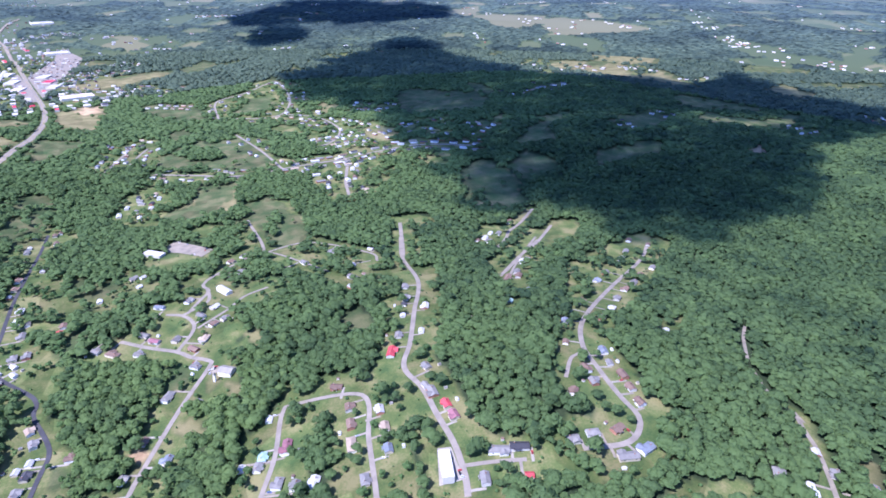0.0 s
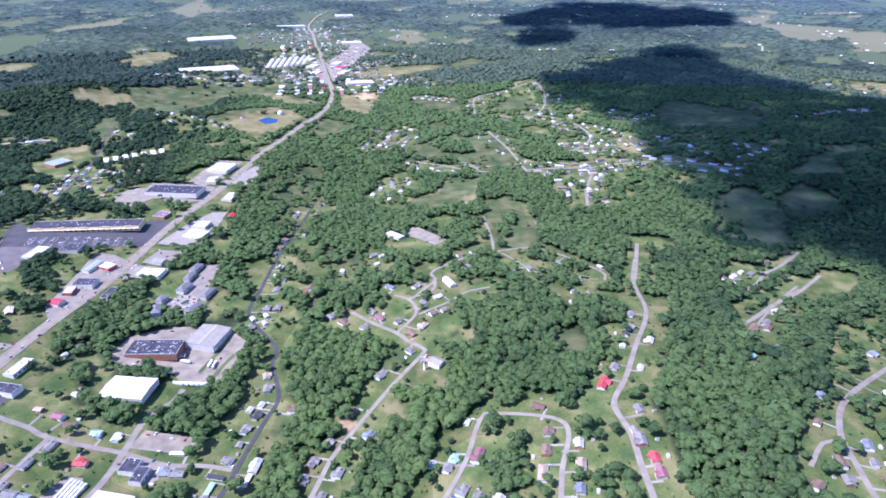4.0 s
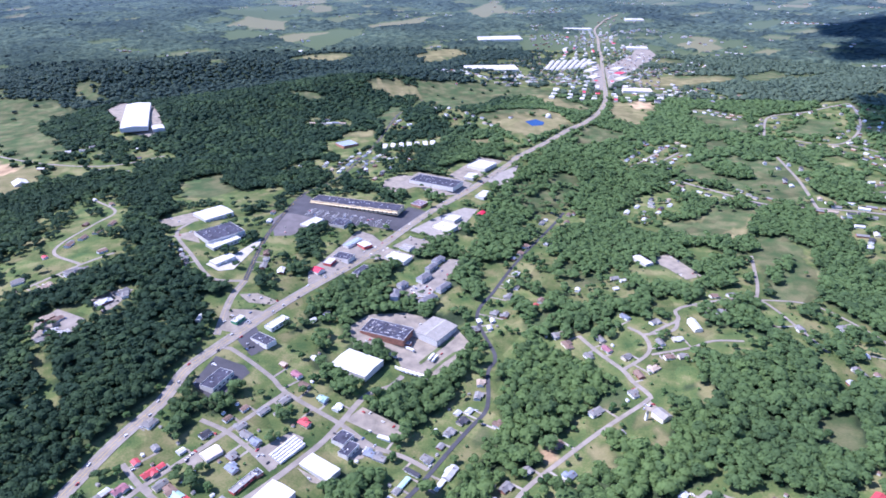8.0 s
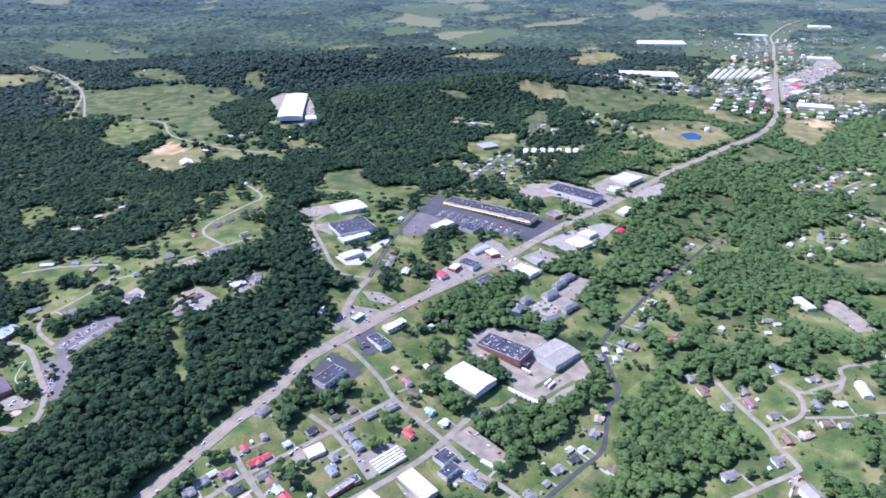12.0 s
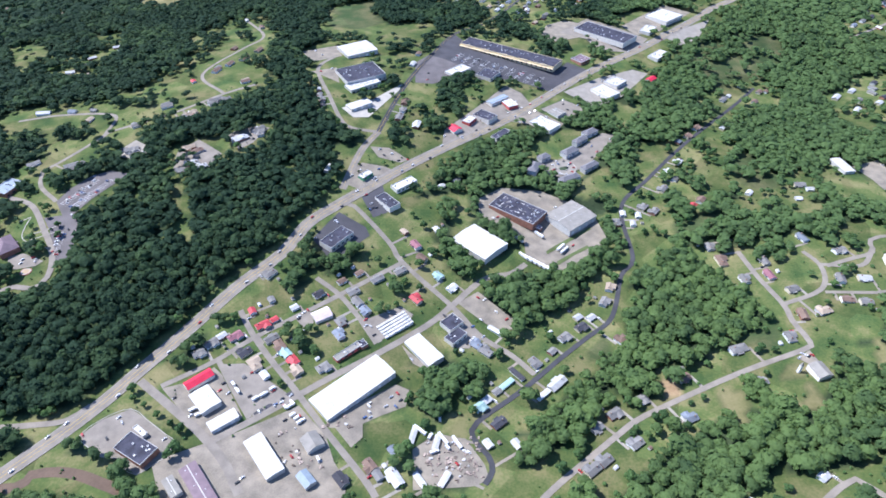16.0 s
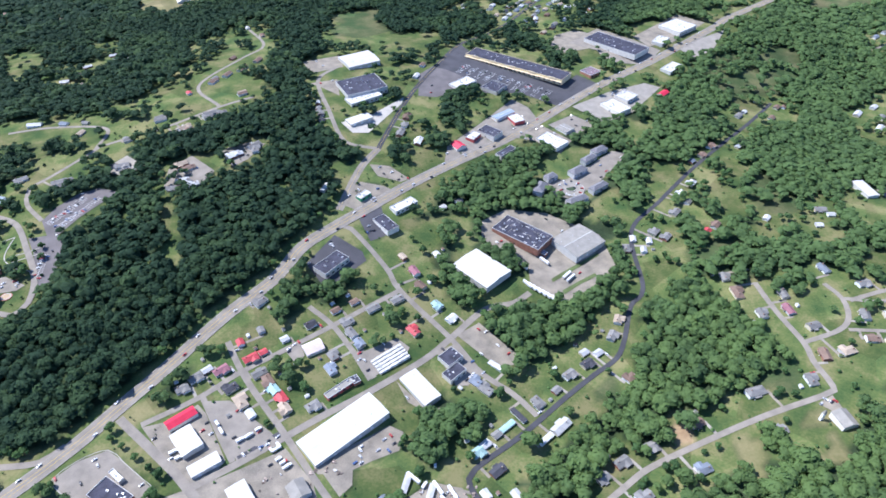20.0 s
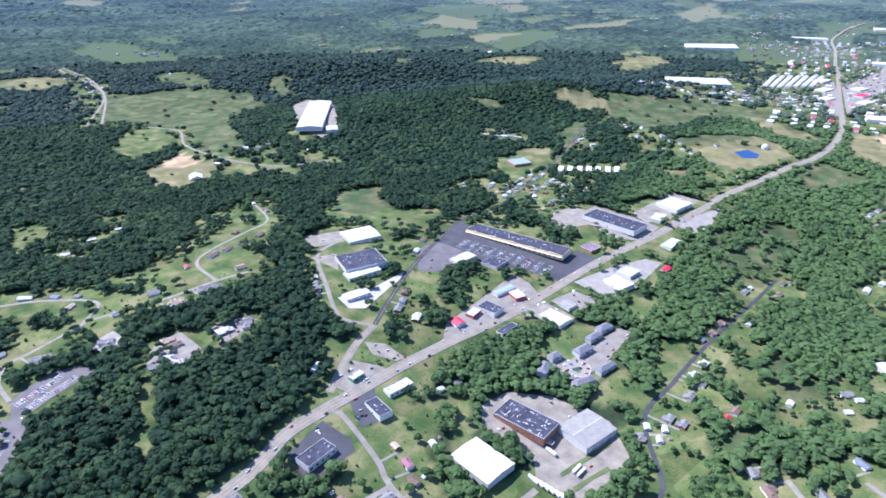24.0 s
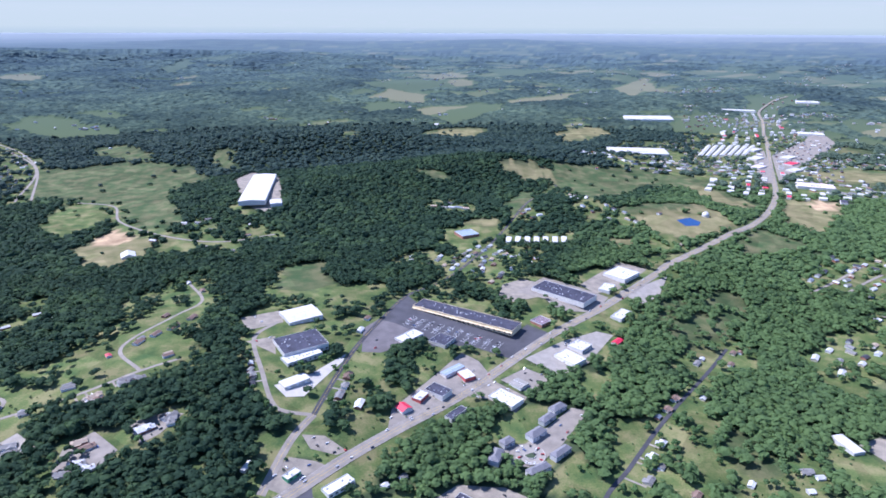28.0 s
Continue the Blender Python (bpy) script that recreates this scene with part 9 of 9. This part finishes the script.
# scrap yards: heaps and crates
srng = random.Random(9)
for cx, cy, n, sx, sy in ((-133, 316, 34, 26, 26), (8, 305, 110, 26, 24), (-177, 1075, 26, 22, 10), (-102, 343, 12, 14, 8)):
    for i in range(n):
        px, py = cx + srng.uniform(-sx, sx), cy + srng.uniform(-sy, sy)
        if any(math.hypot(px - bx, py - by) < br - 3 for bx, by, br in BLOCKED):
            continue
        e = base("scrap_heap", px, py, srng.uniform(0, 180), "pile of rusty and pale scrap on a gravel yard", "scrap", "scrap of the yards", 0.1)
        size = srng.choice((1.2, 1.8, 2.6))

        def heap(bm, s=size):
            for q in range(4):
                box(bm, srng.uniform(-s, s) * 0.5, srng.uniform(-s, s) * 0.5, -0.1, srng.uniform(0.5, 1) * s, srng.uniform(0.4, 0.8) * s, srng.uniform(0.5, 1.5), srng.uniform(0, 90))
        part("junk", (size, i % 5), heap, M["scrap" if i % 7 else "roof_pale"], e)

# ---------------------------------------------------------------- clouds, high overhead


def thin_cloud():
    """Vapour that lets part of the sun through."""
    nt, nodes = M["cloud"].node_tree, M["cloud"].node_tree.nodes
    clear, mix = nodes.new("ShaderNodeBsdfTransparent"), nodes.new("ShaderNodeMixShader")
    clear.inputs[0].default_value = (0.66, 0.74, 0.86, 1)
    mix.inputs[0].default_value = 0.7
    nt.links.new(nodes["Principled BSDF"].outputs[0], mix.inputs[1])
    nt.links.new(clear.outputs[0], mix.inputs[2])
    nt.links.new(mix.outputs[0], nodes["Material Output"].inputs["Surface"])


thin_cloud()


def cloud(outline, height, seed, label, gap=()):
    """A flat-based cumulus that covers the land inside the outline from the sun."""
    shift = SUN_TO * (height / SUN_TO.z)
    r = np.random.default_rng(seed)
    xs, ys = np.array([p[0] for p in outline], float), np.array([p[1] for p in outline], float)
    gx, gy = np.meshgrid(np.arange(xs.min(), xs.max(), 80), np.arange(ys.min(), ys.max(), 80))
    gx, gy = (gx + r.uniform(-22, 22, gx.shape)).ravel(), (gy + r.uniform(-22, 22, gy.shape)).ravel()
    s = inside(outline, gx, gy)
    if gap:
        s &= ~inside(gap, gx, gy)
    V, F = [], []
    for k, (px, py) in enumerate(zip(gx[s], gy[s])):
        gx0, gy0, gz0, scale = beyond(px, py)
        size = r.uniform(65, 101) * (1.0 if scale == 1.0 else scale * 1.3)
        lump = ICO_V * r.uniform(0.8, 1.2, (len(ICO_V), 1)) * size
        V.append(lump * np.array([1, 1, 0.8]) + np.array([gx0 + shift.x * (1 - gz0 / height), gy0 + shift.y * (1 - gz0 / height), height + r.uniform(0, 60)]))
        F.append(ICO_F + k * len(ICO_V))
    ob = new("cloud", mesh_from("cloud", np.concatenate(V), np.concatenate(F), M["cloud"], True))
    return tagged(ob, label, "cloud", kind="stuff")


cloud([(1829, 1497), (1985, 1453), (2577, 1731), (3019, 1811), (3208, 1771), (3225, 1558), (2896, 1291), (2772, 1079), (2336, 767), (2227, 588), (2259, 467), (2761, 402), (2790, 286), (2649, 85), (3142, -8), (3085, -83), (2900, -158), (2775, -264), (2644, -396), (2555, -560), (2299, -584), (2088, -502), (2031, -382), (1937, -320), (1625, -300), (1507, -311), (1344, -277), (1222, -196), (1159, -117), (1044, -100), (1003, -75), (1057, -37), (1085, 23), (1090, 97), (1095, 195), (1071, 294), (1084, 373), (1227, 462), (1359, 575), (1417, 749), (1593, 981), (1667, 1192), (1748, 1379)],
      3000, 3, "broad white summer cumulus cloud high overhead",
      [(1785, 10), (2000, -5), (2095, -98), (2147, -197), (2329, -306), (2088, -301), (1946, -186), (1893, -80)])
for seed, outline in ((4, [(3638, 3453), (4376, 3723), (4975, 3814), (5365, 3625), (5444, 3024), (5430, 2503), (5041, 2458), (4570, 2535), (4235, 2862), (3923, 3175)]), (5, [(2816, 2535), (3233, 2761), (3466, 2760), (3203, 2473), (2905, 2400)])):
    cloud(outline, 3000, seed, "small white summer cumulus cloud high overhead")

x, y = scatter(-840, 1560, -570, 1500, 8.8)
tree_p = cover_at(x, y)[0]
keep = (rng.uniform(0, 1, x.shape) < tree_p) & visible(x, y, 1560)
for bx, by, br in BLOCKED:
    keep &= np.hypot(x - bx, y - by) > br
x, y = x[keep], y[keep]
tree_p = cover_at(x, y)[0]
single = (tree_p < 0.4) & (np.hypot(x - 27, y - 450) < 570)
spare = np.nonzero(single)[0][::max(1, int(single.sum() / 280))][:280]
# garden and street trees stand on their own
KINDS = []
for k in range(6):
    t = new("tree")
    sv, sf = crown_shape(rng, 9, 240, 0.17, rng.uniform(0.9, 1.25), True)
    h = rng.uniform(2.0, 2.8)
    me = mesh_from("crown", sv * np.array([3.6, 3.6, 3.6]) + np.array([0, 0, h]), sf, M["crown"], True)
    me.attributes.new("shade", "FLOAT", "POINT").data.foreach_set("value", np.full(len(sv), 0.1 + 0.11 * k, np.float32))
    c = new("crown", me)
    c.parent = t
    bm = bmesh.new()
    bmesh.ops.create_cone(bm, segments=7, radius1=0.38, radius2=0.2, depth=h + 3, matrix=Matrix.Translation((0, 0, (h + 3) / 2 - 0.6)))
    for a in range(4):
        bmesh.ops.create_cone(bm, segments=5, radius1=0.14, radius2=0.06, depth=2.6, matrix=Matrix.Translation((math.cos(a * 1.6) * 0.8, math.sin(a * 1.6) * 0.8, h + 1.6)) @ Matrix.Rotation(a * 1.6, 4, "Z") @ Matrix.Rotation(0.7, 4, "Y"))
    tm = bpy.data.meshes.new("trunk")
    bm.to_mesh(tm)
    bm.free()
    tm.materials.append(M["bark"])
    new("trunk", tm).parent = t
    KINDS.append(tagged(t, ("round", "spreading", "tall", "dense", "open", "young")[k] + " green broadleaf tree on a town lawn", "tree", "garden and street trees"))
spots = [(x[j], y[j]) for j in spare] + [p for p in EXTRA_TREES if min(float(away(line, np.array([p[0]]), np.array([p[1]]))[0]) - w / 2 for w, yd, line in NEAR_ROADS) > 4]
for i, (px, py) in enumerate(spots):
    t = KINDS[i % 6]
    m = pose(px, py, ground_z(px, py), 0, 0, rng.uniform(0, 360))
    if i < 6:
        t.matrix_world = m
    else:
        t = copy_thing(t, m)
    f = rng.uniform(0.75, 1.35)
    t.scale = (f, f, f * rng.uniform(0.9, 1.15))
rest = np.ones(x.shape, bool)
rest[spare] = False
x, y = x[rest], y[rest]
d = np.hypot(x, y)
s = d < 660
# lighter leaf colour on the low ground by the stream, darker on the slopes
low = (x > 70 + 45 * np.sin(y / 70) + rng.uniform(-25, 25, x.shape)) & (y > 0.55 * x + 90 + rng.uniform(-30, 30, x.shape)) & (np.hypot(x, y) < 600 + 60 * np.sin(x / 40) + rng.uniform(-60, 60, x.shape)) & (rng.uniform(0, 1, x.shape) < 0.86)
for young, m, words in ((~low, "forest", "dense dark green summer broadleaf woods"), (low, "brush", "light green woods and brush on low ground")):
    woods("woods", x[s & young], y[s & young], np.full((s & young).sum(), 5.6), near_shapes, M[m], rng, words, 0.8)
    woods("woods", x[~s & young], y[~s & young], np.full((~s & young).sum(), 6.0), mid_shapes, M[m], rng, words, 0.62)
x, y = scatter(-560, 900, -200, 1150, 7.5)
keep = (cover_at(x, y)[1] > 0.5) & (rng.uniform(0, 1, x.shape) < 0.13) & (np.hypot(x, y) < 1000)
x, y = x[keep], y[keep]
dist = np.min([away(line, x, y) - w / 2 for w, yd, line in NEAR_ROADS], axis=0)
clear = dist > 2.2
for bx, by, br in BLOCKED:
    clear &= np.hypot(x - bx, y - by) > br - 3.5
x, y = x[clear], y[clear]
woods("shrubs", x, y, rng.uniform(0.7, 1.7, len(x)), [crown_shape(rng, 1, 6, 0.4, 0.3) for _ in range(5)], M["crown"], rng, "low green shrubs and hedges in gardens")
# the farther band takes the leaf colour that has haze painted in
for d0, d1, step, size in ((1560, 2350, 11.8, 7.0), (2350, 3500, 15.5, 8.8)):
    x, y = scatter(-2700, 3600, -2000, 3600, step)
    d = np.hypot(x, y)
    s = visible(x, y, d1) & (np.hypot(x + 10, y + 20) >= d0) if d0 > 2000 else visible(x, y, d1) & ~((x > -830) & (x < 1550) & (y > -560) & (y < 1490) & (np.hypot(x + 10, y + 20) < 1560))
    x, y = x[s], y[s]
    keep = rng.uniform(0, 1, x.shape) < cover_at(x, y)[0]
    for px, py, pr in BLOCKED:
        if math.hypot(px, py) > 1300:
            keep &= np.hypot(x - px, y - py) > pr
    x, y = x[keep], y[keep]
    woods("distant_woods", x, y, np.full(len(x), size), far_shapes, M["forest" if d0 < 2000 else "far_forest_hazed"], rng, "dark green wooded hills far off", 0.62, 0.1)
